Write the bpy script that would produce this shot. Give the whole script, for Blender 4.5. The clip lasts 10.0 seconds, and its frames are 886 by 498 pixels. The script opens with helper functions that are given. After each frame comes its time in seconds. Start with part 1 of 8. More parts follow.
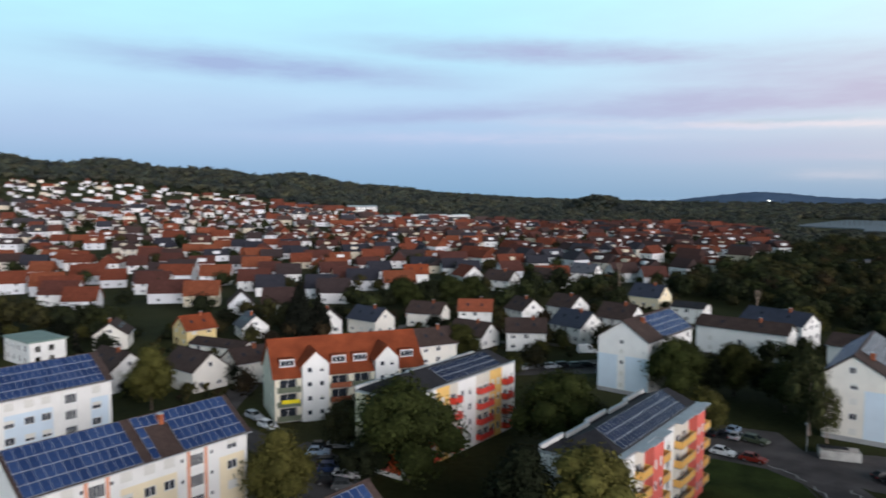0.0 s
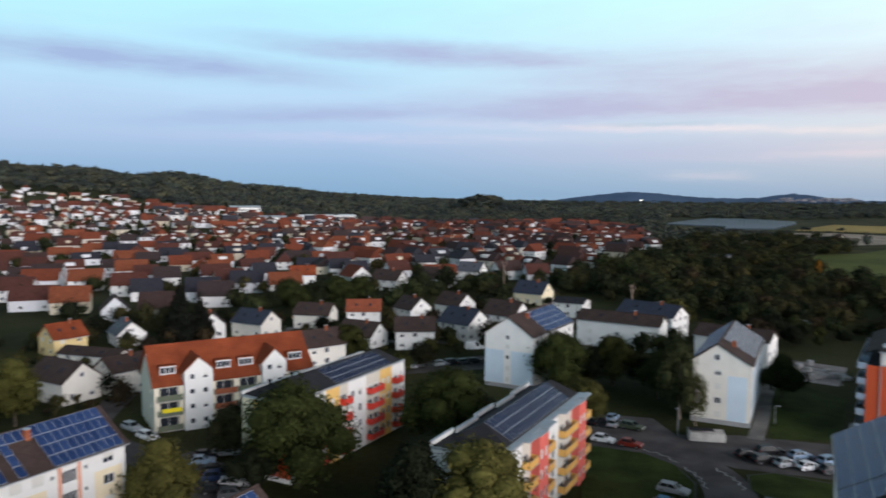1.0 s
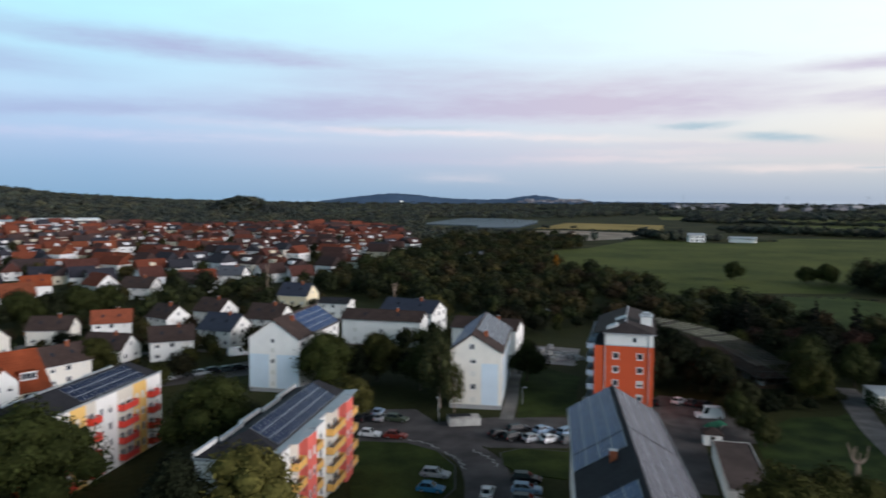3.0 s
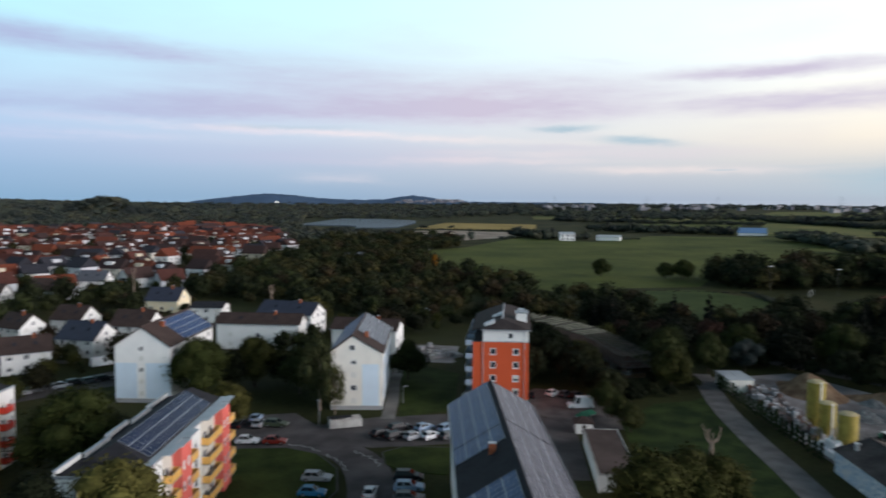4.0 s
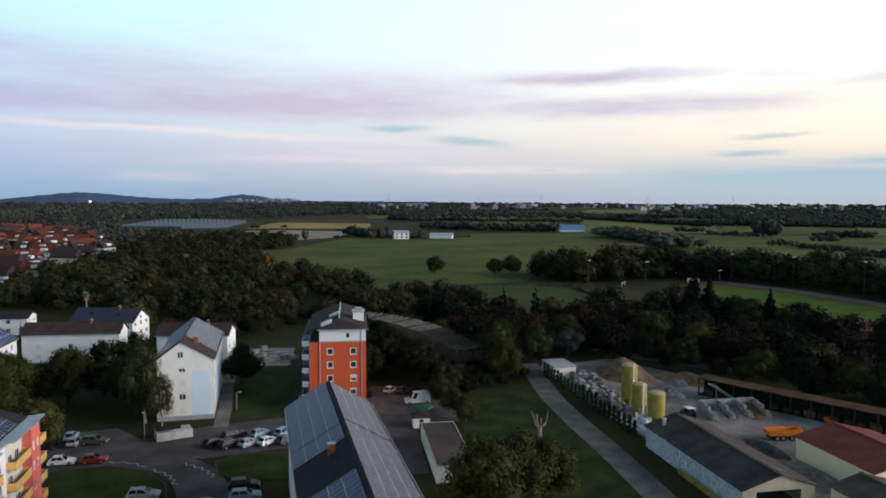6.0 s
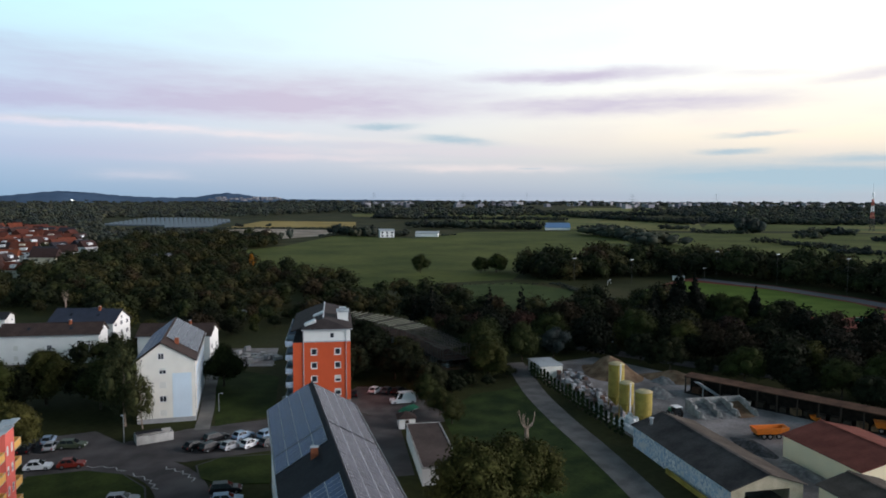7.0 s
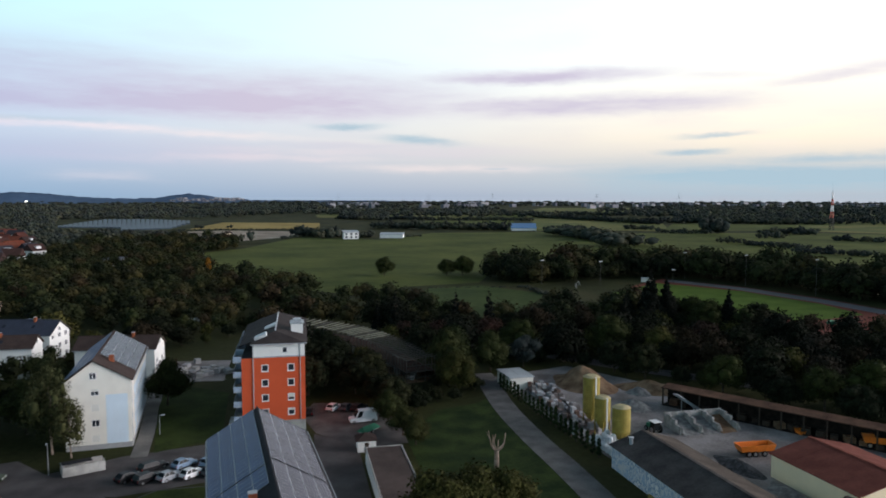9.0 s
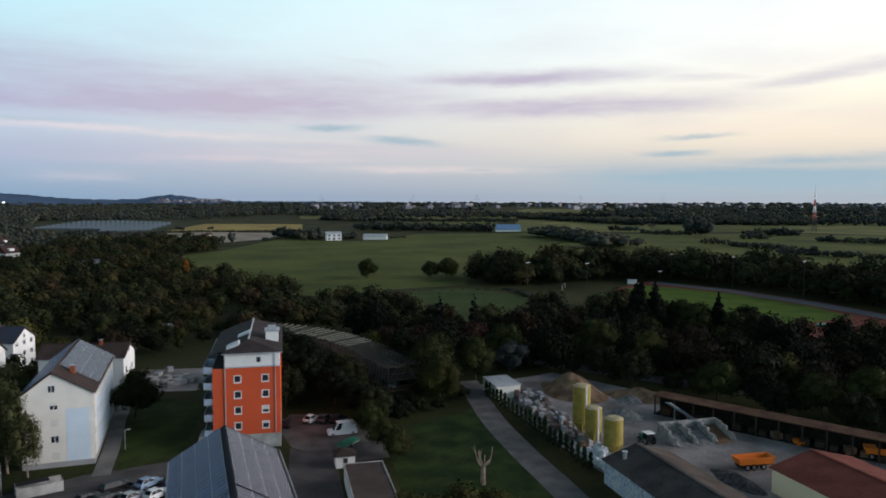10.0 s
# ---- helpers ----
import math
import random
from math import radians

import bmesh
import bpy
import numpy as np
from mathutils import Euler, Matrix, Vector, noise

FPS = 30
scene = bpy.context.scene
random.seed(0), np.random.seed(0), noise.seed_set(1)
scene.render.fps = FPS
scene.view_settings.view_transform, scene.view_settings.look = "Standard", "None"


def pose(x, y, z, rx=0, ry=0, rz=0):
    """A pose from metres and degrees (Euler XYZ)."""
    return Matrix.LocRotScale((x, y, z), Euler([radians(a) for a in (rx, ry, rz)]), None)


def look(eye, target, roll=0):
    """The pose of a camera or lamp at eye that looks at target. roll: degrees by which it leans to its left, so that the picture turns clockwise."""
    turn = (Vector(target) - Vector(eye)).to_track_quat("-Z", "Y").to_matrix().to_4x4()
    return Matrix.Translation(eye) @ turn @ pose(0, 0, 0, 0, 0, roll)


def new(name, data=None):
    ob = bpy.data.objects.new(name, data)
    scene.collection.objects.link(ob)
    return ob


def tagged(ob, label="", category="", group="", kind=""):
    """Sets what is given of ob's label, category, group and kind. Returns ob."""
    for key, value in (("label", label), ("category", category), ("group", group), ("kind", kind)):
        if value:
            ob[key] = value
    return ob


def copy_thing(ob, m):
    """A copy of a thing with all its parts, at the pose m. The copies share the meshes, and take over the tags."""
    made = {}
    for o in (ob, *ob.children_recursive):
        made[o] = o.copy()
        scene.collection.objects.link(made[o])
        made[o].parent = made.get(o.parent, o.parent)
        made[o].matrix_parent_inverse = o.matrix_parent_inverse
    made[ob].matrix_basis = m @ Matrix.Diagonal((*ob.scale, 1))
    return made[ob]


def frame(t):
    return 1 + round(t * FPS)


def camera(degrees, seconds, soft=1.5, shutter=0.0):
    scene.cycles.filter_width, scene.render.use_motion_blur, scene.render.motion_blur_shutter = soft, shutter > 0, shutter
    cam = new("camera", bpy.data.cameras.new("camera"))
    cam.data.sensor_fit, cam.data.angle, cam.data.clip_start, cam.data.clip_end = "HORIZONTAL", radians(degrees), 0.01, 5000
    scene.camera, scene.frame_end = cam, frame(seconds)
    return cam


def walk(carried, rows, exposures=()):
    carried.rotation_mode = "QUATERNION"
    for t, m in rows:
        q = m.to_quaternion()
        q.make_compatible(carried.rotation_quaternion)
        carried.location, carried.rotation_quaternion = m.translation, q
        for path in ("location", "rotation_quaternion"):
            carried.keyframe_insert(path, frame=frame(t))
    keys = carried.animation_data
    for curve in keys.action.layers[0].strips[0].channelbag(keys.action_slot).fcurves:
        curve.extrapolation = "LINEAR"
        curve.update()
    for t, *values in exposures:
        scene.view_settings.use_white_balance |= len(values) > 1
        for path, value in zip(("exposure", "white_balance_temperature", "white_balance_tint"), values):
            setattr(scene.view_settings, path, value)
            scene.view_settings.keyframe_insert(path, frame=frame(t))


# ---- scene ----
cam = camera(62.8, 10.0, soft=1.75, shutter=0.8)
PATH = [
    (0, (2.491, 1.434, 44.213), (1.951, 3.354, 44.062), 0.2),
    (0.5, (2.315, 1.258, 44.156), (1.924, 3.213, 44.005), 0.2),
    (1, (2.313, 1.086, 44.129), (2.077, 3.067, 43.979), 0.2),
    (1.5, (2.259, 0.707, 44.119), (2.181, 2.7, 43.97), 0.2),
    (2, (2.318, 0.485, 44.117), (2.4, 2.477, 43.969), 0.2),
    (2.5, (2.47, 0.158, 44.11), (2.712, 2.137, 43.964), 0.2),
    (4, (2.172, -0.594, 44.113), (2.896, 1.265, 43.971), 0.2),
    (4.5, (2.129, -0.737, 44.064), (3.007, 1.055, 43.922), 0.2),
    (5, (2.013, -1.014, 44.117), (3.038, 0.698, 43.976), 0.2),
    (5.5, (1.869, -0.919, 44.117), (2.962, 0.75, 43.976), 0.2),
    (7, (2.95, 0.652, 44.021), (4.106, 2.277, 43.873), 0.1),
    (7.5, (4.187, 2.213, 44.095), (5.362, 3.825, 43.948), 0.1),
    (8, (5.768, 4.233, 44.25), (6.963, 5.83, 44.104), 0.1),
    (8.5, (7.613, 6.597, 44.262), (8.827, 8.18, 44.114), 0.1),
    (9, (9.862, 9.175, 44.271), (11.093, 10.744, 44.124), 0.0),
    (9.5, (12.016, 11.795, 44.217), (13.265, 13.35, 44.073), 0.0),
    (10, (14.226, 14.379, 44.186), (15.491, 15.921, 44.042), -0.0),
]
walk(cam, [(t, look(eye, target, roll)) for t, eye, target, roll in PATH], [(0, 0.40), (5.5, 0.44), (9.4, 0.44), (9.7, 0.36), (10, 0.24)])


# ---- world and light ----
GLOW_AZ = 95.0
SUN_AZ = 134.0
world = bpy.data.worlds.new("dusk_sky")
scene.world = world
world.use_nodes = True


def build_sky():
    nt = world.node_tree
    nt.nodes.clear()
    N, K = nt.nodes.new, nt.links.new

    def math_node(op, a, b=None):
        n = N("ShaderNodeMath")
        n.operation = op
        for i, v in enumerate((a, b)):
            if v is None:
                continue
            if isinstance(v, (int, float)):
                n.inputs[i].default_value = v
            else:
                K(v, n.inputs[i])
        return n.outputs[0]

    def mix(fac, a, b, mode="MIX"):
        n = N("ShaderNodeMix")
        n.data_type, n.blend_type = "RGBA", mode
        for s, v in ((n.inputs[0], fac), (n.inputs[6], a), (n.inputs[7], b)):
            if isinstance(v, (int, float)):
                s.default_value = v
            elif isinstance(v, tuple):
                s.default_value = (*v, 1)
            else:
                K(v, s)
        return n.outputs[2]

    def ramp(v, stops, smooth="LINEAR"):
        n = N("ShaderNodeValToRGB")
        n.color_ramp.interpolation = smooth
        e = n.color_ramp.elements
        while len(e) < len(stops):
            e.new(0.5)
        for el, (p, c) in zip(e, stops):
            el.position, el.color = p, (*(c if isinstance(c, tuple) else (c, c, c)), 1)
        K(v, n.inputs[0])
        return n.outputs[0]

    sky = N("ShaderNodeTexSky")
    sky.sky_type, sky.sun_disc = "NISHITA", False
    sky.sun_elevation, sky.sun_rotation = radians(2.0), radians(SUN_AZ)
    sky.altitude, sky.air_density, sky.dust_density, sky.ozone_density = 150, 1.0, 1.0, 2.0
    co = N("ShaderNodeTexCoord")
    sep = N("ShaderNodeSeparateXYZ")
    K(co.outputs["Generated"], sep.inputs[0])
    x, y, z = sep.outputs
    # how far towards the sunset a direction lies: 0 away, 1 towards
    west = math_node("ADD", math_node("MULTIPLY", x, math.sin(radians(GLOW_AZ))), math_node("MULTIPLY", y, math.cos(radians(GLOW_AZ))))
    west = math_node("ADD", math_node("MULTIPLY", west, 0.5), 0.5)
    cool = ramp(z, SKY_COOL)
    warm = ramp(z, SKY_WARM)
    side = ramp(west, [(0.34, 0.0), (0.45, 0.12), (0.56, 0.24), (0.66, 0.40), (0.78, 0.60), (0.957, 1.0)])
    flush = ramp(west, [(0.25, 0.0), (0.42, 0.3), (0.56, 0.7), (0.66, 0.95)])
    glow = mix(side, cool, warm)
    base = mix(0.85, mix(1.0, sky.outputs[0], (0.1, 0.1, 0.1), "MULTIPLY"), glow)
    # stratus streaks; two sizes of noise fray them
    bearing = math_node("MULTIPLY", math_node("ARCTAN2", x, y), 180 / math.pi)

    def streaky(wide, high, detail, rough):
        flat = N("ShaderNodeCombineXYZ")
        K(math_node("MULTIPLY", bearing, wide), flat.inputs[0])
        K(math_node("MULTIPLY", z, high), flat.inputs[1])
        n = N("ShaderNodeTexNoise")
        n.inputs["Scale"].default_value, n.inputs["Detail"].default_value, n.inputs["Roughness"].default_value = 1.0, detail, rough
        K(flat.outputs[0], n.inputs[0])
        return n.outputs[0]

    n1, n2, n3 = streaky(0.075, 16.0, 6, 0.55), streaky(0.16, 62.0, 5, 0.6), streaky(0.5, 90.0, 4, 0.6)
    height = math_node("ADD", z, math_node("MULTIPLY", math_node("SUBTRACT", n1, 0.5), 0.016))
    height = math_node("ADD", height, math_node("MULTIPLY", math_node("SUBTRACT", n3, 0.5), 0.009))

    def streaks(rows):
        cover = None
        for az, zc, length, above, below, tilt, weight in rows:
            u = math_node("SUBTRACT", bearing, az)
            v = math_node("SUBTRACT", math_node("SUBTRACT", height, zc), math_node("MULTIPLY", u, tilt))
            u = math_node("POWER", math_node("ABSOLUTE", math_node("DIVIDE", u, length)), 2.5)
            v = math_node("MAXIMUM", math_node("DIVIDE", v, above), math_node("DIVIDE", v, -below))
            one = math_node("MULTIPLY", math_node("EXPONENT", math_node("MULTIPLY", math_node("ADD", u, math_node("POWER", v, 2.2)), -1.0)), weight)
            cover = one if cover is None else math_node("MAXIMUM", cover, one)
        return cover

    veil = ramp(n2, [(0.30, 0.8), (0.62, 1.25)])
    haze = math_node("MULTIPLY", ramp(n1, [(0.42, 0.0), (0.66, 0.26)]), ramp(z, [(0.03, 0.1), (0.10, 0.8), (0.20, 0.7), (0.3, 0.2)]))
    out = mix(math_node("MULTIPLY", streaks(BRIGHT), ramp(n2, [(0.34, 0.25), (0.6, 1.0)])), base, mix(flush, LIT_COOL, LIT_WARM))
    out = mix(math_node("MAXIMUM", math_node("MULTIPLY", streaks(STREAKS), veil), haze), out, mix(flush, CLOUD_COOL, CLOUD_WARM))
    out = mix(math_node("MULTIPLY", streaks(BANK), veil), out, BANK_BLUE)
    bg = N("ShaderNodeBackground")
    bg.inputs["Strength"].default_value = SKY_STRENGTH
    K(out, bg.inputs[0])
    end = N("ShaderNodeOutputWorld")
    K(bg.outputs[0], end.inputs[0])


SKY_STRENGTH = 0.8
# streaks of cloud: bearing, height, half length, fade above and below, tilt, weight
STREAKS = [(-28.5, 0.162, 14, 0.020, 0.015, -0.0007, 0.9), (-6.5, 0.184, 16, 0.016, 0.015, -0.0009, 0.85), (8, 0.113, 17, 0.030, 0.014, 0.0003, 0.95), (-14, 0.106, 16, 0.015, 0.010, 0.0008, 0.75),
           (21, 0.116, 19, 0.046, 0.017, 0.0001, 0.95), (12, 0.150, 14, 0.034, 0.034, -0.0006, 0.62), (30, 0.140, 13, 0.026, 0.03, -0.0010, 0.6), (48, 0.119, 14, 0.014, 0.014, 0.0001, 0.8), (45.5, 0.156, 10, 0.011, 0.009, 0.0001, 0.8),
           (66, 0.142, 5, 0.009, 0.007, 0.0018, 0.5), (69, 0.150, 3.5, 0.012, 0.008, 0.001, 0.45), (59, 0.150, 4, 0.006, 0.006, -0.0005, 0.35), (12, 0.055, 18, 0.016, 0.016, 0, 0.4), (36, 0.06, 10, 0.010, 0.010, 0, 0.3), (32, 0.067, 9, 0.006, 0.006, 0, 0.3), (33, 0.178, 4, 0.005, 0.005, -0.002, 0.2)]
BANK = [(30.7, 0.094, 2.4, 0.004, 0.004, 0, 0.75), (36.3, 0.075, 2.9, 0.0045, 0.005, -0.0012, 0.75), (57, 0.056, 2.4, 0.004, 0.004, 0, 0.75), (58.4, 0.075, 2.6, 0.004, 0.003, 0.0003, 0.6), (42.3, 0.037, 1.2, 0.0025, 0.002, 0, 0.5),
        (64, 0.024, 18, 0.022, 0.03, 0, 0.95), (66, 0.044, 8, 0.008, 0.008, 0.0003, 0.75), (73, 0.05, 5, 0.007, 0.007, 0, 0.6), (9, 0.091, 5, 0.003, 0.003, 0, 0.35), (50, 0.04, 6, 0.005, 0.005, 0, 0.4)]
BRIGHT = [(10, 0.086, 18, 0.005, 0.005, -0.0006, 0.6), (24, 0.05, 10, 0.006, 0.006, 0, 0.4), (40, 0.036, 9, 0.006, 0.005, 0, 0.5), (13, 0.023, 4, 0.010, 0.006, 0, 0.22), (30, 0.058, 12, 0.006, 0.005, 0, 0.3), (-12, 0.075, 14, 0.007, 0.007, 0, 0.3), (63, 0.066, 1.8, 0.009, 0.012, 0, 0.3), (66, 0.09, 14, 0.02, 0.02, 0, 0.4)]
LIT_COOL, LIT_WARM = (0.74, 0.68, 0.88), (1.02, 0.84, 0.78)
BANK_BLUE = (0.40, 0.535, 0.63)
SKY_COOL = [(0.0, (0.27, 0.47, 0.70)), (0.036, (0.33, 0.53, 0.79)), (0.075, (0.46, 0.63, 0.91)), (0.12, (0.55, 0.77, 1.02)), (0.185, (0.56, 0.93, 1.12)), (0.26, (0.56, 1.06, 1.22)), (0.45, (0.15, 0.23, 0.32)), (1.0, (0.035, 0.055, 0.085))]
SKY_WARM = [(0.0, (0.55, 0.55, 0.62)), (0.036, (0.90, 0.81, 0.73)), (0.075, (1.20, 1.06, 0.83)), (0.12, (1.33, 1.24, 1.02)), (0.185, (1.34, 1.32, 1.24)), (0.26, (1.3, 1.32, 1.30)), (0.45, (0.18, 0.22, 0.28)), (1.0, (0.04, 0.06, 0.085))]
CLOUD_COOL = (0.37, 0.48, 0.73)
CLOUD_WARM = (0.60, 0.545, 0.67)
build_sky()

sun = new("sun", bpy.data.lights.new("sun", "SUN"))
sun.data.energy, sun.data.angle, sun.data.color = 3.95, radians(50), (1.0, 0.945, 0.99)
sun.matrix_world = look((200 * math.sin(radians(SUN_AZ)), 200 * math.cos(radians(SUN_AZ)), 20), (0, 0, 0))
scene.view_settings.exposure = 0.0


# ---- materials ----
def mat(name, colours, rough=0.8, var=0.25, size=1.0, fine=0.15, bump=0.0, metal=0.0, pick="", stretch=(1, 1, 1)):
    """A surface with stains (size, in metres) and grain (fine, in metres). pick: 'object' or 'island' chooses among the colours at random; else they blend over the stains."""
    m = bpy.data.materials.new(name)
    m.use_nodes = True
    nt = m.node_tree
    N, K = nt.nodes.new, nt.links.new
    b = nt.nodes["Principled BSDF"]
    b.inputs["Roughness"].default_value, b.inputs["Metallic"].default_value = rough, metal
    b.inputs["Specular IOR Level"].default_value = 0.08 if rough >= 0.75 else 0.4
    co, mp = N("ShaderNodeTexCoord"), N("ShaderNodeMapping")
    mp.inputs["Scale"].default_value = stretch
    K(co.outputs["Object"], mp.inputs[0])
    n1, n2 = N("ShaderNodeTexNoise"), N("ShaderNodeTexNoise")
    for n, s, d in ((n1, size, 4), (n2, fine, 3)):
        K(mp.outputs[0], n.inputs["Vector"])
        n.inputs["Scale"].default_value, n.inputs["Detail"].default_value = 1.0 / s, d
    if not isinstance(colours, list):
        colours = [colours]
    r = N("ShaderNodeValToRGB")
    e = r.color_ramp.elements
    while len(e) < len(colours):
        e.new(0.5)
    while len(e) > len(colours) and len(e) > 1:
        e.remove(e[-1])
    for i, c in enumerate(colours):
        e[i].position = i / len(colours) if pick else 0.35 + 0.3 * i / max(1, len(colours) - 1)
        e[i].color = (*c, 1)
    if pick:
        r.color_ramp.interpolation = "CONSTANT"
        if pick == "object":
            K(N("ShaderNodeObjectInfo").outputs["Random"], r.inputs[0])
        else:
            K(N("ShaderNodeNewGeometry").outputs["Random Per Island"], r.inputs[0])
    else:
        K(n1.outputs[0], r.inputs[0])
    hs = N("ShaderNodeHueSaturation")
    K(r.outputs[0], hs.inputs["Color"])
    mx = N("ShaderNodeMath")
    mx.operation = "ADD"
    K(n1.outputs[0], mx.inputs[0])
    K(n2.outputs[0], mx.inputs[1])
    mr = N("ShaderNodeMapRange")
    mr.inputs[1].default_value, mr.inputs[2].default_value = 0.7, 1.3
    mr.inputs[3].default_value, mr.inputs[4].default_value = 1 - var, 1 + var
    K(mx.outputs[0], mr.inputs[0])
    K(mr.outputs[0], hs.inputs["Value"])
    K(hs.outputs[0], b.inputs["Base Color"])
    if bump:
        bp = N("ShaderNodeBump")
        bp.inputs["Strength"].default_value, bp.inputs["Distance"].default_value = 0.6, bump
        K(n2.outputs[0], bp.inputs["Height"])
        K(bp.outputs[0], b.inputs["Normal"])
    return m


def foliage(name, colours, var=0.35):
    m = mat(name, colours, rough=0.75, var=var, size=2.0, fine=0.35, pick="object")
    b = m.node_tree.nodes["Principled BSDF"]
    b.inputs["Specular IOR Level"].default_value = 0.06
    return leafy(m)


def leafy(m, low=0.68, high=1.32):
    """Gives every leaf clump a tone of its own."""
    nt = m.node_tree
    b = nt.nodes["Principled BSDF"]
    old = b.inputs["Base Color"].links[0].from_socket
    hs, mr = nt.nodes.new("ShaderNodeHueSaturation"), nt.nodes.new("ShaderNodeMapRange")
    mr.inputs[3].default_value, mr.inputs[4].default_value = low, high
    nt.links.new(nt.nodes.new("ShaderNodeNewGeometry").outputs["Random Per Island"], mr.inputs[0])
    nt.links.new(mr.outputs[0], hs.inputs["Value"])
    nt.links.new(old, hs.inputs["Color"])
    nt.links.new(hs.outputs[0], b.inputs["Base Color"])
    return m


def glow(name, colour, strength):
    m = bpy.data.materials.new(name)
    m.use_nodes = True
    b = m.node_tree.nodes["Principled BSDF"]
    b.inputs["Base Color"].default_value = (*colour, 1)
    b.inputs["Emission Color"].default_value, b.inputs["Emission Strength"].default_value = (*colour, 1), strength
    return m


WHITE = mat("white_render", (0.80, 0.79, 0.76), 0.9, 0.08, 3, 0.1, 0.003)
CREAM = mat("cream_render", (0.80, 0.70, 0.50), 0.9, 0.08, 3, 0.1, 0.003)
PALEBLUE = mat("pale_blue_render", (0.60, 0.70, 0.78), 0.9, 0.07, 3, 0.1, 0.003)
OFFWHITE = mat("off_white_render", (0.76, 0.73, 0.66), 0.9, 0.1, 3, 0.1, 0.003)
YELLOW = mat("yellow_render", (0.78, 0.50, 0.17), 0.9, 0.08, 3, 0.1, 0.003)
PINK = mat("salmon_red_render", (0.72, 0.16, 0.13), 0.9, 0.08, 3, 0.1, 0.003)
ORANGE = mat("orange_render", (0.62, 0.105, 0.042), 0.9, 0.08, 3, 0.1, 0.003)
REDPANEL = mat("red_balcony_panel", (0.70, 0.06, 0.04), 0.5, 0.08, 2, 0.1)
YELPANEL = mat("yellow_balcony_panel", (0.80, 0.45, 0.12), 0.5, 0.08, 2, 0.1)
SALMONTRIM = mat("salmon_trim", (0.72, 0.36, 0.24), 0.9, 0.1, 2, 0.1)
PLINTH = mat("grey_plinth", (0.33, 0.33, 0.33), 0.9, 0.15, 1, 0.1)
CONCRETE = mat("concrete", [(0.34, 0.33, 0.31), (0.46, 0.45, 0.42)], 0.9, 0.2, 2, 0.15, 0.01)
BROWNROOF = mat("brown_roof_tile", (0.060, 0.042, 0.037), 0.75, 0.3, 2, 0.3, 0.03)
DARKROOF = mat("dark_roof_sheet", (0.030, 0.030, 0.034), 0.8, 0.25, 2, 0.3, 0.01)
REDROOF = mat("orange_clay_tile", [(0.195, 0.048, 0.021), (0.25, 0.062, 0.026)], 0.8, 0.14, 4, 0.3, 0.03)
TOWNROOF = mat("town_roof_tile", [(0.1584, 0.0459, 0.0256), (0.0936, 0.0355, 0.0272), (0.054, 0.0333, 0.0304), (0.1368, 0.0407, 0.024), (0.0324, 0.0326, 0.0416), (0.0792, 0.0333, 0.0272), (0.1872, 0.0592, 0.0304), (0.0468, 0.034, 0.0336)], 0.8, 0.25, 1.5, 0.3, 0.03, pick="object")
FARROOF = mat("far_roof_tile", [(0.17, 0.050, 0.028), (0.11, 0.040, 0.028), (0.058, 0.040, 0.037), (0.14, 0.045, 0.028), (0.042, 0.042, 0.052), (0.095, 0.038, 0.029), (0.20, 0.060, 0.032), (0.050, 0.046, 0.050), (0.070, 0.044, 0.040), (0.13, 0.042, 0.028)], 0.8, 0.25, 4, 0.5, pick="island")
FARBROWN = mat("far_brown_roof_tile", [(0.105, 0.034, 0.024), (0.064, 0.030, 0.026), (0.15, 0.044, 0.026), (0.048, 0.030, 0.028), (0.085, 0.032, 0.025), (0.038, 0.036, 0.042), (0.12, 0.040, 0.026)], 0.8, 0.25, 4, 0.5, pick="island")
TOWNBROWN = mat("town_brown_roof_tile", [(0.090, 0.034, 0.026), (0.058, 0.032, 0.028), (0.125, 0.042, 0.027), (0.046, 0.031, 0.030), (0.036, 0.036, 0.044)], 0.8, 0.25, 1.5, 0.3, 0.03, pick="object")
TOWNWALL = mat("town_wall_render", [(0.72, 0.71, 0.69), (0.65, 0.60, 0.51), (0.69, 0.70, 0.72), (0.57, 0.51, 0.39), (0.58, 0.59, 0.61), (0.74, 0.73, 0.72)], 0.9, 0.08, 3, 0.2, pick="object")
FARWALL = mat("far_wall_render", [(0.72, 0.71, 0.69), (0.65, 0.60, 0.51), (0.69, 0.70, 0.72), (0.57, 0.51, 0.39), (0.58, 0.59, 0.61), (0.74, 0.73, 0.72)], 0.9, 0.08, 5, 0.5, pick="island")
CELL = mat("solar_cell", [(0.020, 0.042, 0.115), (0.032, 0.062, 0.155), (0.025, 0.051, 0.135)], 0.2, 0.2, 3, 0.5, pick="object")
# sky reflections put into cell colour: blue for left slopes, grey for right
CELL_SKYBLUE = mat("reflected_blue_cell", [(0.034, 0.066, 0.150), (0.046, 0.084, 0.180), (0.040, 0.075, 0.165)], 0.3, 0.2, 3, 0.5, pick="object")
CELL_SKYGREY = mat("reflected_grey_cell", [(0.050, 0.054, 0.076), (0.062, 0.065, 0.090), (0.056, 0.059, 0.082)], 0.25, 0.2, 3, 0.5, pick="object")
ALU = mat("aluminium_frame", (0.50, 0.52, 0.56), 0.5, 0.1, 1, 0.1, metal=0.3)
ZINC = mat("zinc_sheet", (0.45, 0.47, 0.49), 0.45, 0.15, 2, 0.2, metal=0.5)
FRAME = mat("white_window_frame", (0.80, 0.80, 0.79), 0.5, 0.05, 1, 0.1)
GLASS = mat("window_pane", (0.03, 0.035, 0.045), 0.08, 0.2, 2, 0.5)
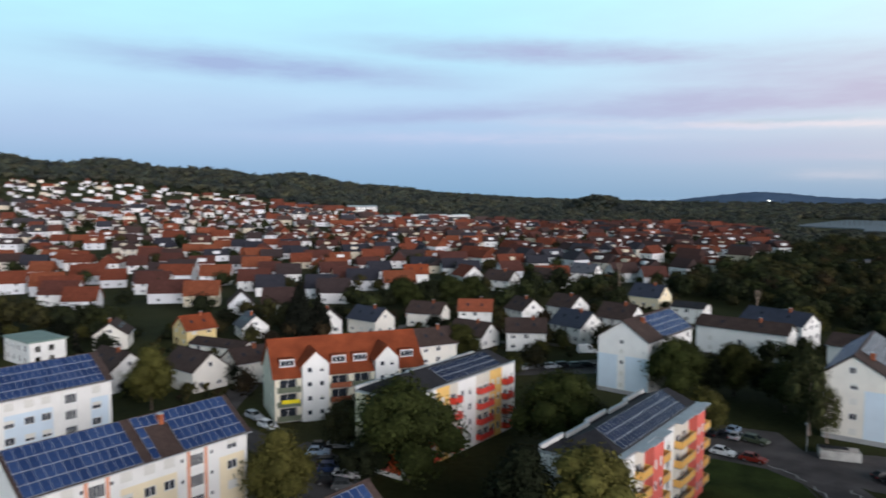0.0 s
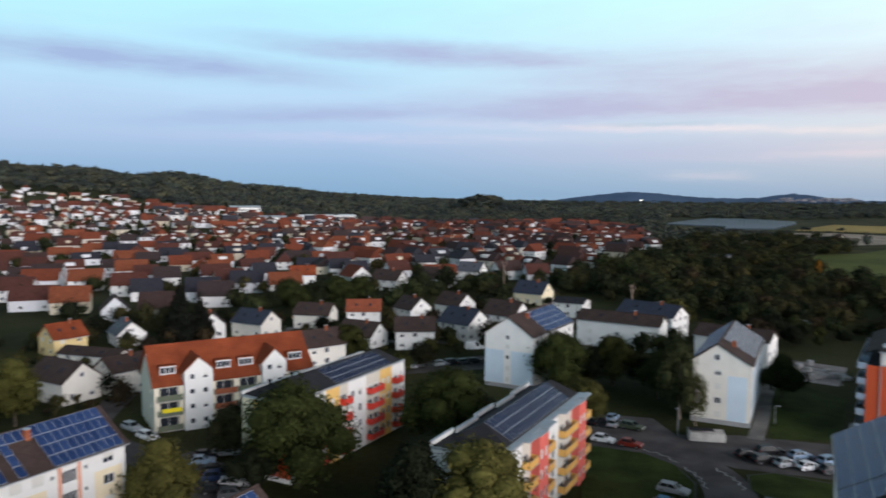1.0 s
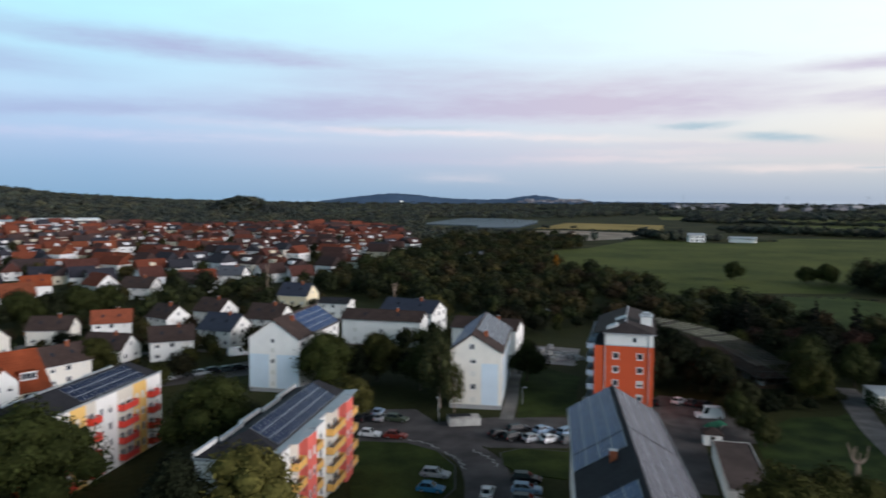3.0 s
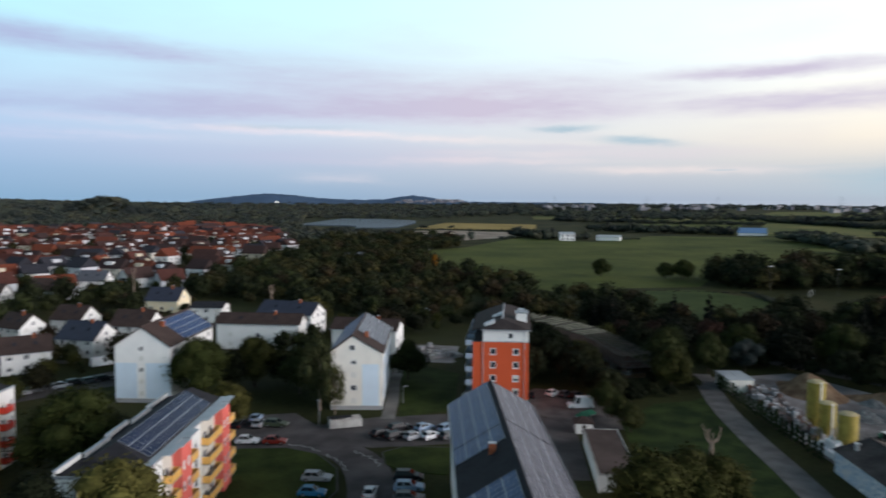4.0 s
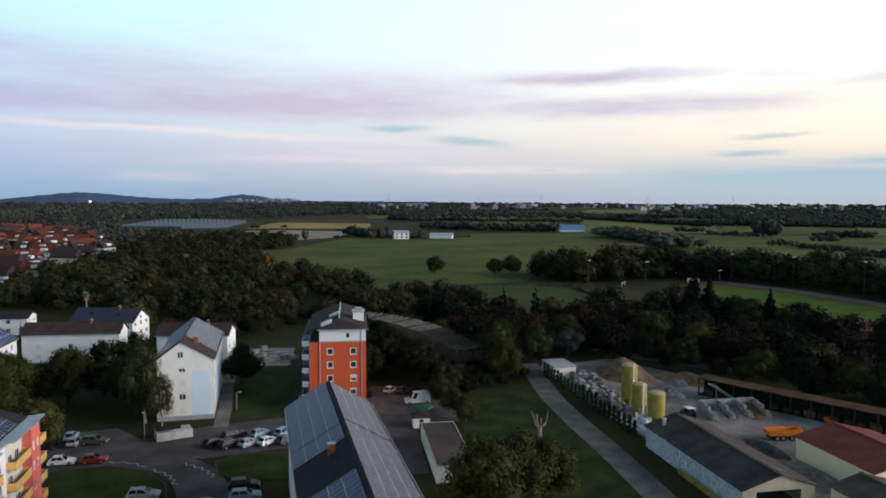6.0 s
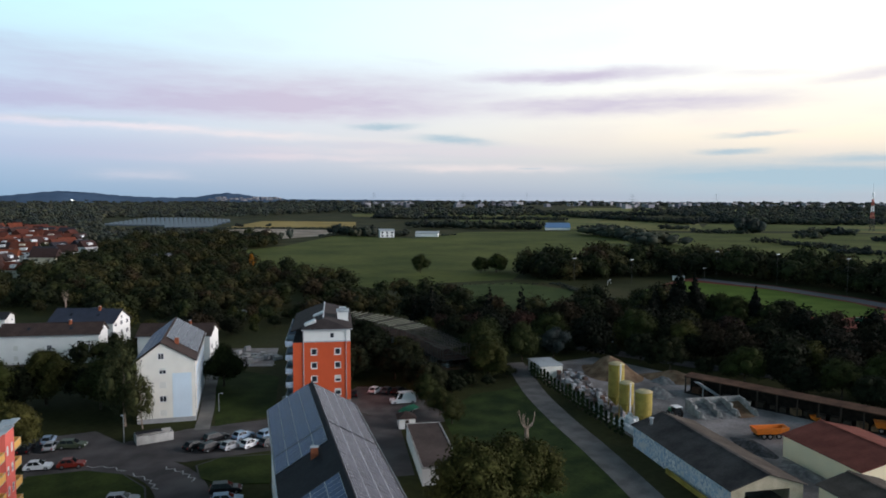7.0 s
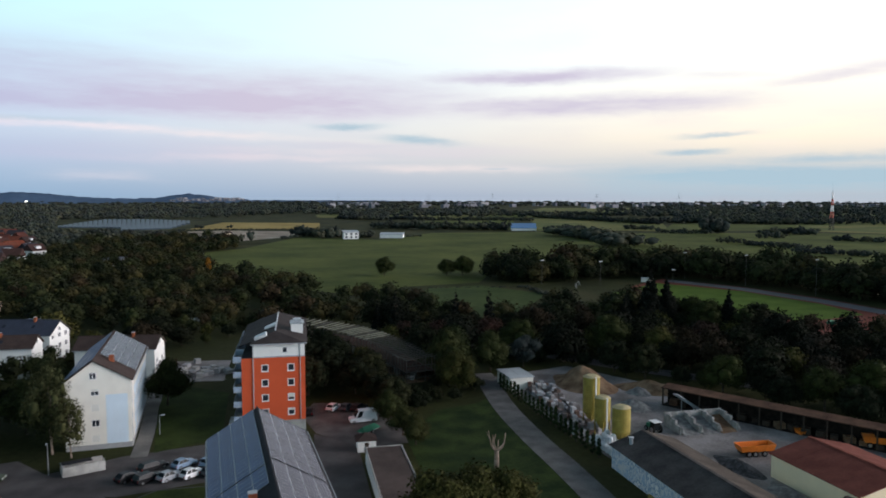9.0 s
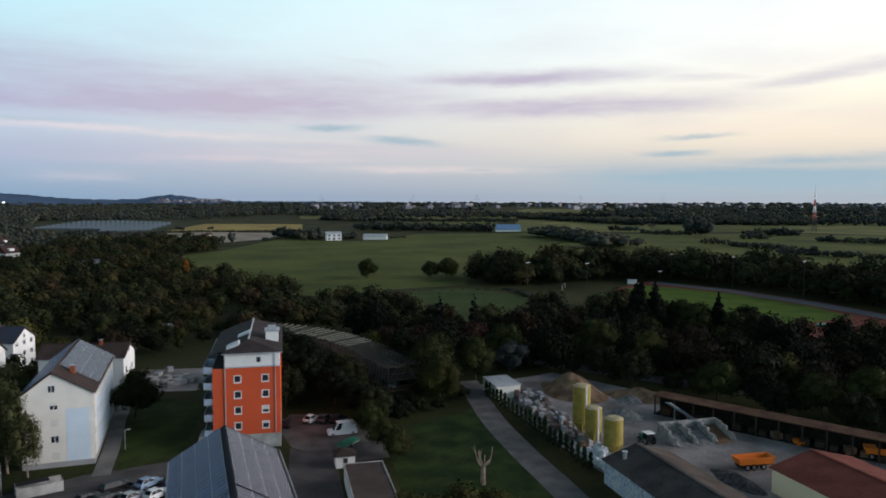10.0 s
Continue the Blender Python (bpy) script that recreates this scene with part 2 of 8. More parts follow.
SHUTTER = mat("roller_shutter", (0.66, 0.65, 0.60), 0.6, 0.08, 1, 0.05)
BRICKRED = mat("chimney_brick", [(0.25, 0.075, 0.04), (0.33, 0.11, 0.055)], 0.9, 0.2, 0.5, 0.1)
ASPHALT = mat("asphalt", [(0.072, 0.065, 0.064), (0.115, 0.104, 0.100)], 0.85, 0.18, 6, 0.2, 0.005)
PAVING = mat("paving", [(0.16, 0.15, 0.14), (0.21, 0.20, 0.18)], 0.9, 0.15, 4, 0.3, 0.005)
KERB = mat("kerb_stone", (0.075, 0.072, 0.068), 0.9, 0.15, 1, 0.1)
LINE = mat("road_marking", (0.42, 0.42, 0.41), 0.7, 0.2, 1, 0.1)
LAWN = mat("lawn", [(0.026, 0.040, 0.010), (0.044, 0.060, 0.014)], 0.95, 0.25, 7, 0.5, 0.05)
MEADOW = mat("meadow", [(0.064, 0.084, 0.019), (0.100, 0.112, 0.028)], 0.95, 0.2, 60, 6, 0.05)
CROP = mat("crop_field", [(0.10, 0.125, 0.04), (0.17, 0.155, 0.05)], 0.95, 0.2, 80, 6)
STUBBLE = mat("stubble_field", [(0.30, 0.22, 0.07), (0.36, 0.26, 0.09)], 0.95, 0.15, 60, 6)
SAND = mat("bare_sand", [(0.26, 0.21, 0.16), (0.36, 0.30, 0.24)], 0.95, 0.2, 30, 3)
GRAVEL = mat("yard_gravel", [(0.185, 0.165, 0.155), (0.29, 0.265, 0.255)], 0.95, 0.25, 7, 0.5, 0.03)
EARTH = mat("earth_heap", [(0.15, 0.09, 0.055), (0.24, 0.16, 0.10)], 0.95, 0.25, 2, 0.3, 0.1)
STONEHEAP = mat("grey_gravel_heap", [(0.15, 0.148, 0.145), (0.25, 0.245, 0.235)], 0.95, 0.25, 1, 0.2, 0.06)
TRACKRED = mat("cinder_track", (0.17, 0.055, 0.04), 0.95, 0.15, 10, 1)
PADDOCK = mat("paddock_grass", [(0.040, 0.062, 0.018), (0.056, 0.078, 0.022)], 0.95, 0.2, 25, 3)
PITCH = mat("sports_turf", [(0.070, 0.120, 0.016), (0.090, 0.140, 0.020)], 0.95, 0.15, 12, 1)
BARK = mat("bark", [(0.05, 0.04, 0.03), (0.10, 0.08, 0.06)], 0.95, 0.25, 0.5, 0.1, 0.03)
PALEBARK = mat("stripped_wood", [(0.22, 0.16, 0.12), (0.32, 0.25, 0.20)], 0.9, 0.2, 0.6, 0.1, 0.02)
LEAF_A = foliage("leaf_dark", [(0.0109, 0.0141, 0.0068), (0.0163, 0.02, 0.0097), (0.024, 0.026, 0.0116)])
LEAF_B = foliage("leaf_olive", [(0.0387, 0.0404, 0.0117), (0.0493, 0.0499, 0.0144), (0.0581, 0.055, 0.0162)])
BIRCH = foliage("birch_leaf", [(0.044, 0.0482, 0.0198), (0.0528, 0.055, 0.0225)])
LEAF_C = foliage("leaf_fresh", [(0.0197, 0.026, 0.0088), (0.0294, 0.0351, 0.0116), (0.037, 0.0401, 0.0136)])
LEAF_M = foliage("leaf_maple", [(0.027, 0.033, 0.010), (0.032, 0.039, 0.011)])
LEAF_H = foliage("leaf_pale_olive", [(0.070, 0.068, 0.018), (0.082, 0.076, 0.021)])
LEAF_D = foliage("needle", [(0.0061, 0.0078, 0.0063), (0.0102, 0.0118, 0.0084)])
LEAF_E = foliage("leaf_brown", [(0.0424, 0.0221, 0.0166), (0.0333, 0.0197, 0.0149), (0.0273, 0.0221, 0.0149)])
LEAF_G = foliage("leaf_silver", [(0.0378, 0.0452, 0.0428), (0.0492, 0.055, 0.0513)])
WOODS = foliage("woodland_leaf", [(0.0064, 0.008, 0.0046), (0.0108, 0.0125, 0.0065), (0.018, 0.0171, 0.0081), (0.0078, 0.0099, 0.0059), (0.0212, 0.0156, 0.0086), (0.0128, 0.0152, 0.0073)])
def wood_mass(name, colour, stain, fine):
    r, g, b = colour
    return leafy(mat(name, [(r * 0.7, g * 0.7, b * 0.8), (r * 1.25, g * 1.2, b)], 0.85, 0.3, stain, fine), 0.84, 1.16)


WOODMASS = [wood_mass("woodland_mass", c, 5, 1.0) for c in ((0.0155, 0.0196, 0.0094), (0.0234, 0.0285, 0.0121), (0.0365, 0.0359, 0.0149), (0.0443, 0.0395, 0.0161), (0.0365, 0.0271, 0.0149), (0.0285, 0.0359, 0.0149))]
# far foliage made paler and bluer: haze of distance put into the colour
FARMASS = [wood_mass("hazed_wood_mass", c, 40, 6) for c in ((0.033, 0.041, 0.037), (0.045, 0.051, 0.041), (0.056, 0.058, 0.042), (0.040, 0.050, 0.045))]
TYRE = mat("tyre", (0.015, 0.015, 0.015), 0.9, 0.1)
RIM = mat("rim", (0.35, 0.36, 0.37), 0.35, 0.1, metal=0.8)
CARGLASS = mat("car_glass", (0.015, 0.018, 0.02), 0.06, 0.1)
LAMPRED = mat("tail_lamp", (0.35, 0.01, 0.01), 0.3, 0.1)
LAMPCLEAR = mat("head_lamp", (0.6, 0.6, 0.6), 0.2, 0.1)
STEEL = mat("galvanised_steel", (0.33, 0.35, 0.36), 0.5, 0.15, 1, 0.2, metal=0.5)
RUST = mat("rusty_roof_sheet", [(0.085, 0.045, 0.030), (0.13, 0.07, 0.045)], 0.8, 0.25, 3, 0.4)
DARKWOOD = mat("dark_timber", (0.06, 0.045, 0.035), 0.9, 0.2, 1, 0.1)
WOOD = mat("balcony_timber", (0.28, 0.13, 0.05), 0.8, 0.2, 1, 0.1)
SILO = mat("yellow_silo_paint", [(0.25, 0.19, 0.034), (0.32, 0.245, 0.048)], 0.55, 0.15, 1.5, 0.2)
SILOTOP = mat("dusty_silo_lid", (0.45, 0.38, 0.22), 0.8, 0.2, 1, 0.2)
DIGGER = mat("orange_machine_paint", (0.72, 0.19, 0.02), 0.45, 0.15, 1, 0.2)
BAG = mat("white_bulk_bag", (0.68, 0.70, 0.71), 0.8, 0.12, 0.6, 0.1, 0.03)
RUBBLE = mat("rubble_stone", [(0.3024, 0.296, 0.296), (0.216, 0.1628, 0.144), (0.396, 0.3922, 0.4), (0.1728, 0.1702, 0.176), (0.2592, 0.1776, 0.144)], 0.9, 0.2, 0.8, 0.2, pick="island")
GRAFFITI = mat("spray_painted_wall", [(0.58, 0.60, 0.60), (0.30, 0.42, 0.55), (0.62, 0.63, 0.62), (0.20, 0.30, 0.42), (0.66, 0.66, 0.64)], 0.85, 0.15, 1.6, 0.2)
HALLRED = mat("red_hall_roof", [(0.17, 0.050, 0.036), (0.21, 0.065, 0.047)], 0.75, 0.15, 3, 0.4)
HALLBROWN = mat("brown_hall_roof", [(0.075, 0.060, 0.050), (0.105, 0.085, 0.070)], 0.8, 0.2, 3, 0.3)
GREENTARP = mat("green_cover", (0.02, 0.17, 0.09), 0.6, 0.15, 1, 0.1)
GREENROOF = mat("green_flat_roof", (0.22, 0.30, 0.26), 0.7, 0.15, 2, 0.3)
# blue of the distant haze, put into the hills' base colour
HAZEBLUE = mat("hazed_hill_wood", [(0.060, 0.100, 0.165), (0.072, 0.115, 0.185)], 1.0, 0.1, 150, 30)
GREENHOUSE = mat("greenhouse_cover", (0.075, 0.10, 0.125), 0.6, 0.12, 40, 3)
BLUEHALL = mat("blue_metal_roof", (0.12, 0.24, 0.42), 0.5, 0.1, 6, 1)
CELL_SKYGREY.node_tree.nodes["Principled BSDF"].inputs["Specular IOR Level"].default_value = 0.1
CELL_SKYBLUE.node_tree.nodes["Principled BSDF"].inputs["Specular IOR Level"].default_value = 0.05
CELL.node_tree.nodes["Principled BSDF"].inputs["Specular IOR Level"].default_value = 0.12
CARGLASS.node_tree.nodes["Principled BSDF"].inputs["Specular IOR Level"].default_value = 0.08
GLASS.node_tree.nodes["Principled BSDF"].inputs["Specular IOR Level"].default_value = 0.28
CITY = mat("far_city_wall", [(0.17, 0.17, 0.19), (0.12, 0.12, 0.145), (0.30, 0.29, 0.30)], 0.9, 0.1, 5, 1, pick="island")
LAMPGLOW = glow("lit_lamp", (1.0, 0.93, 0.78), 1.5)


# ---- mesh helpers ----
class Mesh:
    """Collects faces, with a material slot each, for one mesh object."""

    def __init__(self):
        self.v, self.f, self.s, self.slot = [], [], [], 0

    def face(self, *pts):
        n = len(self.v)
        self.v += [tuple(p) for p in pts]
        self.f.append(tuple(range(n, n + len(pts))))
        self.s.append(self.slot)
        return self

    def raw(self, verts, faces):
        n = len(self.v)
        self.v += [tuple(p) for p in verts]
        self.f += [tuple(n + i for i in f) for f in faces]
        self.s += [self.slot] * len(faces)
        return self

    def box(self, x0, x1, y0, y1, z0, z1):
        return self.raw([(x0, y0, z0), (x1, y0, z0), (x1, y1, z0), (x0, y1, z0), (x0, y0, z1), (x1, y0, z1), (x1, y1, z1), (x0, y1, z1)],
                        [(3, 2, 1, 0), (4, 5, 6, 7), (0, 1, 5, 4), (1, 2, 6, 5), (2, 3, 7, 6), (3, 0, 4, 7)])

    def prism(self, poly, z0, z1):
        n = len(poly)
        return self.raw([(x, y, z0) for x, y in poly] + [(x, y, z1) for x, y in poly],
                        [tuple(range(n - 1, -1, -1)), tuple(range(n, 2 * n))] + [(i, (i + 1) % n, n + (i + 1) % n, n + i) for i in range(n)])

    def tube(self, a, b, ra, rb=None, n=8):
        a, b, rb = Vector(a), Vector(b), ra if rb is None else rb
        q = (b - a).to_track_quat("Z", "Y")
        ring = [q @ Vector((math.cos(2 * math.pi * i / n), math.sin(2 * math.pi * i / n), 0)) for i in range(n)]
        return self.raw([a + r * ra for r in ring] + [b + r * rb for r in ring],
                        [tuple(range(n - 1, -1, -1)), tuple(range(n, 2 * n))] + [(i, (i + 1) % n, n + (i + 1) % n, n + i) for i in range(n)])

    def path(self, pts, r, n=4):
        """One bent tube through these points."""
        pts = [Vector(p) for p in pts]
        start = len(self.v)
        for i, p in enumerate(pts):
            q = (pts[min(i + 1, len(pts) - 1)] - pts[max(i - 1, 0)]).to_track_quat("Z", "Y")
            self.v += [tuple(p + q @ Vector((r * math.cos(2 * math.pi * k / n), r * math.sin(2 * math.pi * k / n), 0))) for k in range(n)]
        for i in range(len(pts) - 1):
            a = start + i * n
            self.f += [(a + k, a + (k + 1) % n, a + n + (k + 1) % n, a + n + k) for k in range(n)]
            self.s += [self.slot] * n
        return self

    def plate(self, corners, thick):
        """A slab whose upper face has these four corners."""
        c = [Vector(p) for p in corners]
        d = (c[1] - c[0]).cross(c[3] - c[0]).normalized() * thick
        low = [p - d for p in c]
        return self.raw(c + low, [(0, 1, 2, 3), (7, 6, 5, 4), (0, 4, 5, 1), (1, 5, 6, 2), (2, 6, 7, 3), (3, 7, 4, 0)])

    def data(self, name, *mats):
        me = bpy.data.meshes.new(name)
        me.from_pydata(self.v, [], self.f)
        for m in mats:
            me.materials.append(m)
        if len(mats) > 1:
            me.polygons.foreach_set("material_index", self.s)
        me.update()
        return me


def part(name, mesh, material, parent=None, label="", m=None):
    """Links a Mesh (or ready mesh data) as one object under a thing or a part."""
    if isinstance(mesh, Mesh):
        mesh = mesh.data(name, *(material if isinstance(material, (tuple, list)) else (material,)))
    ob = new(name, mesh)
    if parent is not None:
        ob.parent = parent
    if m is not None:
        ob.matrix_basis = m
    if label:
        ob["label"] = label
    return ob


def thing(name, m, label, category, group="", kind=""):
    ob = new(name)
    ob.empty_display_size = 0.3
    ob.matrix_basis = m
    return tagged(ob, label, category, group, kind)


def structure(name, mesh, material, label, category, z=0.0):
    ob = part(name, mesh, material)
    ob.location.z = z
    return tagged(ob, label, category, "", "structure")


def axis(az):
    """Local y towards this compass bearing, local x to its right."""
    return -az


# ---- terrain ----
def smooth(t):
    t = min(1.0, max(0.0, t))
    return t * t * (3 - 2 * t)


def lerp_table(table, x):
    if x <= table[0][0]:
        return table[0][1]
    for (a, p), (b, q) in zip(table, table[1:]):
        if x <= b:
            return p + (q - p) * (x - a) / (b - a)
    return table[-1][1]


RISE = [(-110, 0), (-80, 112), (-60, 122), (-47, 119), (-38, 113), (-33, 94), (-27, 88), (-20, 54), (-12, 26), (-5, 8), (2, 0)]


def ground_height(x, y):
    r, az = math.hypot(x - 2, y), math.degrees(math.atan2(x - 2, y))
    knoll = 33 * smooth(1 - math.hypot(x + 92, y - 1497) / 110) if r > 1300 else 0.0
    if knoll:
        return knoll + 4
    if az > 2 or az < -110 or r < 420:
        return 0.0
    return lerp_table(RISE, az) * smooth((r - 420) / 1700.0) * (1 + 0.06 * math.sin(az * 0.9) * smooth((r - 900) / 900))


def polar(az, r):
    return 2 + r * math.sin(radians(az)), r * math.cos(radians(az))


def build_ground():
    rings = [0, 12, 25, 45, 70, 100, 140, 190, 250, 320, 420] + [420 + 60 * i for i in range(1, 34)] + [2600, 2900, 3300, 3800, 4400, 5000]
    n = 240
    verts, faces = [(2, 0, 0)], []
    for r in rings[1:]:
        for i in range(n):
            x, y = polar(360 * i / n, r)
            az = 360 * i / n
            verts.append((x, y, ground_height(x, y)))
    for i in range(n):
        faces.append((0, 1 + (i + 1) % n, 1 + i))
    for k in range(len(rings) - 2):
        a, b = 1 + k * n, 1 + (k + 1) * n
        for i in range(n):
            j = (i + 1) % n
            faces.append((a + i, a + j, b + j, b + i))
    mb = Mesh().raw(verts, faces)
    m = mat("ground_cover", [(0.024, 0.028, 0.010), (0.036, 0.040, 0.013), (0.048, 0.044, 0.018)], 0.95, 0.25, 45, 1.2, 0.05)
    ob = structure("ground", mb, m, "dark grassy ground running out to the horizon", "ground")
    for p in ob.data.polygons:
        p.use_smooth = True


build_ground()


def sheet(name, pts, material, label, category, z, thick=0.0):
    mb = Mesh()
    if thick:
        mb.prism(pts, z - thick, z)
    else:
        mb.face(*[(x, y, z) for x, y in pts])
    return structure(name, mb, material, label, category)


def ribbon(name, line, width, material, label, category, z, follow=False):
    """A strip of road along a line of points."""
    mb, left, right = Mesh(), [], []
    pts = [Vector(p) for p in line]
    for i, p in enumerate(pts):
        d = (pts[min(i + 1, len(pts) - 1)] - pts[max(i - 1, 0)]).normalized()
        nrm = Vector((-d.y, d.x)) * (width / 2)
        left.append(p + nrm)
        right.append(p - nrm)
    for i in range(len(pts) - 1):
        q = [right[i], right[i + 1], left[i + 1], left[i]]
        mb.face(*[(c.x, c.y, z + (ground_height(c.x, c.y) if follow else 0)) for c in q])
    return structure(name, mb, material, label, category)


def curve_points(pts, n=8):
    """A smooth line through these points."""
    out = []
    p = [Vector(q) for q in pts]
    p = [2 * p[0] - p[1]] + p + [2 * p[-1] - p[-2]]
    for i in range(1, len(p) - 2):
        for k in range(n):
            t = k / n
            a, b, c, d = p[i - 1:i + 3]
            out.append(0.5 * (2 * b + (c - a) * t + (2 * a - 5 * b + 4 * c - d) * t * t + (3 * b - a - 3 * c + d) * t ** 3))
    out.append(p[-2])
    return out


def build_surfaces():
    # the court and its loop road
    sheet("parking_court", [(12, 148.5), (27, 146), (29.5, 136.5), (41.5, 137.5), (56, 134.5), (60, 128), (58, 122), (50, 117.5), (36, 120.5), (30, 126), (14, 133)], ASPHALT, "dark asphalt parking court between the apartment blocks", "road", 0.02)
    ribbon("road", curve_points([(14, 131.5), (22, 129.5), (29, 124), (32.2, 116), (31.8, 106), (28, 92), (22, 74), (15, 56)]), 7.6, ASPHALT, "curving asphalt access road", "road", 0.03)
    ribbon("street_upper", curve_points([(-140, 150), (-95, 151), (-60, 163), (-28, 182), (-6, 196), (12, 205), (40, 240)]), 7, ASPHALT, "asphalt street beside the houses", "road", 0.025)
    ribbon("street_left", curve_points([(-86, 148), (-78, 125), (-60, 112), (-44, 98), (-36, 84), (-34, 60)]), 6, ASPHALT, "narrow asphalt street between apartment blocks", "road", 0.03)
    sheet("parking_left", [(-55, 117), (-47, 112), (-36, 92), (-32, 82), (-40, 76), (-52, 92), (-58, 108)], ASPHALT, "asphalt parking place by the orange-roofed block", "road", 0.035)
    sheet("parking_street", [(-36, 178), (-8, 190), (-4, 184), (-34, 172)], ASPHALT, "asphalt parking bays beside the street", "road", 0.035)
    ribbon("footpath", [(43.4, 135.5), (48, 147), (53.5, 162.5), (60, 180)], 2.8, PAVING, "grey paved footpath beside the white block", "pavement", 0.035)
    sheet("tower_yard", [(73, 128), (76, 116), (84, 113), (90, 120), (90, 140), (82, 146), (76, 140)], mat("yard_paving", [(0.095, 0.089, 0.086), (0.135, 0.127, 0.121)], 0.9, 0.2, 4, 0.3, 0.005), "brownish paved yard beside the tower block", "pavement", 0.03)
    sheet("tower_drive", [(57, 97), (64, 94), (73, 112), (76, 118), (72.6, 128), (66, 116)], ASPHALT, "dark drive beside the solar-roofed block", "road", 0.025)
    ribbon("yard_road", curve_points([(127.6, 143.5), (124.2, 137.8), (112.2, 118.6), (103.3, 101.3), (97.6, 88.8), (92.0, 77.1), (86.4, 66), (74, 42)]), 5.0, mat("worn_road", [(0.135, 0.128, 0.122), (0.185, 0.176, 0.166)], 0.9, 0.2, 4, 0.3), "pale worn service road beside the works yard", "road", 0.03)
    ribbon("back_road", curve_points([(146, 172), (156, 146), (161, 126), (167, 106), (174, 86), (186, 62), (202, 36)]), 6.5, ASPHALT, "asphalt road under the trees behind the works yard", "road", 0.028)
    sheet("works_yard", [(126, 139), (150, 136), (152, 112), (158, 88), (162, 40), (120, 30), (96, 40), (101, 70), (106, 86)], GRAVEL, "pale dusty gravel yard of a building-material works", "yard", 0.02)
    sheet("lawn_island", [(14, 128.2), (22, 125.6), (26.5, 120.5), (28, 113), (26, 104), (20, 96), (10, 100), (11, 118)], LAWN, "dark mown lawn inside the road loop", "lawn", 0.14, 0.16)
    sheet("lawn_middle", [(37, 117.5), (41.5, 119), (49, 115.5), (44, 104), (38, 107.5), (35.8, 112)], LAWN, "dark mown lawn beside the parked cars", "lawn", 0.14, 0.16)
    sheet("lawn_tower", [(46, 136), (58, 136), (71, 165), (63, 182), (55, 163)], LAWN, "mown lawn between the white block and the tower", "lawn", 0.05)
    sheet("meadow_right", [(78, 102), (86, 118), (100, 125.5), (110, 124.5), (113.5, 126), (108.6, 117.6), (100.4, 101.3), (94.8, 88.8), (89.2, 77.1), (83.5, 66), (66, 66)], mat("rough_meadow", [(0.018, 0.033, 0.010), (0.035, 0.054, 0.014)], 0.95, 0.25, 5, 0.6, 0.1), "rough green meadow beside the service road", "meadow", 0.04)
    # open land
    for name, key, material, label, category, z in (
            ("field_near", "meadow", MEADOW, "wide green meadow with single trees", "field", 0.10), ("field_behind", "behind", MEADOW, "green meadow behind the belt of trees", "field", 0.14),
            ("field_small", "paddock", PADDOCK, "small green paddock behind the trees", "field", 0.10), ("bare_plot", "plot", SAND, "pale bare sandy plot", "field", 0.12),
            ("stubble_strip", "stubble", STUBBLE, "ripe yellow crop strip", "field", 0.14), ("sports_ground", "track", TRACKRED, "red cinder running track", "track", 0.09), ("sports_pitch", "pitch", PITCH, "bright green sports pitch", "pitch", 0.13)):
        sheet(name, LAND[key], material, label, category, z)
    ribbon("running_lane", [polar(*p) for p in ((54.9, 405), (60, 381), (65, 352), (71, 318))], 9, mat("lane_asphalt", (0.16, 0.155, 0.165), 0.9, 0.1, 8, 1), "grey running straight beside the pitch", "track", 0.16)
    rng = random.Random(11)
    k = 0
    for az, r0, r1, w, m in ((50, 960, 1420, 9, CROP), (40, 1000, 1300, 9, MEADOW), (37, 1350, 1700, 8, CROP), (60, 1000, 1200, 9, MEADOW), (68, 1000, 1400, 9, CROP), (46, 1500, 1900, 9, MEADOW), (57, 1300, 1500, 6, CROP),
                             (52, 2000, 2600, 14, CROP), (36, 1800, 2300, 12, MEADOW), (66, 1500, 2000, 10, MEADOW), (30, 1450, 1700, 5, CROP), (44, 930, 990, 8, MEADOW)):
        pts = []
        for a, r in ((az - w / 2, r0), (az + w / 2, r0), (az + w / 2, r1), (az - w / 2, r1)):
            pts.append(polar(a + rng.uniform(-1, 1), r * rng.uniform(0.97, 1.03)))
        sheet("open_field", pts, m, "green farm field" if m is MEADOW else "pale farm field", "field", 0.16 + 0.02 * k)
        k += 1


# outlines of the open land, by bearing and distance from the place of the first eye
LAND = {key: [polar(a, r) for a, r in pts] for key, pts in {
    "meadow": [(20, 470), (23, 420), (26.3, 362), (33, 330), (35, 362), (41, 380), (42, 440), (46, 430), (50, 452), (50.6, 707), (46.9, 915), (37.3, 870), (33.2, 742), (27, 797), (23.1, 640), (20, 600)],
    "behind": [(50.7, 480), (56, 470), (65, 428), (74, 390), (74, 990), (64.7, 970), (53, 900), (50.7, 760)],
    "paddock": [(36.2, 318), (37, 356), (41, 368), (46, 340), (44.5, 292), (40.5, 268), (37.5, 285)],
    "plot": [(17.5, 760), (17.7, 936), (21.1, 975), (27.2, 918), (26.4, 800), (22.3, 735), (19.2, 750)],
    "stubble": [(18.8, 1010), (21.5, 1260), (28.6, 1195), (28.6, 985)],
    "track": [(51.6, 350), (52.6, 380), (54.6, 412), (60, 390), (65, 362), (72, 322), (72, 262), (63, 262), (57, 300)],
    "pitch": [(51.0, 350), (54.2, 392), (60, 372), (65, 342), (67.5, 320), (64, 294), (58.5, 302), (54, 322)],
}.items()}
build_surfaces()


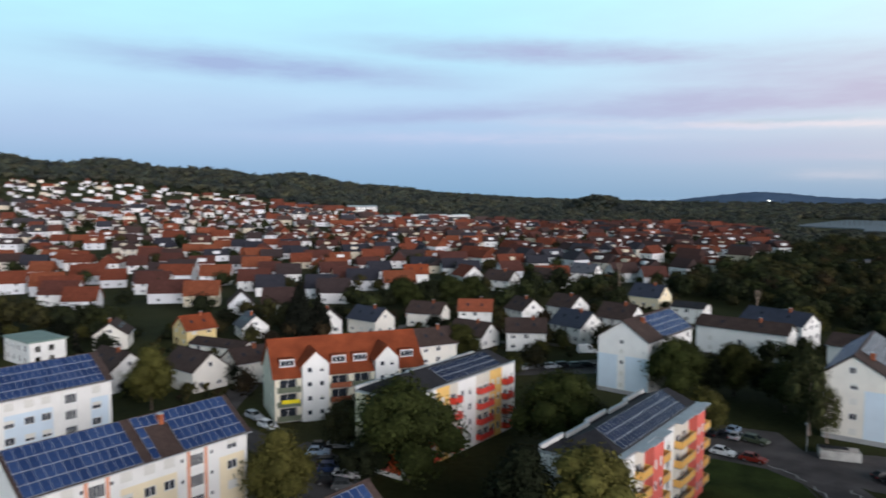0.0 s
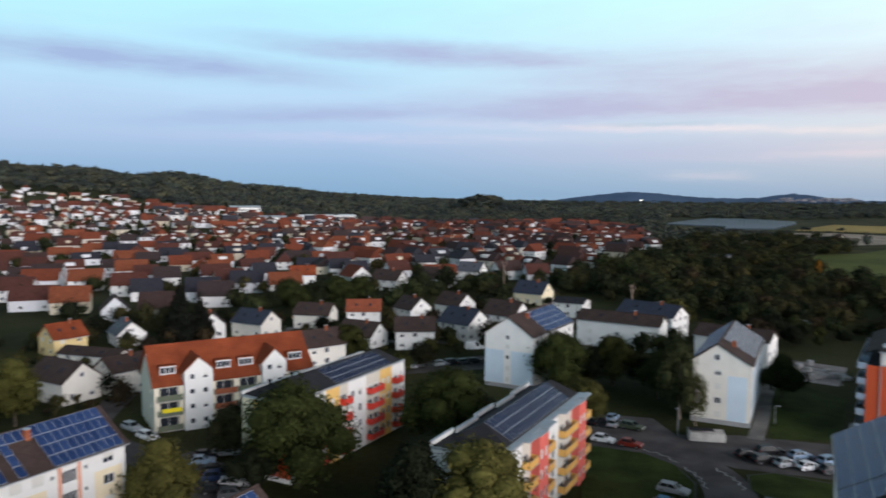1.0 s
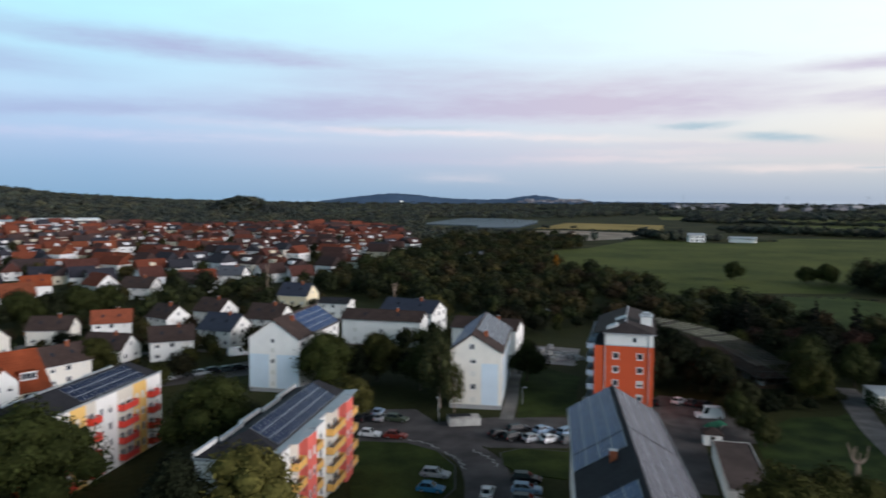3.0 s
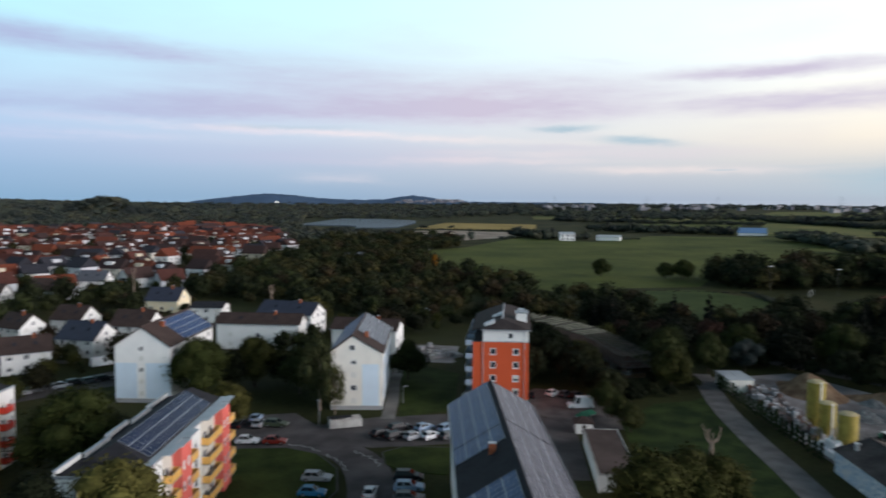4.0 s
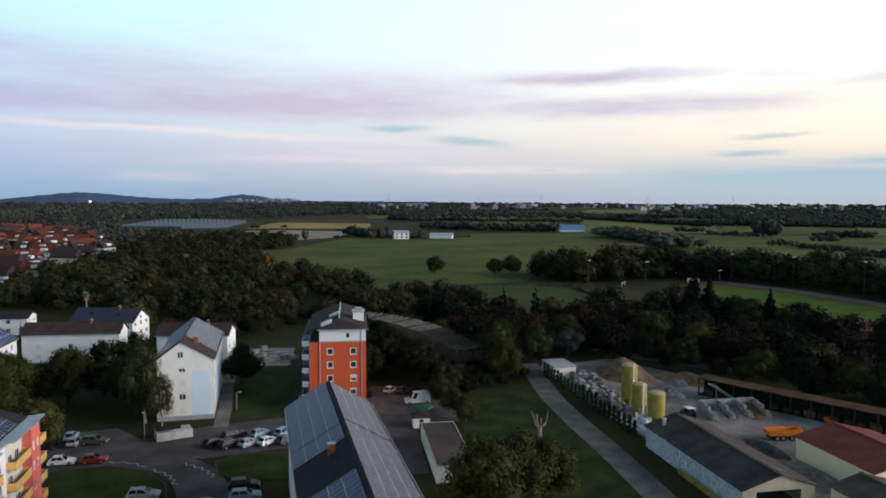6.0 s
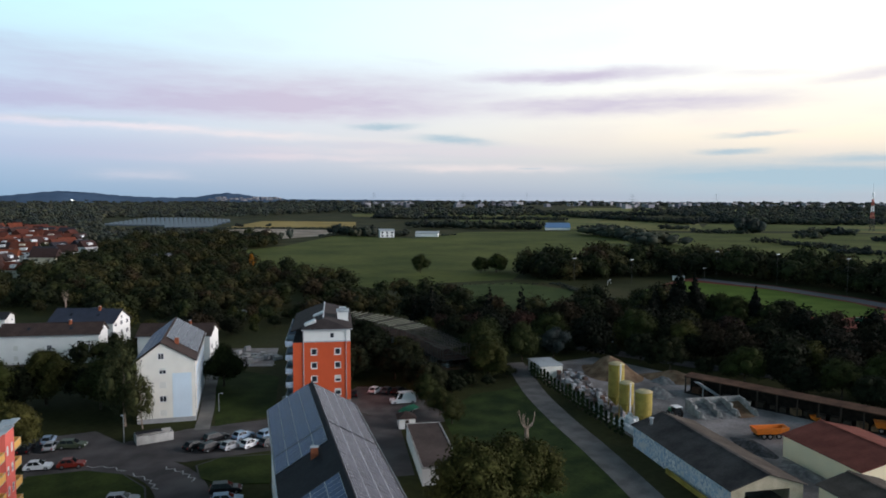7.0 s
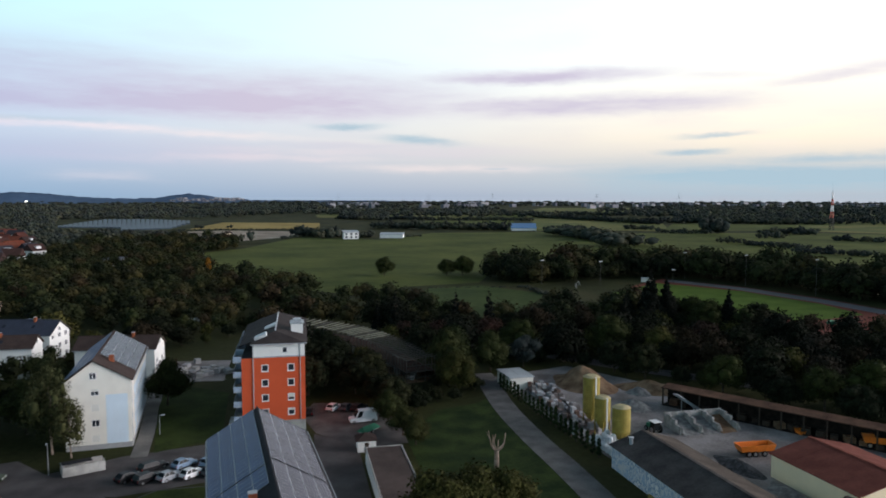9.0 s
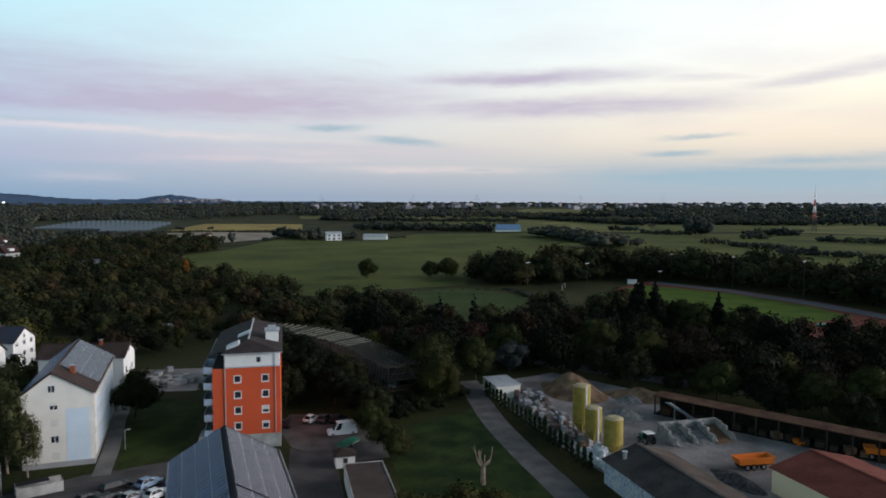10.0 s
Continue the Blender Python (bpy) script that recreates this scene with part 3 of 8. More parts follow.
# ---- building pieces ----
def window_data(w, h, style):
    """Frame and pane of a window; origin at the middle of its sill line, outside is -y."""
    t, m = 0.07, 0.045
    n = {"single": 1, "double": 2, "multi": 4}[style]
    xs = [-w / 2]
    for i in range(n):
        xs += [-w / 2 + w * i / n + (t if i == 0 else m), -w / 2 + w * (i + 1) / n - (t if i == n - 1 else m)]
    xs.append(w / 2)
    zs = [0, t, h - t, h]
    fr, pn = Mesh(), Mesh()
    n = len(xs)
    verts = [(x, y, z) for y in (-0.03, 0.05) for z in zs for x in xs]
    faces = []
    for k in range(3):
        for i in range(n - 1):
            a = k * n + i
            if k == 1 and i % 2 == 1:
                for p, q in ((a, a + 1), (a + 1, a + n + 1), (a + n + 1, a + n), (a + n, a)):
                    faces.append((q, p, p + 4 * n, q + 4 * n))
                continue
            faces.append((a, a + 1, a + n + 1, a + n))
    fr.raw(verts, faces)
    pn.face((-w / 2 + t, 0.01, t), (w / 2 - t, 0.01, t), (w / 2 - t, 0.01, h - t), (-w / 2 + t, 0.01, h - t))
    return fr, pn


WINDOWS = {}


def add_window(parent, m, w, h, style="double", shut=0.0):
    key = (w, h, style, shut)
    if key not in WINDOWS:
        fr, pn = window_data(w, h, style)
        sh = None
        if shut:
            sh = Mesh()
            k = max(3, int(h * shut / 0.12))
            rows = [(h - h * shut * i / (2 * k), -0.05 if i % 2 else -0.034) for i in range(2 * k + 1)]
            x = w / 2 - 0.05
            sh.raw([(sx * x, yy, zz) for zz, yy in rows for sx in (-1, 1)] + [(-x, 0.0, h - h * shut), (x, 0.0, h - h * shut)], [(2 * i + 2, 2 * i + 3, 2 * i + 1, 2 * i) for i in range(2 * k + 1)])
            sh = sh.data("shutter", SHUTTER)
        WINDOWS[key] = (fr.data("window", FRAME), pn.data("pane", GLASS), sh)
    fr, pn, sh = WINDOWS[key]
    win = part("window", fr, None, parent, m=m)
    part("pane", pn, None, win)
    if sh:
        part("shutter", sh, None, win)
    return win


def wall_face(mb, a, b, z0, z1, holes, depth=0.14):
    """A wall from a to b (seen from outside, a is on the left), with openings (x, z, w, h) along it, and their reveals."""
    a, b = Vector((a[0], a[1])), Vector((b[0], b[1]))
    d = (b - a).normalized()
    inn = Vector((-d.y, d.x))
    length = (b - a).length
    xs = sorted({0.0, length, *[h[0] - h[2] / 2 for h in holes], *[h[0] + h[2] / 2 for h in holes]})
    zs = sorted({z0, z1, *[h[1] for h in holes], *[h[1] + h[3] for h in holes]})

    def at(x, z, k=0.0):
        p = a + d * x + inn * k
        return (p.x, p.y, z)

    for x0, x1 in zip(xs, xs[1:]):
        for q0, q1 in zip(zs, zs[1:]):
            cx, cz = (x0 + x1) / 2, (q0 + q1) / 2
            if any(abs(cx - h[0]) < h[2] / 2 and h[1] < cz < h[1] + h[3] for h in holes):
                continue
            mb.face(at(x0, q0), at(x1, q0), at(x1, q1), at(x0, q1))
    for x, z, w, h in holes:
        l, r, t = x - w / 2, x + w / 2, z + h
        mb.face(at(l, z), at(l, z, depth), at(l, t, depth), at(l, t))
        mb.face(at(r, z, depth), at(r, z), at(r, t), at(r, t, depth))
        mb.face(at(l, z, depth), at(l, z), at(r, z), at(r, z, depth))
        mb.face(at(l, t), at(l, t, depth), at(r, t, depth), at(r, t))


def wall_pose(a, b, x, z, depth=0.08):
    """Pose of a window in such a wall."""
    a, b = Vector((a[0], a[1])), Vector((b[0], b[1]))
    d = (b - a).normalized()
    inn = Vector((-d.y, d.x))
    p = a + d * x + inn * depth
    return pose(p.x, p.y, z, 0, 0, math.degrees(math.atan2(d.y, d.x)))


def panel_data(cell, rim):
    mb = Mesh()
    mb.box(-0.505, 0.505, -0.835, 0.835, 0.0, 0.035)
    mb.slot = 1
    mb.face((-0.49, -0.80, 0.038), (0.49, -0.80, 0.038), (0.49, 0.80, 0.038), (-0.49, 0.80, 0.038))
    return mb.data("solar_panel", rim, cell)


CELL_NAVY = mat("navy_solar_cell", [(0.014, 0.022, 0.050), (0.020, 0.030, 0.064), (0.017, 0.026, 0.056)], 0.25, 0.2, 3, 0.5, pick="object")
CELL_NAVY.node_tree.nodes["Principled BSDF"].inputs["Specular IOR Level"].default_value = 0.15
PANEL_NAVY = panel_data(CELL_NAVY, ALU)
PANEL, PANEL_SKYGREY, PANEL_SKYBLUE = panel_data(CELL, ALU), panel_data(CELL_SKYGREY, ALU), panel_data(CELL_SKYBLUE, ALU)


def roof_pose(edge, up, s, k, lift):
    """A pose on a roof slope: edge is the eave's (start, along, up-slope) frame; s metres along, k metres up the slope."""
    start, along, rise = edge
    nrm = along.cross(rise).normalized()
    p = start + along * s + rise * k + nrm * lift
    m = Matrix((along, rise, nrm)).transposed().to_4x4()
    m.translation = p
    return m


def lay_panels(roof, edge, blocks, panel=None, pitch=1.72):
    """Blocks (from, to, first row, last row) of upright panels, in metres along the eave and rows up the slope."""
    for s0, s1, k0, rows in blocks:
        cols = max(1, int((s1 - s0) / 1.03))
        for i in range(cols):
            for j in range(rows):
                part("solar_panel", panel or PANEL, None, roof, m=roof_pose(edge, None, s0 + 0.515 + i * 1.03, k0 + pitch / 2 + j * pitch, 0.09) @ Matrix.Diagonal((1, pitch / 1.72, 1, 1)))


def chimney(parent, x, y, z0, z1, w=0.8, d=0.6, material=None):
    ch = part("chimney", Mesh().box(x - w / 2, x + w / 2, y - d / 2, y + d / 2, z0, z1), material or BRICKRED, parent, "orange brick chimney")
    part("chimney_cap", Mesh().box(x - w / 2 - 0.06, x + w / 2 + 0.06, y - d / 2 - 0.06, y + d / 2 + 0.06, z1, z1 + 0.08), ZINC, ch)
    return ch


def gable_block(name, label, x, y, az, W, L, eave, ridge, walls, roof_mat, over=0.45, gable_windows=(), sides=(), panels_l=(), panels_r=(), chimneys=(), plinth=0.9, front_panel=None, category="apartment block", group="", attic=None, panel=None, peak=0.0):
    """A long block with a pitched roof. Local y runs along it from the near gable (y = 0); x is across. sides: (side, floors, sill0, storey, [(y, w, h, style, shut)])."""
    root = thing(name, pose(x, y, 0, 0, 0, axis(az)), label, category, group)
    h = W / 2
    corner = {"front": ((-h, 0), (h, 0)), "right": ((h, 0), (h, L)), "back": ((h, L), (-h, L)), "left": ((-h, L), (-h, 0))}
    holes = {k: [] for k in corner}
    for gx, gz, w, hh, style, shut in gable_windows:
        holes["front"].append((gx + h, gz, w, hh, style, shut))
    for side, floors, sill0, storey, cols in sides:
        for f in range(floors):
            for c, w, hh, style, shut in cols:
                s = c if side == "right" else L - c
                sh = shut if shut >= 0 else (1.0, 0.45, 0, 1.0, 0, 0.6)[int(c * 7 + f * 5) % 6]
                holes[side].append((s, sill0 + f * storey, w, hh, style, sh))
    wall = Mesh()
    for k, (a, b) in corner.items():
        wall_face(wall, a, b, 0, eave, [q[:4] for q in holes[k]])
    wall.face((-h, 0, eave), (h, 0, eave), (peak, 0, ridge - 0.1))
    wall.face((h, L, eave), (-h, L, eave), (peak, L, ridge - 0.1))
    body = part("wall", wall, walls, root)
    for k, (a, b) in corner.items():
        for s, z, w, hh, style, sh in holes[k]:
            add_window(body, wall_pose(a, b, s, z), w, hh, style, sh)
    if attic is not None:
        add_window(body, pose(attic, -0.03, eave + 0.25, 0, 0, 0), 1.1, 1.2, "double", 0)
    if plinth:
        p = Mesh()
        for k, (a, b) in corner.items():
            a2, b2 = Vector(a), Vector(b)
            d = (b2 - a2).normalized()
            o = Vector((d.y, -d.x)) * 0.03
            p.face((*(a2 + o), 0), (*(b2 + o), 0), (*(b2 + o), plinth), (*(a2 + o), plinth))
        part("plinth", p, PLINTH, root, "grey plinth")
    if front_panel:
        x0, x1, z0, z1, m = front_panel
        part("wall_field", Mesh().box(x0, x1, -0.03, 0.0, z0, z1), m, body, "pale blue painted field")
    # roof slopes
    slope = (ridge - eave) / h
    e = h + over
    ze = eave - slope * over + 0.12
    zr = ridge + 0.12
    g = 0.3
    roof = part("roof", Mesh().plate([(e, -g, ze), (e, L + g, ze), (peak, L + g, zr), (peak, -g, zr)], 0.18).plate([(-e, L + g, ze), (-e, -g, ze), (peak, -g, zr), (peak, L + g, zr)], 0.18), roof_mat, root)
    part("ridge_cap", Mesh().tube((peak, -g, zr + 0.02), (peak, L + g, zr + 0.02), 0.13, n=6), roof_mat, roof)
    for sx in (1, -1):
        part("gutter", Mesh().tube((sx * (e + 0.05), -g, ze - 0.12), (sx * (e + 0.05), L + g, ze - 0.12), 0.08, n=6), ZINC, roof)
        part("downpipe", Mesh().tube((sx * (h + 0.08), 0.3, 0.1), (sx * (h + 0.08), 0.3, ze - 0.1), 0.055, n=6), ZINC, roof)
    rise_r = Vector((peak - e, 0, zr - ze)).normalized()
    edge_r = (Vector((e, -g, ze)), Vector((0, 1, 0)), rise_r)
    rise_l = Vector((e + peak, 0, zr - ze)).normalized()
    edge_l = (Vector((-e, L + g, ze)), Vector((0, -1, 0)), rise_l)
    # left slopes get the cells with blue sky painted into their colour
    lay_panels(roof, edge_r, panels_r, panel)
    lay_panels(roof, edge_l, [(L + 2 * g - s1, L + 2 * g - s0, k, r) for s0, s1, k, r in panels_l], PANEL_SKYBLUE if panel else None, 2.04 if peak else 1.72)
    for cx, cy, top in chimneys:
        zr0 = ridge - abs(cx) * slope
        chimney(roof, cx, cy, zr0 - 0.3, top)
    return root


# ---- apartment blocks ----
def strip(cols, w=1.3, h=1.25, style="double", shut=-1):
    return [(c, w, h, style, shut) for c in cols]


def build_gable_blocks():
    gw = [(-0.55, 1.6 + 2.75 * k, 1.25, 1.2, "double", s) for k, s in enumerate((1.0, 0.0, 1.0, 0.4, 0))]
    wb = gable_block("white_block", "white five-storey apartment block with solar panels and pale blue field", 39.25, 143.85, 20.7, 10.6, 28.8, 12.2, 15.7, OFFWHITE, BROWNROOF,
                gable_windows=[(g[0], g[1] - 0.3, *g[2:]) for g in gw[:4]],
                sides=[("right", 4, 1.6, 2.75, strip((2.2, 5.2, 8.6, 12.2, 15.5, 18.6, 22.0, 25.6)))], front_panel=(1.2, 4.7, 0.9, 9.6, PALEBLUE), attic=-0.8,
                panels_r=[(6.4, 29.2, 0.3, 4)], panels_l=[(0.4, 29.2, 0.1, 3)], chimneys=[(1.7, 4.9, 15.7)], panel=PANEL_SKYGREY, peak=-0.7)
    fld = Mesh()
    wall_face(fld, (5.32, 4.0), (5.32, 28.2), 0.95, 9.8, [(c - 4.0, 1.6 + 2.75 * f, 1.3, 1.25) for c in (5.2, 8.6, 12.2, 15.5, 18.6, 22.0, 25.6) for f in range(3)], 0.02)
    part("wall_field", fld, PALEBLUE, wb, "pale blue painted field")
    pb = gable_block("pale_blue_block", "pale blue and white five-storey apartment block with a partly solar roof", -2.1, 165.0, 24, 12.0, 25.0, 12.4, 16.4, WHITE, BROWNROOF,
                gable_windows=[(-0.3, z, 0.95, 1.0, "double", s) for z, s in ((1.5, 1.0), (4.1, 1.0), (6.6, 0), (9.1, 1.0), (11.2, 0))],
                sides=[("right", 4, 1.9, 2.75, strip((2.5, 5.5, 9, 12.5, 16, 19.5, 22.5)))], panels_r=[(8.2, 25.2, 0.3, 4)], chimneys=[(1.6, 6.6, 16.6)])
    for x0, x1 in ((-5.98, -1.2), (0.7, 5.98)):
        part("wall_field", Mesh().box(x0, x1, -0.035, 0.0, 0.95, 8.6), PALEBLUE, pb, "pale blue painted field")
    stairs = [(8.1, 1.9, 1.6, "multi", 0), (21.1, 1.9, 1.6, "multi", 0)]
    cb = gable_block("cream_block", "cream and white apartment block under a large blue solar roof", -65.3, 63.0, 22.5, 10.2, 28.8, 12.2, 15.7, WHITE, BROWNROOF, over=0.62,
                     sides=[("right", 4, 1.8, 2.75, strip((2.0, 4.8, 11.6, 14.6, 17.2, 26.4), 1.5)), ("right", 4, 1.9, 2.75, strip((6.4, 9.9, 19.0, 23.3), 0.5, 0.6, "single", 0)), ("right", 4, 1.0, 2.75, stairs)],
                     panels_r=[(0.4, 14.4, 0.06, 4), (15.1, 16.2, 0.06, 4), (16.2, 19.3, 5.1, 1), (19.3, 29.0, 0.06, 4)], chimneys=[(1.3, 18.3, 16.0)])
    bb = gable_block("blue_white_block", "pale blue and white apartment block under a blue solar roof", -102.2, 81.4, 22.5, 10.6, 28, 12.2, 15.8, WHITE, BROWNROOF, over=0.5,
                     sides=[("right", 4, 1.8, 2.75, strip((2.0, 5.0, 11.6, 14.6, 17.2, 25.4), 1.5)), ("right", 4, 1.0, 2.75, stairs)], panels_r=[(0.4, 28.2, 0.06, 4)])
    # stairwell surrounds and the pale top storey
    for blk, L, trim in ((cb, 28.8, SALMONTRIM), (bb, 28, WHITE)):
        for yy in (8.1, 21.1):
            for d in (-1.25, 1.25):
                part("stair_pilaster", Mesh().box(5.1 if blk is cb else 5.3, 5.2 if blk is cb else 5.4, yy + d - 0.22, yy + d + 0.22, 0.9, 12.0), trim, blk)
            for f in range(4):
                part("stair_band", Mesh().box(5.1 if blk is cb else 5.3, 5.16 if blk is cb else 5.36, yy - 1.03, yy + 1.03, 2.66 + 2.75 * f, 3.68 + 2.75 * f), WHITE, blk)
        for y0, y1 in ((0.5, 5.7), (10.9, 18.2), (24.4, L - 0.5)):
            h = 5.1 if blk is cb else 5.3
            cols = (2.0, 4.8, 11.6, 14.6, 17.2, 26.4) if blk is cb else (2.0, 5.0, 11.6, 14.6, 17.2, 25.4)
            fld = Mesh()
            wall_face(fld, (h + 0.02, y0), (h + 0.02, y1), 1.0, 9.35, [(c - y0, 1.8 + 2.75 * f, 1.5, 1.25) for c in cols if y0 < c < y1 for f in range(3)], 0.02)
            part("wall_field", fld, CREAM if blk is cb else PALEBLUE, blk, "cream painted field" if blk is cb else "pale blue painted field")
    gable_block("near_block", "apartment block under a blue solar roof", -34.3, 39.8, 22.5, 10.2, 28.5, 12.2, 16.1, CREAM, BROWNROOF, over=0.6,
                sides=[("right", 4, 1.8, 2.75, strip((2.0, 6, 9, 15, 18.5, 25.4)))], panels_r=[(0.2, 29.0, 0.06, 4)], panels_l=[(0.2, 29.0, 0.06, 4)])
    gable_block("long_solar_block", "long apartment block whose dark roof is covered in grey-blue solar panels", 30.2, 47.5, 20.0, 12.2, 55, 12.3, 15.9, WHITE, DARKROOF,
                sides=[("left", 4, 1.8, 2.75, strip((3, 7, 11, 17, 21, 25, 31, 35, 39, 45, 49, 52.5))), ("right", 4, 1.8, 2.75, strip((3, 7, 11, 17, 21, 25, 31, 35, 39, 45, 49, 52.5)))],
                panels_l=[(34.8, 55.5, 0.12, 4), (29.4, 34.6, 0.12, 4), (1.5, 19.3, 0.12, 4)], panels_r=[(36.2, 55.4, 0.62, 4), (0.5, 35.6, 0.62, 4)], chimneys=[(-2.3, 27.2, 15.8)], panel=PANEL_SKYGREY)


build_gable_blocks()


# ---- flat-roofed colour blocks with balconies ----
def balcony(parent, x, y0, y1, z, out, panel, side=1):
    """A balcony slab with its parapet, on the wall x = const."""
    x1 = x + side * out
    lo, hi = min(x, x1), max(x, x1)
    b = part("balcony", Mesh().box(lo, hi, y0, y1, z - 0.16, z), CONCRETE, parent)
    f = Mesh()
    f.box(min(x1, x1 - side * 0.06), max(x1, x1 - side * 0.06), y0, y1, z - 0.1, z + 1.0)
    part("parapet", f, panel, b)
    for y in (y0, y1 - 0.06):
        part("parapet", Mesh().box(lo, hi - (0.065 if side > 0 else -0.0), y, y + 0.06, z - 0.1, z + 1.0), panel, b)
    part("handrail", Mesh().tube((x1, y0, z + 1.04), (x1, y1, z + 1.04), 0.035, n=6), STEEL, b)
    return b


def colour_block(name, label, x, y, az, fields, balconies, cols, panel, end_mats):
    """fields: (from, to, material) along the balcony front; balconies: (from, to); cols: window places."""
    W, L, top = 9.5, 33.2, 12.6
    h = W / 2
    root = thing(name, pose(x, y, 0, 0, 0, axis(az)), label, "apartment block")
    holes = [(c, 1.15 + 2.75 * f, w, 1.3, "double", (0, 0.4, 0, 1.0, 0)[(int(c * 3) + f * 2) % 5]) for c, w in cols for f in range(4)]
    wall = Mesh()
    wall_face(wall, (-h, L), (-h, 0), 0, top, [q[:4] for q in holes])
    wall_face(wall, (h, L), (-h, L), 0, top, [])
    wall_face(wall, (-h, 0), (h, 0), 0, top, [])
    body = part("wall", wall, WHITE, root)
    for a, b, m in fields:
        seg = Mesh()
        inner = [q for q in holes if a < q[0] < b]
        hb = h + (1.2 if m is PINK else 0.0)
        wall_face(seg, (hb, a), (hb, b), 0, top, [(q[0] - a, *q[1:4]) for q in inner])
        if m is PINK:
            wall_face(seg, (h, a), (hb, a), 0, top, [])
            wall_face(seg, (hb, b), (h, b), 0, top, [])
        front = part("coloured_bay", seg, m, body)
        for q in inner:
            add_window(front, wall_pose((hb, a), (hb, b), q[0] - a, q[1]), q[2], q[3], q[4], q[5])
        if m is PINK:
            part("bay_roof", Mesh().box(h + 0.13, hb + 0.06, a - 0.04, b + 0.04, top - 0.03, top + 0.115), ZINC, front)
    for q in holes:
        add_window(body, wall_pose((-h, L), (-h, 0), q[0], q[1]), q[2], q[3], q[4], q[5])
    for a, b in balconies:
        for f in range(4):
            balcony(body, h, a, b, 0.95 + 2.75 * f, 1.12, panel)
    # near end wall in coloured fields
    k = len(end_mats)
    for i, m in enumerate(end_mats):
        part("end_field", Mesh().box(-h + W * i / k, -h + W * (i + 1) / k - 0.02, -0.05, 0.0, 0.8, top - 0.3), m, body)
    # roof: flat edge with stepped zinc parapet on the far side, low pitched dark roof in the middle
    roof = part("flat_roof", Mesh().box(-h, h, 0, L, top, top + 0.12), DARKROOF, root, "dark flat roof edge")
    part("roof_edging", Mesh().box(h - 0.02, h + 0.12, 0, L, top - 0.12, top + 0.2), ZINC, roof)
    part("roof_edging", Mesh().box(-h, h - 0.03, -0.14, -0.02, top - 0.12, top + 0.2), ZINC, roof)
    for i, y0 in enumerate((0.0, 6.0, 12.5, 19.0, 25.5)):
        y1 = (6.0, 12.5, 19.0, 25.5, L)[i]
        dx = 0.55 if i % 2 else 0.0
        part("parapet", Mesh().box(-h - 0.12 + dx, -h + 0.12 + dx, y0, y1 - 0.01, top + 0.12, top + 0.72), WHITE, roof, "white stepped parapet")
        part("coping", Mesh().box(-h - 0.18 + dx, -h + 0.18 + dx, y0, y1 - 0.01, top + 0.72, top + 0.78), ZINC, roof)
    if name == "pink_block":
        for y0, y1 in balconies:
            part("roof_slab", Mesh().box(h + 0.125, h + 1.15, y0 - 0.2, min(L, y1 + 0.2), top + 0.13, top + 0.26), ZINC, roof)
        part("roof_strip", Mesh().box(3.75, h - 0.03, 0.1, L - 0.1, top + 0.125, top + 0.15), ZINC, roof, "pale grey flat roof strip")
    e, zr, z0 = (3.95 if name == "pink_block" else 4.7), top + 2.2, top + 0.16
    a, b, off = (4.2 if name == "pink_block" else 0.4), L - 0.8, -0.1
    mid = Mesh()
    mid.plate([(off + e, a, z0), (off + e, b, z0), (off, b - 1.5, zr), (off, a + 1.5, zr)], 0.12)
    mid.plate([(off - e, b, z0), (off - e, a, z0), (off, a + 1.5, zr), (off, b - 1.5, zr)], 0.12)
    mid.face((off - e, a, z0), (off + e, a, z0), (off, a + 1.5, zr)).face((off + e, b, z0), (off - e, b, z0), (off, b - 1.5, zr))
    pitched = part("pitched_roof", mid, DARKROOF, root, "dark low-pitched roof")
    run = math.hypot(e, zr - z0)
    edge = (Vector((off + e, a, z0)), Vector((0, 1, 0)), Vector((-e, 0, zr - z0)) / run)
    lay_panels(pitched, edge, [(1.6 if name == "pink_block" else 12.0, b - a - 3.2, 0.25, 3)], PANEL_NAVY, pitch=1.42)
    return root


BALCONYWALL = mat("grey_cream_render", (0.62, 0.58, 0.50), 0.9, 0.08, 3, 0.1)
colour_block("pink_block", "white apartment block with salmon stripes and yellow balconies", -5.2, 87.3, 21.5,
             [(0, 6.8, WHITE), (6.8, 10.0, BALCONYWALL), (10.0, 13.5, PINK), (13.5, 16.6, BALCONYWALL), (16.6, 20.6, WHITE), (20.6, 26.7, BALCONYWALL), (26.7, 30.2, PINK), (30.2, 33.2, WHITE)],
             [(6.9, 10.0), (13.5, 16.6), (20.8, 26.7), (30.2, 33.2)], [(1.6, 1.2), (4.8, 1.2), (8.1, 1.6), (10.9, 0.9), (12.6, 0.9), (15.3, 1.6), (18.6, 1.2), (22.2, 1.6), (24.8, 1.6), (27.6, 0.9), (29.3, 0.9), (31.9, 1.4)], YELPANEL, [WHITE, YELLOW, PINK])
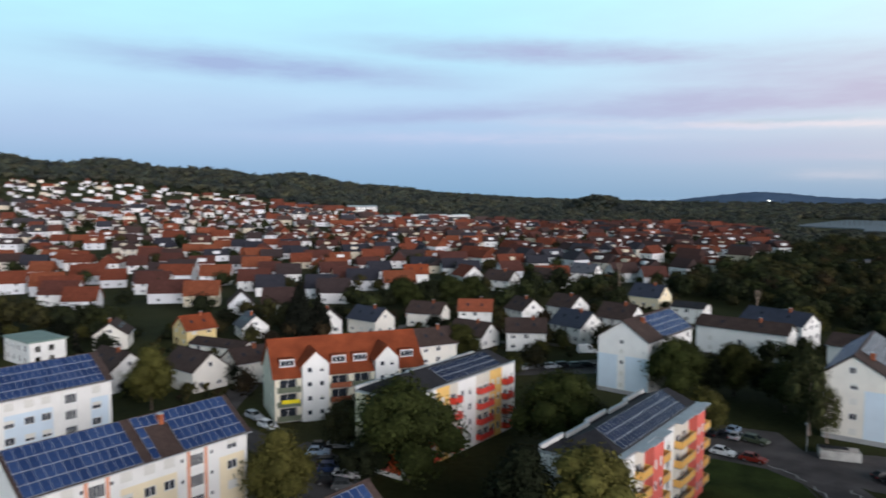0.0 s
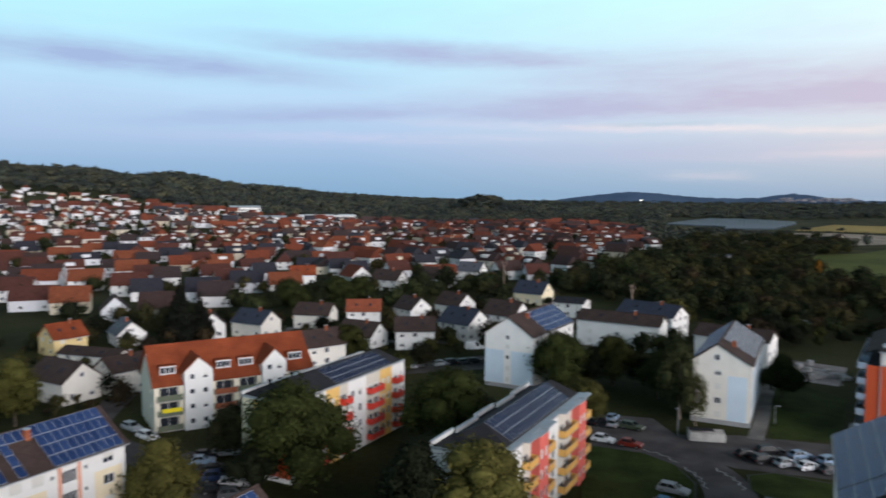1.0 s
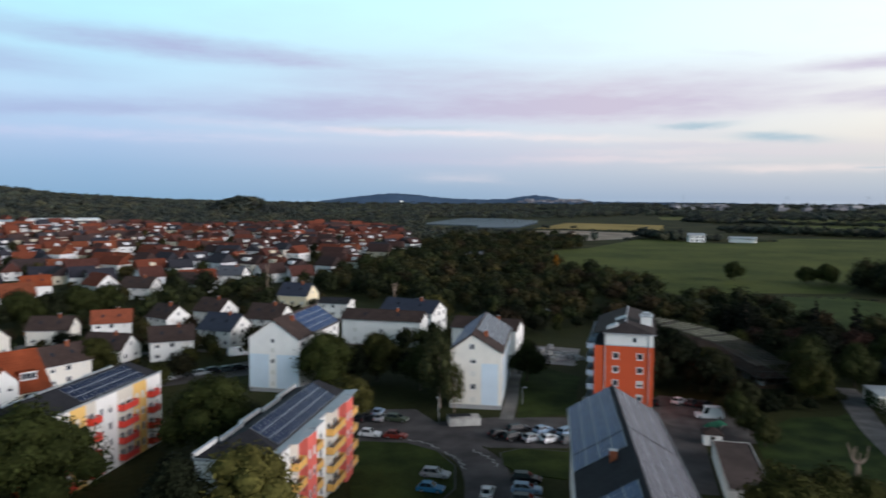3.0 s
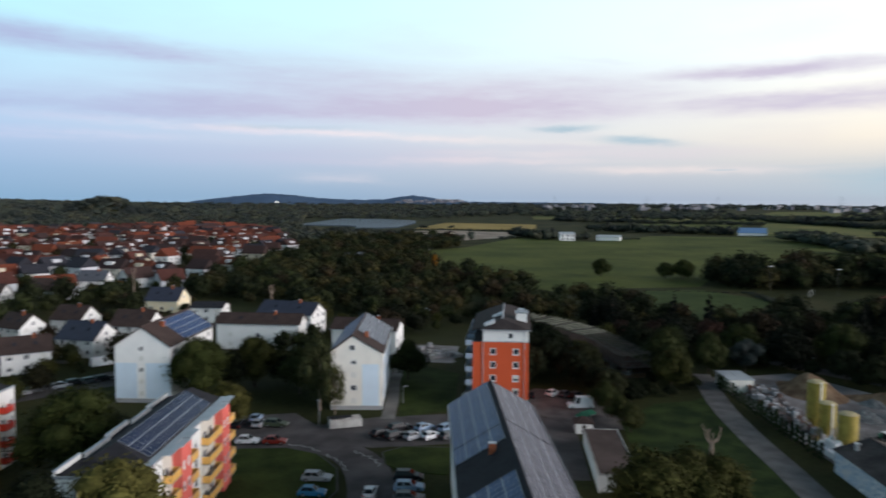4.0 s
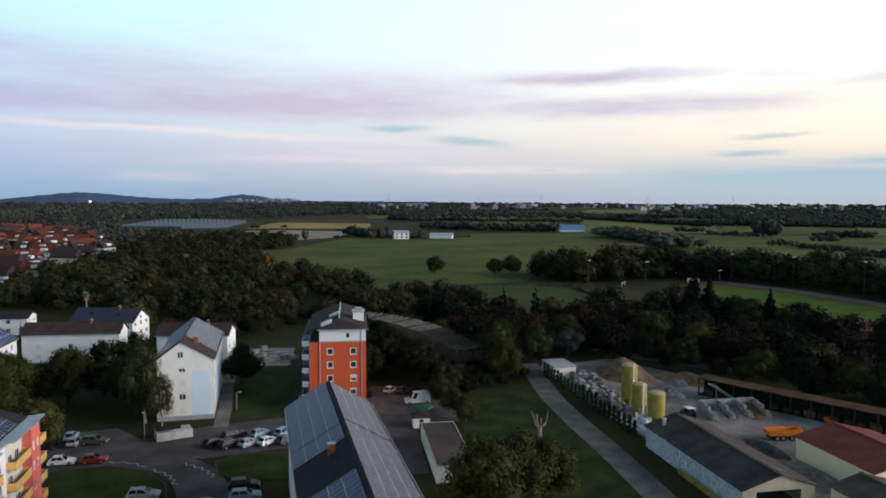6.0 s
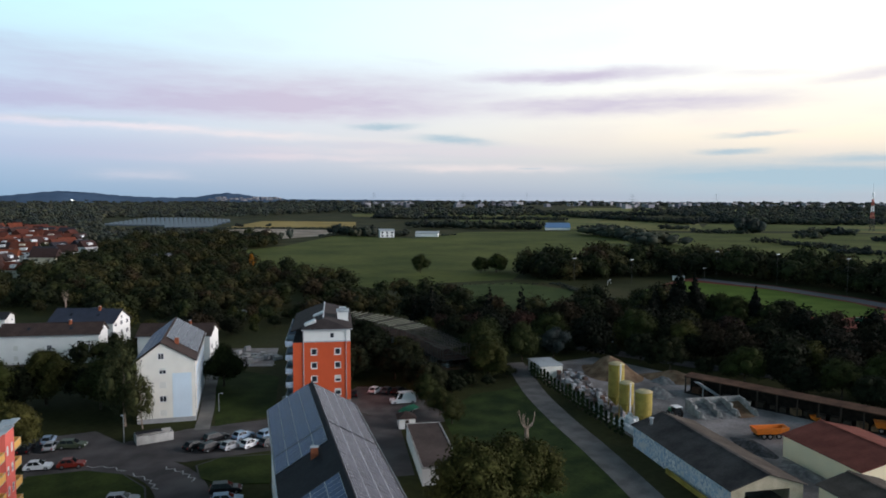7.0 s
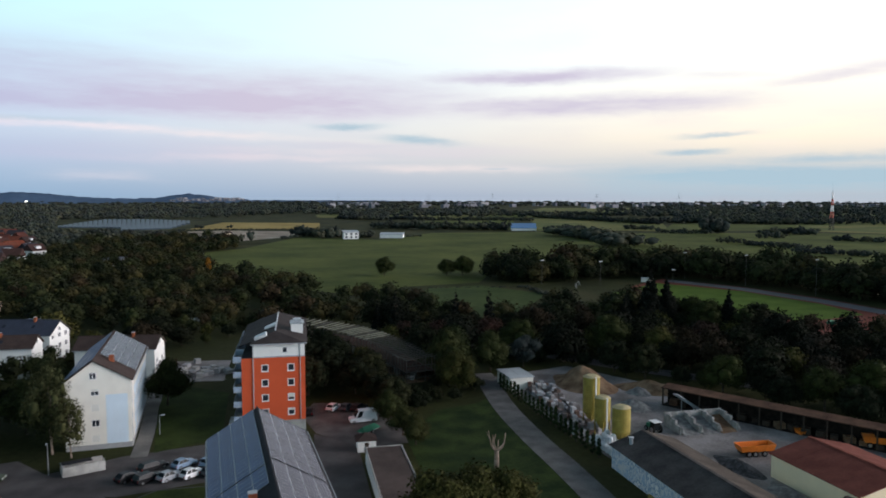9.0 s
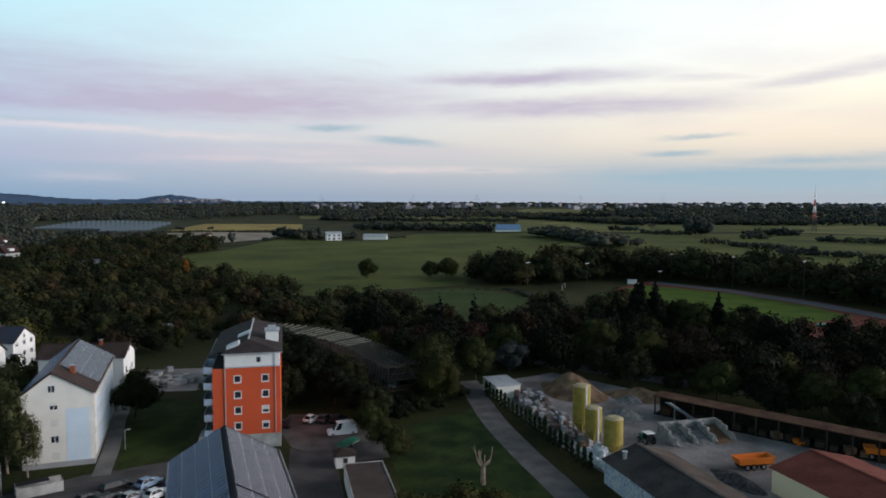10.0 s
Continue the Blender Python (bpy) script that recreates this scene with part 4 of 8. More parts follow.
colour_block("red_yellow_block", "white apartment block with yellow stripes and red balconies", -37.7, 106.6, 21.5,
             [(0, 9.0, WHITE), (9.0, 12.6, YELLOW), (12.6, 15.0, BALCONYWALL), (15.0, 20.4, WHITE), (20.4, 24.8, BALCONYWALL), (24.8, 28.7, YELLOW), (28.7, 33.2, WHITE)],
             [(5.6, 8.8), (12.7, 15.0), (20.5, 24.7), (28.8, 31.2)], [(2.0, 1.2), (4.4, 1.2), (7.3, 1.6), (10.8, 0.9), (13.8, 1.4), (16.4, 0.9), (18.6, 0.9), (21.7, 1.4), (23.6, 1.4), (25.9, 0.9), (27.6, 0.9), (30.0, 1.2), (32.3, 0.7)], REDPANEL, [CREAM, YELLOW, PINK, ORANGE])


# ---- tower ----
def build_tower():
    W, L = 11.5, 27.0
    h = W / 2
    root = thing("tower_block", pose(66.9, 132.7, 0, 0, 0, axis(27)), "orange six-storey tower block with a white top floor", "apartment block")
    base = Mesh()
    for a, b in (((-h, 0), (h, 0)), ((h, 0), (h, L)), ((h, L), (-h, L)), ((-h, L), (-h, 0))):
        wall_face(base, a, b, 0, 2.5, [])
    part("ground_floor", base, CONCRETE, root, "grey concrete ground floor")
    holes = {"f": [], "r": []}
    for f in range(4):
        for gx, s in ((4.2, 0.0), (8.9, (0.0, 0.0, 0.55, 0.3)[3 - f])):
            holes["f"].append((gx, 3.5 + 2.78 * f, 1.1, 1.2, "single", s))
        for gy in (3, 7, 11, 15, 19, 23):
            holes["r"].append((gy, 3.5 + 2.78 * f, 1.1, 1.2, "double", 0))
    wall = Mesh()
    wall_face(wall, (-h, 0), (h, 0), 2.5, 14.4, [q[:4] for q in holes["f"]])
    wall_face(wall, (h, 0), (h, L), 2.5, 14.4, [q[:4] for q in holes["r"]])
    wall_face(wall, (h, L), (-h, L), 2.5, 14.4, [])
    flank = Mesh()
    wall_face(flank, (-h, L), (-h, 0), 2.5, 14.4, [])
    part("flank_wall", flank, PLINTH, root, "grey wall behind the balconies")
    part("terrace", Mesh().box(-h, h, 0.02, L - 0.02, 14.25, 14.42), DARKROOF, root, "dark roof terrace")
    body = part("wall", wall, ORANGE, root, "orange rendered wall")
    for q in holes["f"]:
        add_window(body, wall_pose((-h, 0), (h, 0), q[0], q[1]), *q[2:])
        x, z = q[0] - h, q[1]
        band = Mesh().box(x - 0.66, x + 0.66, -0.05, -0.002, z - 0.14, z)
        for x0, x1, z0, z1 in ((x - 0.65, x - 0.55, z, z + 1.2), (x + 0.55, x + 0.65, z, z + 1.2), (x - 0.65, x + 0.65, z + 1.2, z + 1.3)):
            band.box(x0, x1, -0.03, -0.002, z0, z1)
        part("window_surround", band, FRAME, body, "white window surround")
    for q in holes["r"]:
        add_window(body, wall_pose((h, 0), (h, L), q[0], q[1]), *q[2:])
    part("downpipe", Mesh().tube((-h + 2.1, -0.1, 2.5), (-h + 2.1, -0.1, 16.8), 0.09, n=6), ZINC, body)
    part("downpipe", Mesh().tube((h - 0.9, -0.1, 2.5), (h - 0.9, -0.1, 16.8), 0.07, n=6), ZINC, body)
    # set-back white top floor
    l, r = -h + 2.1, h - 0.05
    up = Mesh()
    wall_face(up, (l, 0.0), (r, 0.0), 14.4, 17.0, [(5.7, 15.2, 0.85, 1.05)])
    wall_face(up, (r, 0), (r, L), 14.4, 17.0, [])
    wall_face(up, (l, L), (l, 0), 14.4, 17.0, [])
    top = part("top_floor", up, WHITE, root, "white rendered top floor")
    add_window(top, wall_pose((l, 0), (r, 0), 5.7, 15.2), 0.85, 1.05, "single", 0.0)
    part("cornice", Mesh().box(l - 0.05, r + 0.05, -0.08, -0.003, 14.44, 14.64), ZINC, top)
    c, e0, e1, z0, z1 = (l + r) / 2 - 0.8, l - 0.4, r + 0.5, 17.0, 18.5
    rf = Mesh()
    rf.face((e0, -0.6, z0), (e1, -0.6, z0), (c, 5.0, z1))
    rf.face((e1, -0.6, z0), (e1, L + 0.4, z0), (c, L + 0.4, z1), (c, 5.0, z1))
    rf.face((e0, L + 0.4, z0), (e0, -0.6, z0), (c, 5.0, z1), (c, L + 0.4, z1))
    rf.face((e1, L + 0.4, z0), (e0, L + 0.4, z0), (c, L + 0.4, z1))
    rf.face((e0, L + 0.4, z0), (e1, L + 0.4, z0), (e1, -0.6, z0), (e0, -0.6, z0))
    roof = part("roof", rf, mat("dark_brown_tile", (0.052, 0.042, 0.040), 0.8, 0.3, 2, 0.3, 0.03), root, "dark brown hipped roof")
    part("gutter", Mesh().tube((e0, -0.66, z0), (e1, -0.66, z0), 0.1, n=6), ZINC, roof)
    part("ridge_cap", Mesh().tube((c, 5.0, z1 + 0.03), (c, L + 0.4, z1 + 0.03), 0.15, n=6), ZINC, roof)
    # lift house and light roof dormers
    lift = part("lift_house", Mesh().box(h - 2.6, h - 0.3, 8.0, 11.5, 16.8, 19.2), WHITE, root, "white lift house on the roof edge")
    part("lift_roof", Mesh().box(h - 2.8, h - 0.1, 7.8, 11.7, 19.2, 19.35), ZINC, lift)
    part("lift_deck", Mesh().box(h - 2.2, h - 0.7, 9.0, 11.0, 19.35, 19.9), ZINC, lift)
    sheet_pale = mat("pale_dormer_sheet", (0.62, 0.63, 0.64), 0.5, 0.1)
    for y0, x0, up0 in ((2.2, -h + 2.2, 0.0), (10.5, -h + 3.7, 0.32)):
        part("dormer", Mesh().plate([(x0, y0, 17.6 + up0), (x0 + 2.1, y0 - 0.1, 18.5 + up0), (x0 + 2.1, y0 + 2.6, 18.5 + up0), (x0, y0 + 2.6, 17.6 + up0)], 0.5), sheet_pale, roof, "pale metal dormer")
    # balcony stack along the far-reaching left side
    pale = mat("pale_blue_balcony_sheet", (0.31, 0.38, 0.47), 0.35, 0.15, 1, 0.2)
    for f in range(5):
        for y0 in (0.1, 6.9, 13.7, 20.5):
            balcony(body, -h, y0, y0 + 6.2, 2.6 + 2.78 * f, 1.5, pale, -1)
    part("lean_roof", Mesh().plate([(-h - 0.7, L + 0.4, 15.9), (-h - 0.7, 4.2, 15.9), (e0, 2.6, 16.98), (e0, L + 0.4, 16.98)], 0.16), bpy.data.materials["dark_brown_tile"], roof, "dark roof over the upper balconies")
    part("entrance_canopy", Mesh().box(-h - 2.4, -h - 0.05, -1.5, 4.0, 2.3, 2.5), CONCRETE, root)
    return root


build_tower()


# ---- orange-roofed block ----
def build_orange_block():
    L, D, eave, ridge = 30.5, 13.5, 9.0, 15.0
    root = thing("orange_roof_block", pose(-65.6, 124.5, 0, 0, 0, 90 - 51.4), "cream apartment block with an orange tiled roof and white gabled bays", "apartment block")
    wall = Mesh()
    bays = [(5.2, 10.4), (20.0, 24.8)]
    loggias = [(0.5, 4.9), (10.8, 15.0), (15.4, 19.6), (25.2, 29.8)]
    front = []
    for x0, x1 in loggias:
        for f in range(3):
            front.append(((x0 + x1) / 2, 0.5 + 2.8 * f, 3.4, 2.2, "double", 0))
    wall_face(wall, (0, 0), (L, 0), 0, eave, [q[:4] for q in front], 1.3)
    wall_face(wall, (L, 0), (L, D), 0, eave, [])
    wall_face(wall, (L, D), (0, D), 0, eave, [])
    side = [(D - 3.5, 1.2 + 2.8 * f, 0.9, 1.2, "single", 0) for f in range(3)]
    wall_face(wall, (0, D), (0, 0), 0, eave, [q[:4] for q in side])
    for x in (0, L):
        pts = [(x, 0, eave), (x, D, eave), (x, D / 2, ridge - 0.1)]
        wall.face(*(pts if x else pts[::-1]))
    body = part("wall", wall, mat("pale_yellow_render", (0.80, 0.74, 0.60), 0.9, 0.08, 3, 0.1, 0.003), root)
    for q in front:
        add_window(body, wall_pose((0, 0), (L, 0), q[0], q[1], 1.25), q[2] - 0.05, q[3] - 0.05, "double", 0)
    for q in side:
        add_window(body, wall_pose((0, D), (0, 0), q[0], q[1]), q[2], q[3], q[4], 0)
    olive = mat("olive_balcony_panel", (0.13, 0.15, 0.10), 0.6, 0.15)
    rust = mat("rust_balcony_panel", (0.30, 0.09, 0.04), 0.6, 0.15)
    for i, (x0, x1) in enumerate(loggias):
        for f in range(3):
            z = 0.45 + 2.8 * f
            b = part("balcony", Mesh().box(x0, x1, -1.0, 0.0, z - 0.16, z), CONCRETE, body)
            part("parapet", Mesh().box(x0, x1, -1.0, -0.94, z - 0.05, z + 1.0), rust if (i, f) in ((1, 2), (1, 1)) else olive, b)
            for x in (x0, x1 - 0.06):
                part("parapet", Mesh().box(x, x + 0.06, -0.93, 0.0, z - 0.05, z + 1.0), olive, b)
    part("awning", Mesh().plate([(1.2, -1.15, 3.9), (4.6, -1.15, 3.9), (4.6, -0.95, 4.6), (1.2, -0.95, 4.6)], 0.05), mat("yellow_cloth", (0.75, 0.62, 0.03), 0.8, 0.1), body, "yellow cloth over a balcony rail")
    slope = (ridge - eave) / (D / 2)
    o = 0.5
    ze, zr = eave - slope * o + 0.12, ridge + 0.12
    rf = Mesh()
    rf.plate([(-0.4, -o, ze), (L + 0.4, -o, ze), (L + 0.4, D / 2, zr), (-0.4, D / 2, zr)], 0.2)
    rf.plate([(L + 0.4, D + o, ze), (-0.4, D + o, ze), (-0.4, D / 2, zr), (L + 0.4, D / 2, zr)], 0.2)
    roof = part("roof", rf, REDROOF, root, "orange clay tile roof")
    part("ridge_cap", Mesh().tube((-0.4, D / 2, zr), (L + 0.4, D / 2, zr), 0.15, n=6), REDROOF, roof)
    run, dz = D / 2 + o, zr - ze
    for x in (9.6, 15.2, 20.6):
        part("roof_step", Mesh().plate([(x - 0.14, -o, ze + 0.1), (x + 0.14, -o, ze + 0.1), (x + 0.14, D / 2, zr + 0.1), (x - 0.14, D / 2, zr + 0.1)], 0.1), REDROOF, roof)
    for k in range(1, 15):
        part("tile_course", Mesh().plate([(-0.4, -o + run * k / 15, ze + dz * k / 15 + 0.045), (L + 0.4, -o + run * k / 15, ze + dz * k / 15 + 0.045), (L + 0.4, -o + run * (k + 0.5) / 15, ze + dz * (k + 0.5) / 15 + 0.01), (-0.4, -o + run * (k + 0.5) / 15, ze + dz * (k + 0.5) / 15 + 0.01)], 0.03), REDROOF, roof)
    # gabled white bays
    for x0, x1 in bays:
        c, pk, sh = (x0 + x1) / 2, 13.6, 11.2
        hol = [(1.4, 1.2 + 2.8 * f, 0.9, 1.0, "single", 0) for f in range(4)] + [(x1 - x0 - 1.4, 1.2 + 2.8 * f, 0.9, 1.0, "single", 0.5 * (f % 2)) for f in range(4)]
        hol = [q for q in hol if q[1] + q[3] < sh]
        bay = Mesh()
        wall_face(bay, (x0, -1.1), (x1, -1.1), 0, sh, [q[:4] for q in hol])
        wall_face(bay, (x1, -1.1), (x1, 4.0), 0, sh, [])
        wall_face(bay, (x0, 4.0), (x0, -1.1), 0, sh, [])
        bay.face((x0, -1.1, sh), (x1, -1.1, sh), (c, -1.1, pk))
        bp = part("gabled_bay", bay, WHITE, root, "white rendered gabled bay")
        for q in hol:
            add_window(bp, wall_pose((x0, -1.1), (x1, -1.1), q[0], q[1]), *q[2:])
        k = (pk - sh) / (c - x0)
        g = Mesh()
        yb = (pk + 0.1 - ze) / slope - o
        ye = (sh - ze) / slope - o
        g.plate([(x0 - 0.5, -1.5, sh - 0.5 * k + 0.1), (c, -1.5, pk + 0.1), (c, yb, pk + 0.1), (x0 - 0.5, ye, sh - 0.5 * k + 0.1)][::-1], 0.16)
        g.plate([(c, -1.5, pk + 0.1), (x1 + 0.5, -1.5, sh - 0.5 * k + 0.1), (x1 + 0.5, ye, sh - 0.5 * k + 0.1), (c, yb, pk + 0.1)][::-1], 0.16)
        part("bay_roof", g, REDROOF, bp, "orange clay tile roof")
    # roof windows with white cheeks
    for c in (2.7, 13.0, 17.4, 27.4):
        z, yy = 10.6, (10.6 - ze) / slope - o
        dm = part("dormer", Mesh().box(c - 1.5, c + 1.5, yy - 0.3, yy + 1.6, z - 0.2, z + 1.5), REDROOF, roof)
        part("dormer_face", Mesh().box(c - 1.4, c + 1.4, yy - 0.36, yy - 0.303, z - 0.1, z + 1.4), FRAME, dm)
        for i in range(3):
            part("pane", Mesh().box(c - 1.25 + 0.86 * i, c - 0.5 + 0.86 * i, yy - 0.38, yy - 0.363, z + 0.1, z + 1.2), GLASS, dm)
    part("plinth", Mesh().box(-0.03, L + 0.03, -0.03, 0.0, 0, 0.4), PLINTH, root)


build_orange_block()


# ---- houses ----
def small_pane():
    fr, pn = window_data(1.25, 1.25, "double")
    fr.slot = 1
    fr.raw(pn.v, pn.f)
    return fr.data("window", FRAME, GLASS)


SMALLPANE = small_pane()


def house(name, label, x, y, az, W, L, eave, ridge, wall_mat, roof_mat, floors=2, balcony_gable=False, chimneys=1, category="house", group="", z=0.0, dormer=False, solar=False, simple=False):
    """A small gabled house; its ridge runs along the bearing az, gables at both ends."""
    root = thing(name, pose(x, y, z, 0, 0, axis(az)), label, category, group)
    h, l = W / 2, L / 2
    sides = {"near": ((-h, -l), (h, -l)), "right": ((h, -l), (h, l)), "far": ((h, l), (-h, l)), "left": ((-h, l), (-h, -l))}
    wall = Mesh()
    wins = []
    for k, (a, b) in sides.items():
        n = (Vector(b) - Vector(a)).length
        hol = []
        cols = 2 if n < 9.5 else 3
        if simple:
            cols = 2 if k in ("near", "right") else 1
        for f in range(floors):
            for c in range(cols):
                q = (n * (c + 0.5) / cols, 0.95 + 2.7 * f, 1.25, 1.25)
                if q[1] + q[3] < eave - 0.1:
                    hol.append(q)
        wall_face(wall, a, b, 0, eave, hol)
        wins += [(wall_pose(a, b, q[0], q[1]), q[2], q[3], "double", (0, 0, 0.4, 0, 1.0)[int(q[0] * 3 + q[1] * 2) % 5]) for q in hol]
    wall.face((-h, -l, eave), (h, -l, eave), (0, -l, ridge - 0.08))
    wall.face((h, l, eave), (-h, l, eave), (0, l, ridge - 0.08))
    body = part("wall", wall, wall_mat, root)
    for w in wins:
        if simple or not w[4]:
            part("window", SMALLPANE, None, body, m=w[0])
        else:
            add_window(body, *w)
    if ridge - eave > 2.2 and not simple:
        for yy, rz in ((-l - 0.03, 0), (l + 0.03, 180)):
            add_window(body, pose(0, yy, eave + 0.3, 0, 0, rz), 1.0, 1.1, "double", 0)
    s = (ridge - eave) / h
    o, g = 0.5, 0.45
    e, ze, zr = h + o, eave - s * o + 0.1, ridge + 0.1
    roof = part("roof", Mesh().plate([(e, -l - g, ze), (e, l + g, ze), (0, l + g, zr), (0, -l - g, zr)], 0.16).plate([(-e, l + g, ze), (-e, -l - g, ze), (0, -l - g, zr), (0, l + g, zr)], 0.16), roof_mat, root)
    if not simple:
        part("ridge_cap", Mesh().tube((0, -l - g, zr), (0, l + g, zr), 0.12, n=5), roof_mat, roof)
    if chimneys:
        chimney(roof, 0.5, l * 0.35, ridge - 0.6, ridge + 0.9, 0.6, 0.6)
    if not simple:
        part("door", Mesh().box(-h * 0.55 - 0.5, -h * 0.55 + 0.5, -l - 0.04, -l - 0.003, 0.05, 2.15), DARKWOOD, body)
        k = (zr - ze) / e
        for sx, yy in ((1, -l * 0.45), (1, l * 0.4), (-1, -l * 0.5), (-1, l * 0.3)):
            x0, x1 = e * 0.35, e * 0.35 + 0.95
            q = [(x0, yy - 0.4, zr - k * x0 + 0.05), (x1, yy - 0.4, zr - k * x1 + 0.05), (x1, yy + 0.4, zr - k * x1 + 0.05), (x0, yy + 0.4, zr - k * x0 + 0.05)]
            q = [(sx * a, b, c) for a, b, c in q]
            part("roof_window", Mesh().plate(q[::-1] if sx < 0 else q, 0.06), GLASS, roof)
        for sx in (1, -1):
            part("gutter", Mesh().tube((sx * (e + 0.03), -l - g, ze - 0.12), (sx * (e + 0.03), l + g, ze - 0.12), 0.07, n=5), ZINC, roof)
        for yy in (-1, 1):
            part("barge_board", Mesh().plate([(e, yy * (l + g + 0.01), ze + 0.02), (0, yy * (l + g + 0.01), zr + 0.02), (0, yy * (l + g + 0.01), zr - 0.2), (e, yy * (l + g + 0.01), ze - 0.2)], 0.03 * yy), DARKWOOD, roof)
            part("barge_board", Mesh().plate([(0, yy * (l + g + 0.01), zr + 0.02), (-e, yy * (l + g + 0.01), ze + 0.02), (-e, yy * (l + g + 0.01), ze - 0.2), (0, yy * (l + g + 0.01), zr - 0.2)], 0.03 * yy), DARKWOOD, roof)
    if balcony_gable:
        b = part("balcony", Mesh().box(-h * 0.7, h * 0.7, -l - 1.3, -l, 2.7, 2.85), CONCRETE, body)
        part("parapet", Mesh().box(-h * 0.7, h * 0.7, -l - 1.3, -l - 1.22, 2.75, 3.75), WOOD, b)
        part("balcony_door", Mesh().box(-h * 0.45, h * 0.45, -l - 0.05, -l - 0.004, 2.9, 5.0 if eave > 5.1 else eave - 0.1), GLASS, body)
    if dormer:
        d = part("dormer", Mesh().box(-e + 0.9, -0.6, -1.6, 1.6, eave + 0.4, ridge - 0.5), wall_mat, roof)
        part("dormer_roof", Mesh().box(-e + 0.6, -0.3, -1.8, 1.8, ridge - 0.5, ridge - 0.35), roof_mat, d)
        for yy in (-0.75, 0.75):
            part("pane", Mesh().box(-e + 0.87, -e + 0.897, yy - 0.5, yy + 0.5, eave + 0.8, ridge - 0.8), GLASS, d)
    if solar:
        run = math.hypot(e, zr - ze)
        lay_panels(roof, (Vector((e, -l - g, ze)), Vector((0, 1, 0)), Vector((-e, 0, zr - ze)) / run), [(0.8, L - 0.4, 0.6, 2)])
    return root


BLUEROOF = mat("slate_blue_roof", (0.035, 0.040, 0.060), 0.6, 0.25, 2, 0.3, 0.02)
GREYROOF = mat("grey_roof_tile", (0.085, 0.090, 0.105), 0.7, 0.25, 2, 0.3, 0.02)
YELLOWWALL = mat("ochre_render", (0.72, 0.56, 0.28), 0.9, 0.08, 3, 0.1)


def build_near_houses():
    g = "detached houses behind the apartment blocks"
    rows = [
        ("white gabled house under a dark roof", -95, 213, 150, 7.5, 9, 4.6, 8.0, WHITE, BROWNROOF, {}),
        ("white house with a dark blue roof and gabled wing", -82, 217, 112, 9, 12, 4.8, 8.2, OFFWHITE, BLUEROOF, {"balcony_gable": False}),
        ("house with a brown roof and timber balcony", -68, 234, 96, 9, 12, 4.8, 8.0, OFFWHITE, BROWNROOF, {"balcony_gable": True}),
        ("white house with a russet roof and dormer", -53, 240, 80, 9, 11, 5.4, 8.6, WHITE, mat("russet_tile", (0.26, 0.075, 0.04), 0.8, 0.25, 1.5, 0.3), {}),
        ("white house with a dark brown roof behind a tree", -46, 207, 112, 9, 12, 3.8, 7.2, WHITE, BROWNROOF, {}),
        ("white house with a brown roof and brick chimney", -37.6, 248, 135, 9, 10, 5.2, 8.8, WHITE, BROWNROOF, {}),
        ("white two-storey house with a dark brown roof", -30.3, 206.5, 80, 8.5, 11, 5.6, 8.8, WHITE, BROWNROOF, {}),
        ("white gabled house with a brown roof", -24.3, 263, 125, 10, 11, 4.6, 8.4, WHITE, BROWNROOF, {}),
        ("white house with a slate blue roof and gable balcony", -17.5, 223, 125, 10.5, 12, 5.2, 9.2, WHITE, BLUEROOF, {"balcony_gable": True}),
        ("white house with a dark brown roof", -5.0, 239, 120, 10, 12, 5.4, 9.4, WHITE, BROWNROOF, {"dormer": True}),
        ("white house with a dark roof and bright gable", 4.3, 298, 120, 10, 13, 4.8, 9.0, CREAM, BLUEROOF, {}),
        ("ochre house with an orange hipped roof", -125, 185, 30, 9, 9, 5.2, 8.6, YELLOWWALL, REDROOF, {}),
        ("white house with a grey-blue roof", -115, 200, 135, 8, 10, 3.8, 7.2, WHITE, GREYROOF, {}),
        ("white gabled house with a dark roof", -145, 175, 150, 9, 10, 4.4, 7.6, OFFWHITE, BROWNROOF, {}),
        ("white house with a brown roof", -97, 144.5, 112, 9, 12, 5.0, 8.4, OFFWHITE, BROWNROOF, {"chimneys": 0}),
        ("white house with a brown roof", -114, 139, 112, 9, 12, 5.2, 8.6, WHITE, BROWNROOF, {}),
        ("pale house with a dark hipped roof", -88, 152, 30, 8, 9, 5.4, 8.0, OFFWHITE, BROWNROOF, {}),
        ("long low garage with a brown roof", -110, 176, 100, 6, 18, 2.6, 4.0, OFFWHITE, BROWNROOF, {"floors": 1, "chimneys": 0}),
        ("pale house with a plain wall and brown roof", -52, 183, 45, 9, 11, 5.6, 9.0, OFFWHITE, BROWNROOF, {}),
        ("white house with a brown roof and long balcony", -62, 331, 112, 10, 14, 5.2, 9.2, WHITE, BROWNROOF, {"balcony_gable": True}),
        ("white house with a brown roof", -42, 344, 112, 10, 14, 5.2, 9.4, WHITE, BROWNROOF, {}),
        ("white house with a dark grey roof and dormer", -27, 374, 112, 10, 13, 5.2, 9.4, WHITE, GREYROOF, {"dormer": True}),
        ("white house with an orange roof", -109, 348, 70, 10, 12, 4.8, 8.8, WHITE, REDROOF, {}),
    ]
    for label, x, y, az, W, L, e, r, w, rf, extra in rows:
        house("detached_house", label, x, y, az, W, L, e, r, w, rf, group=g, **extra)
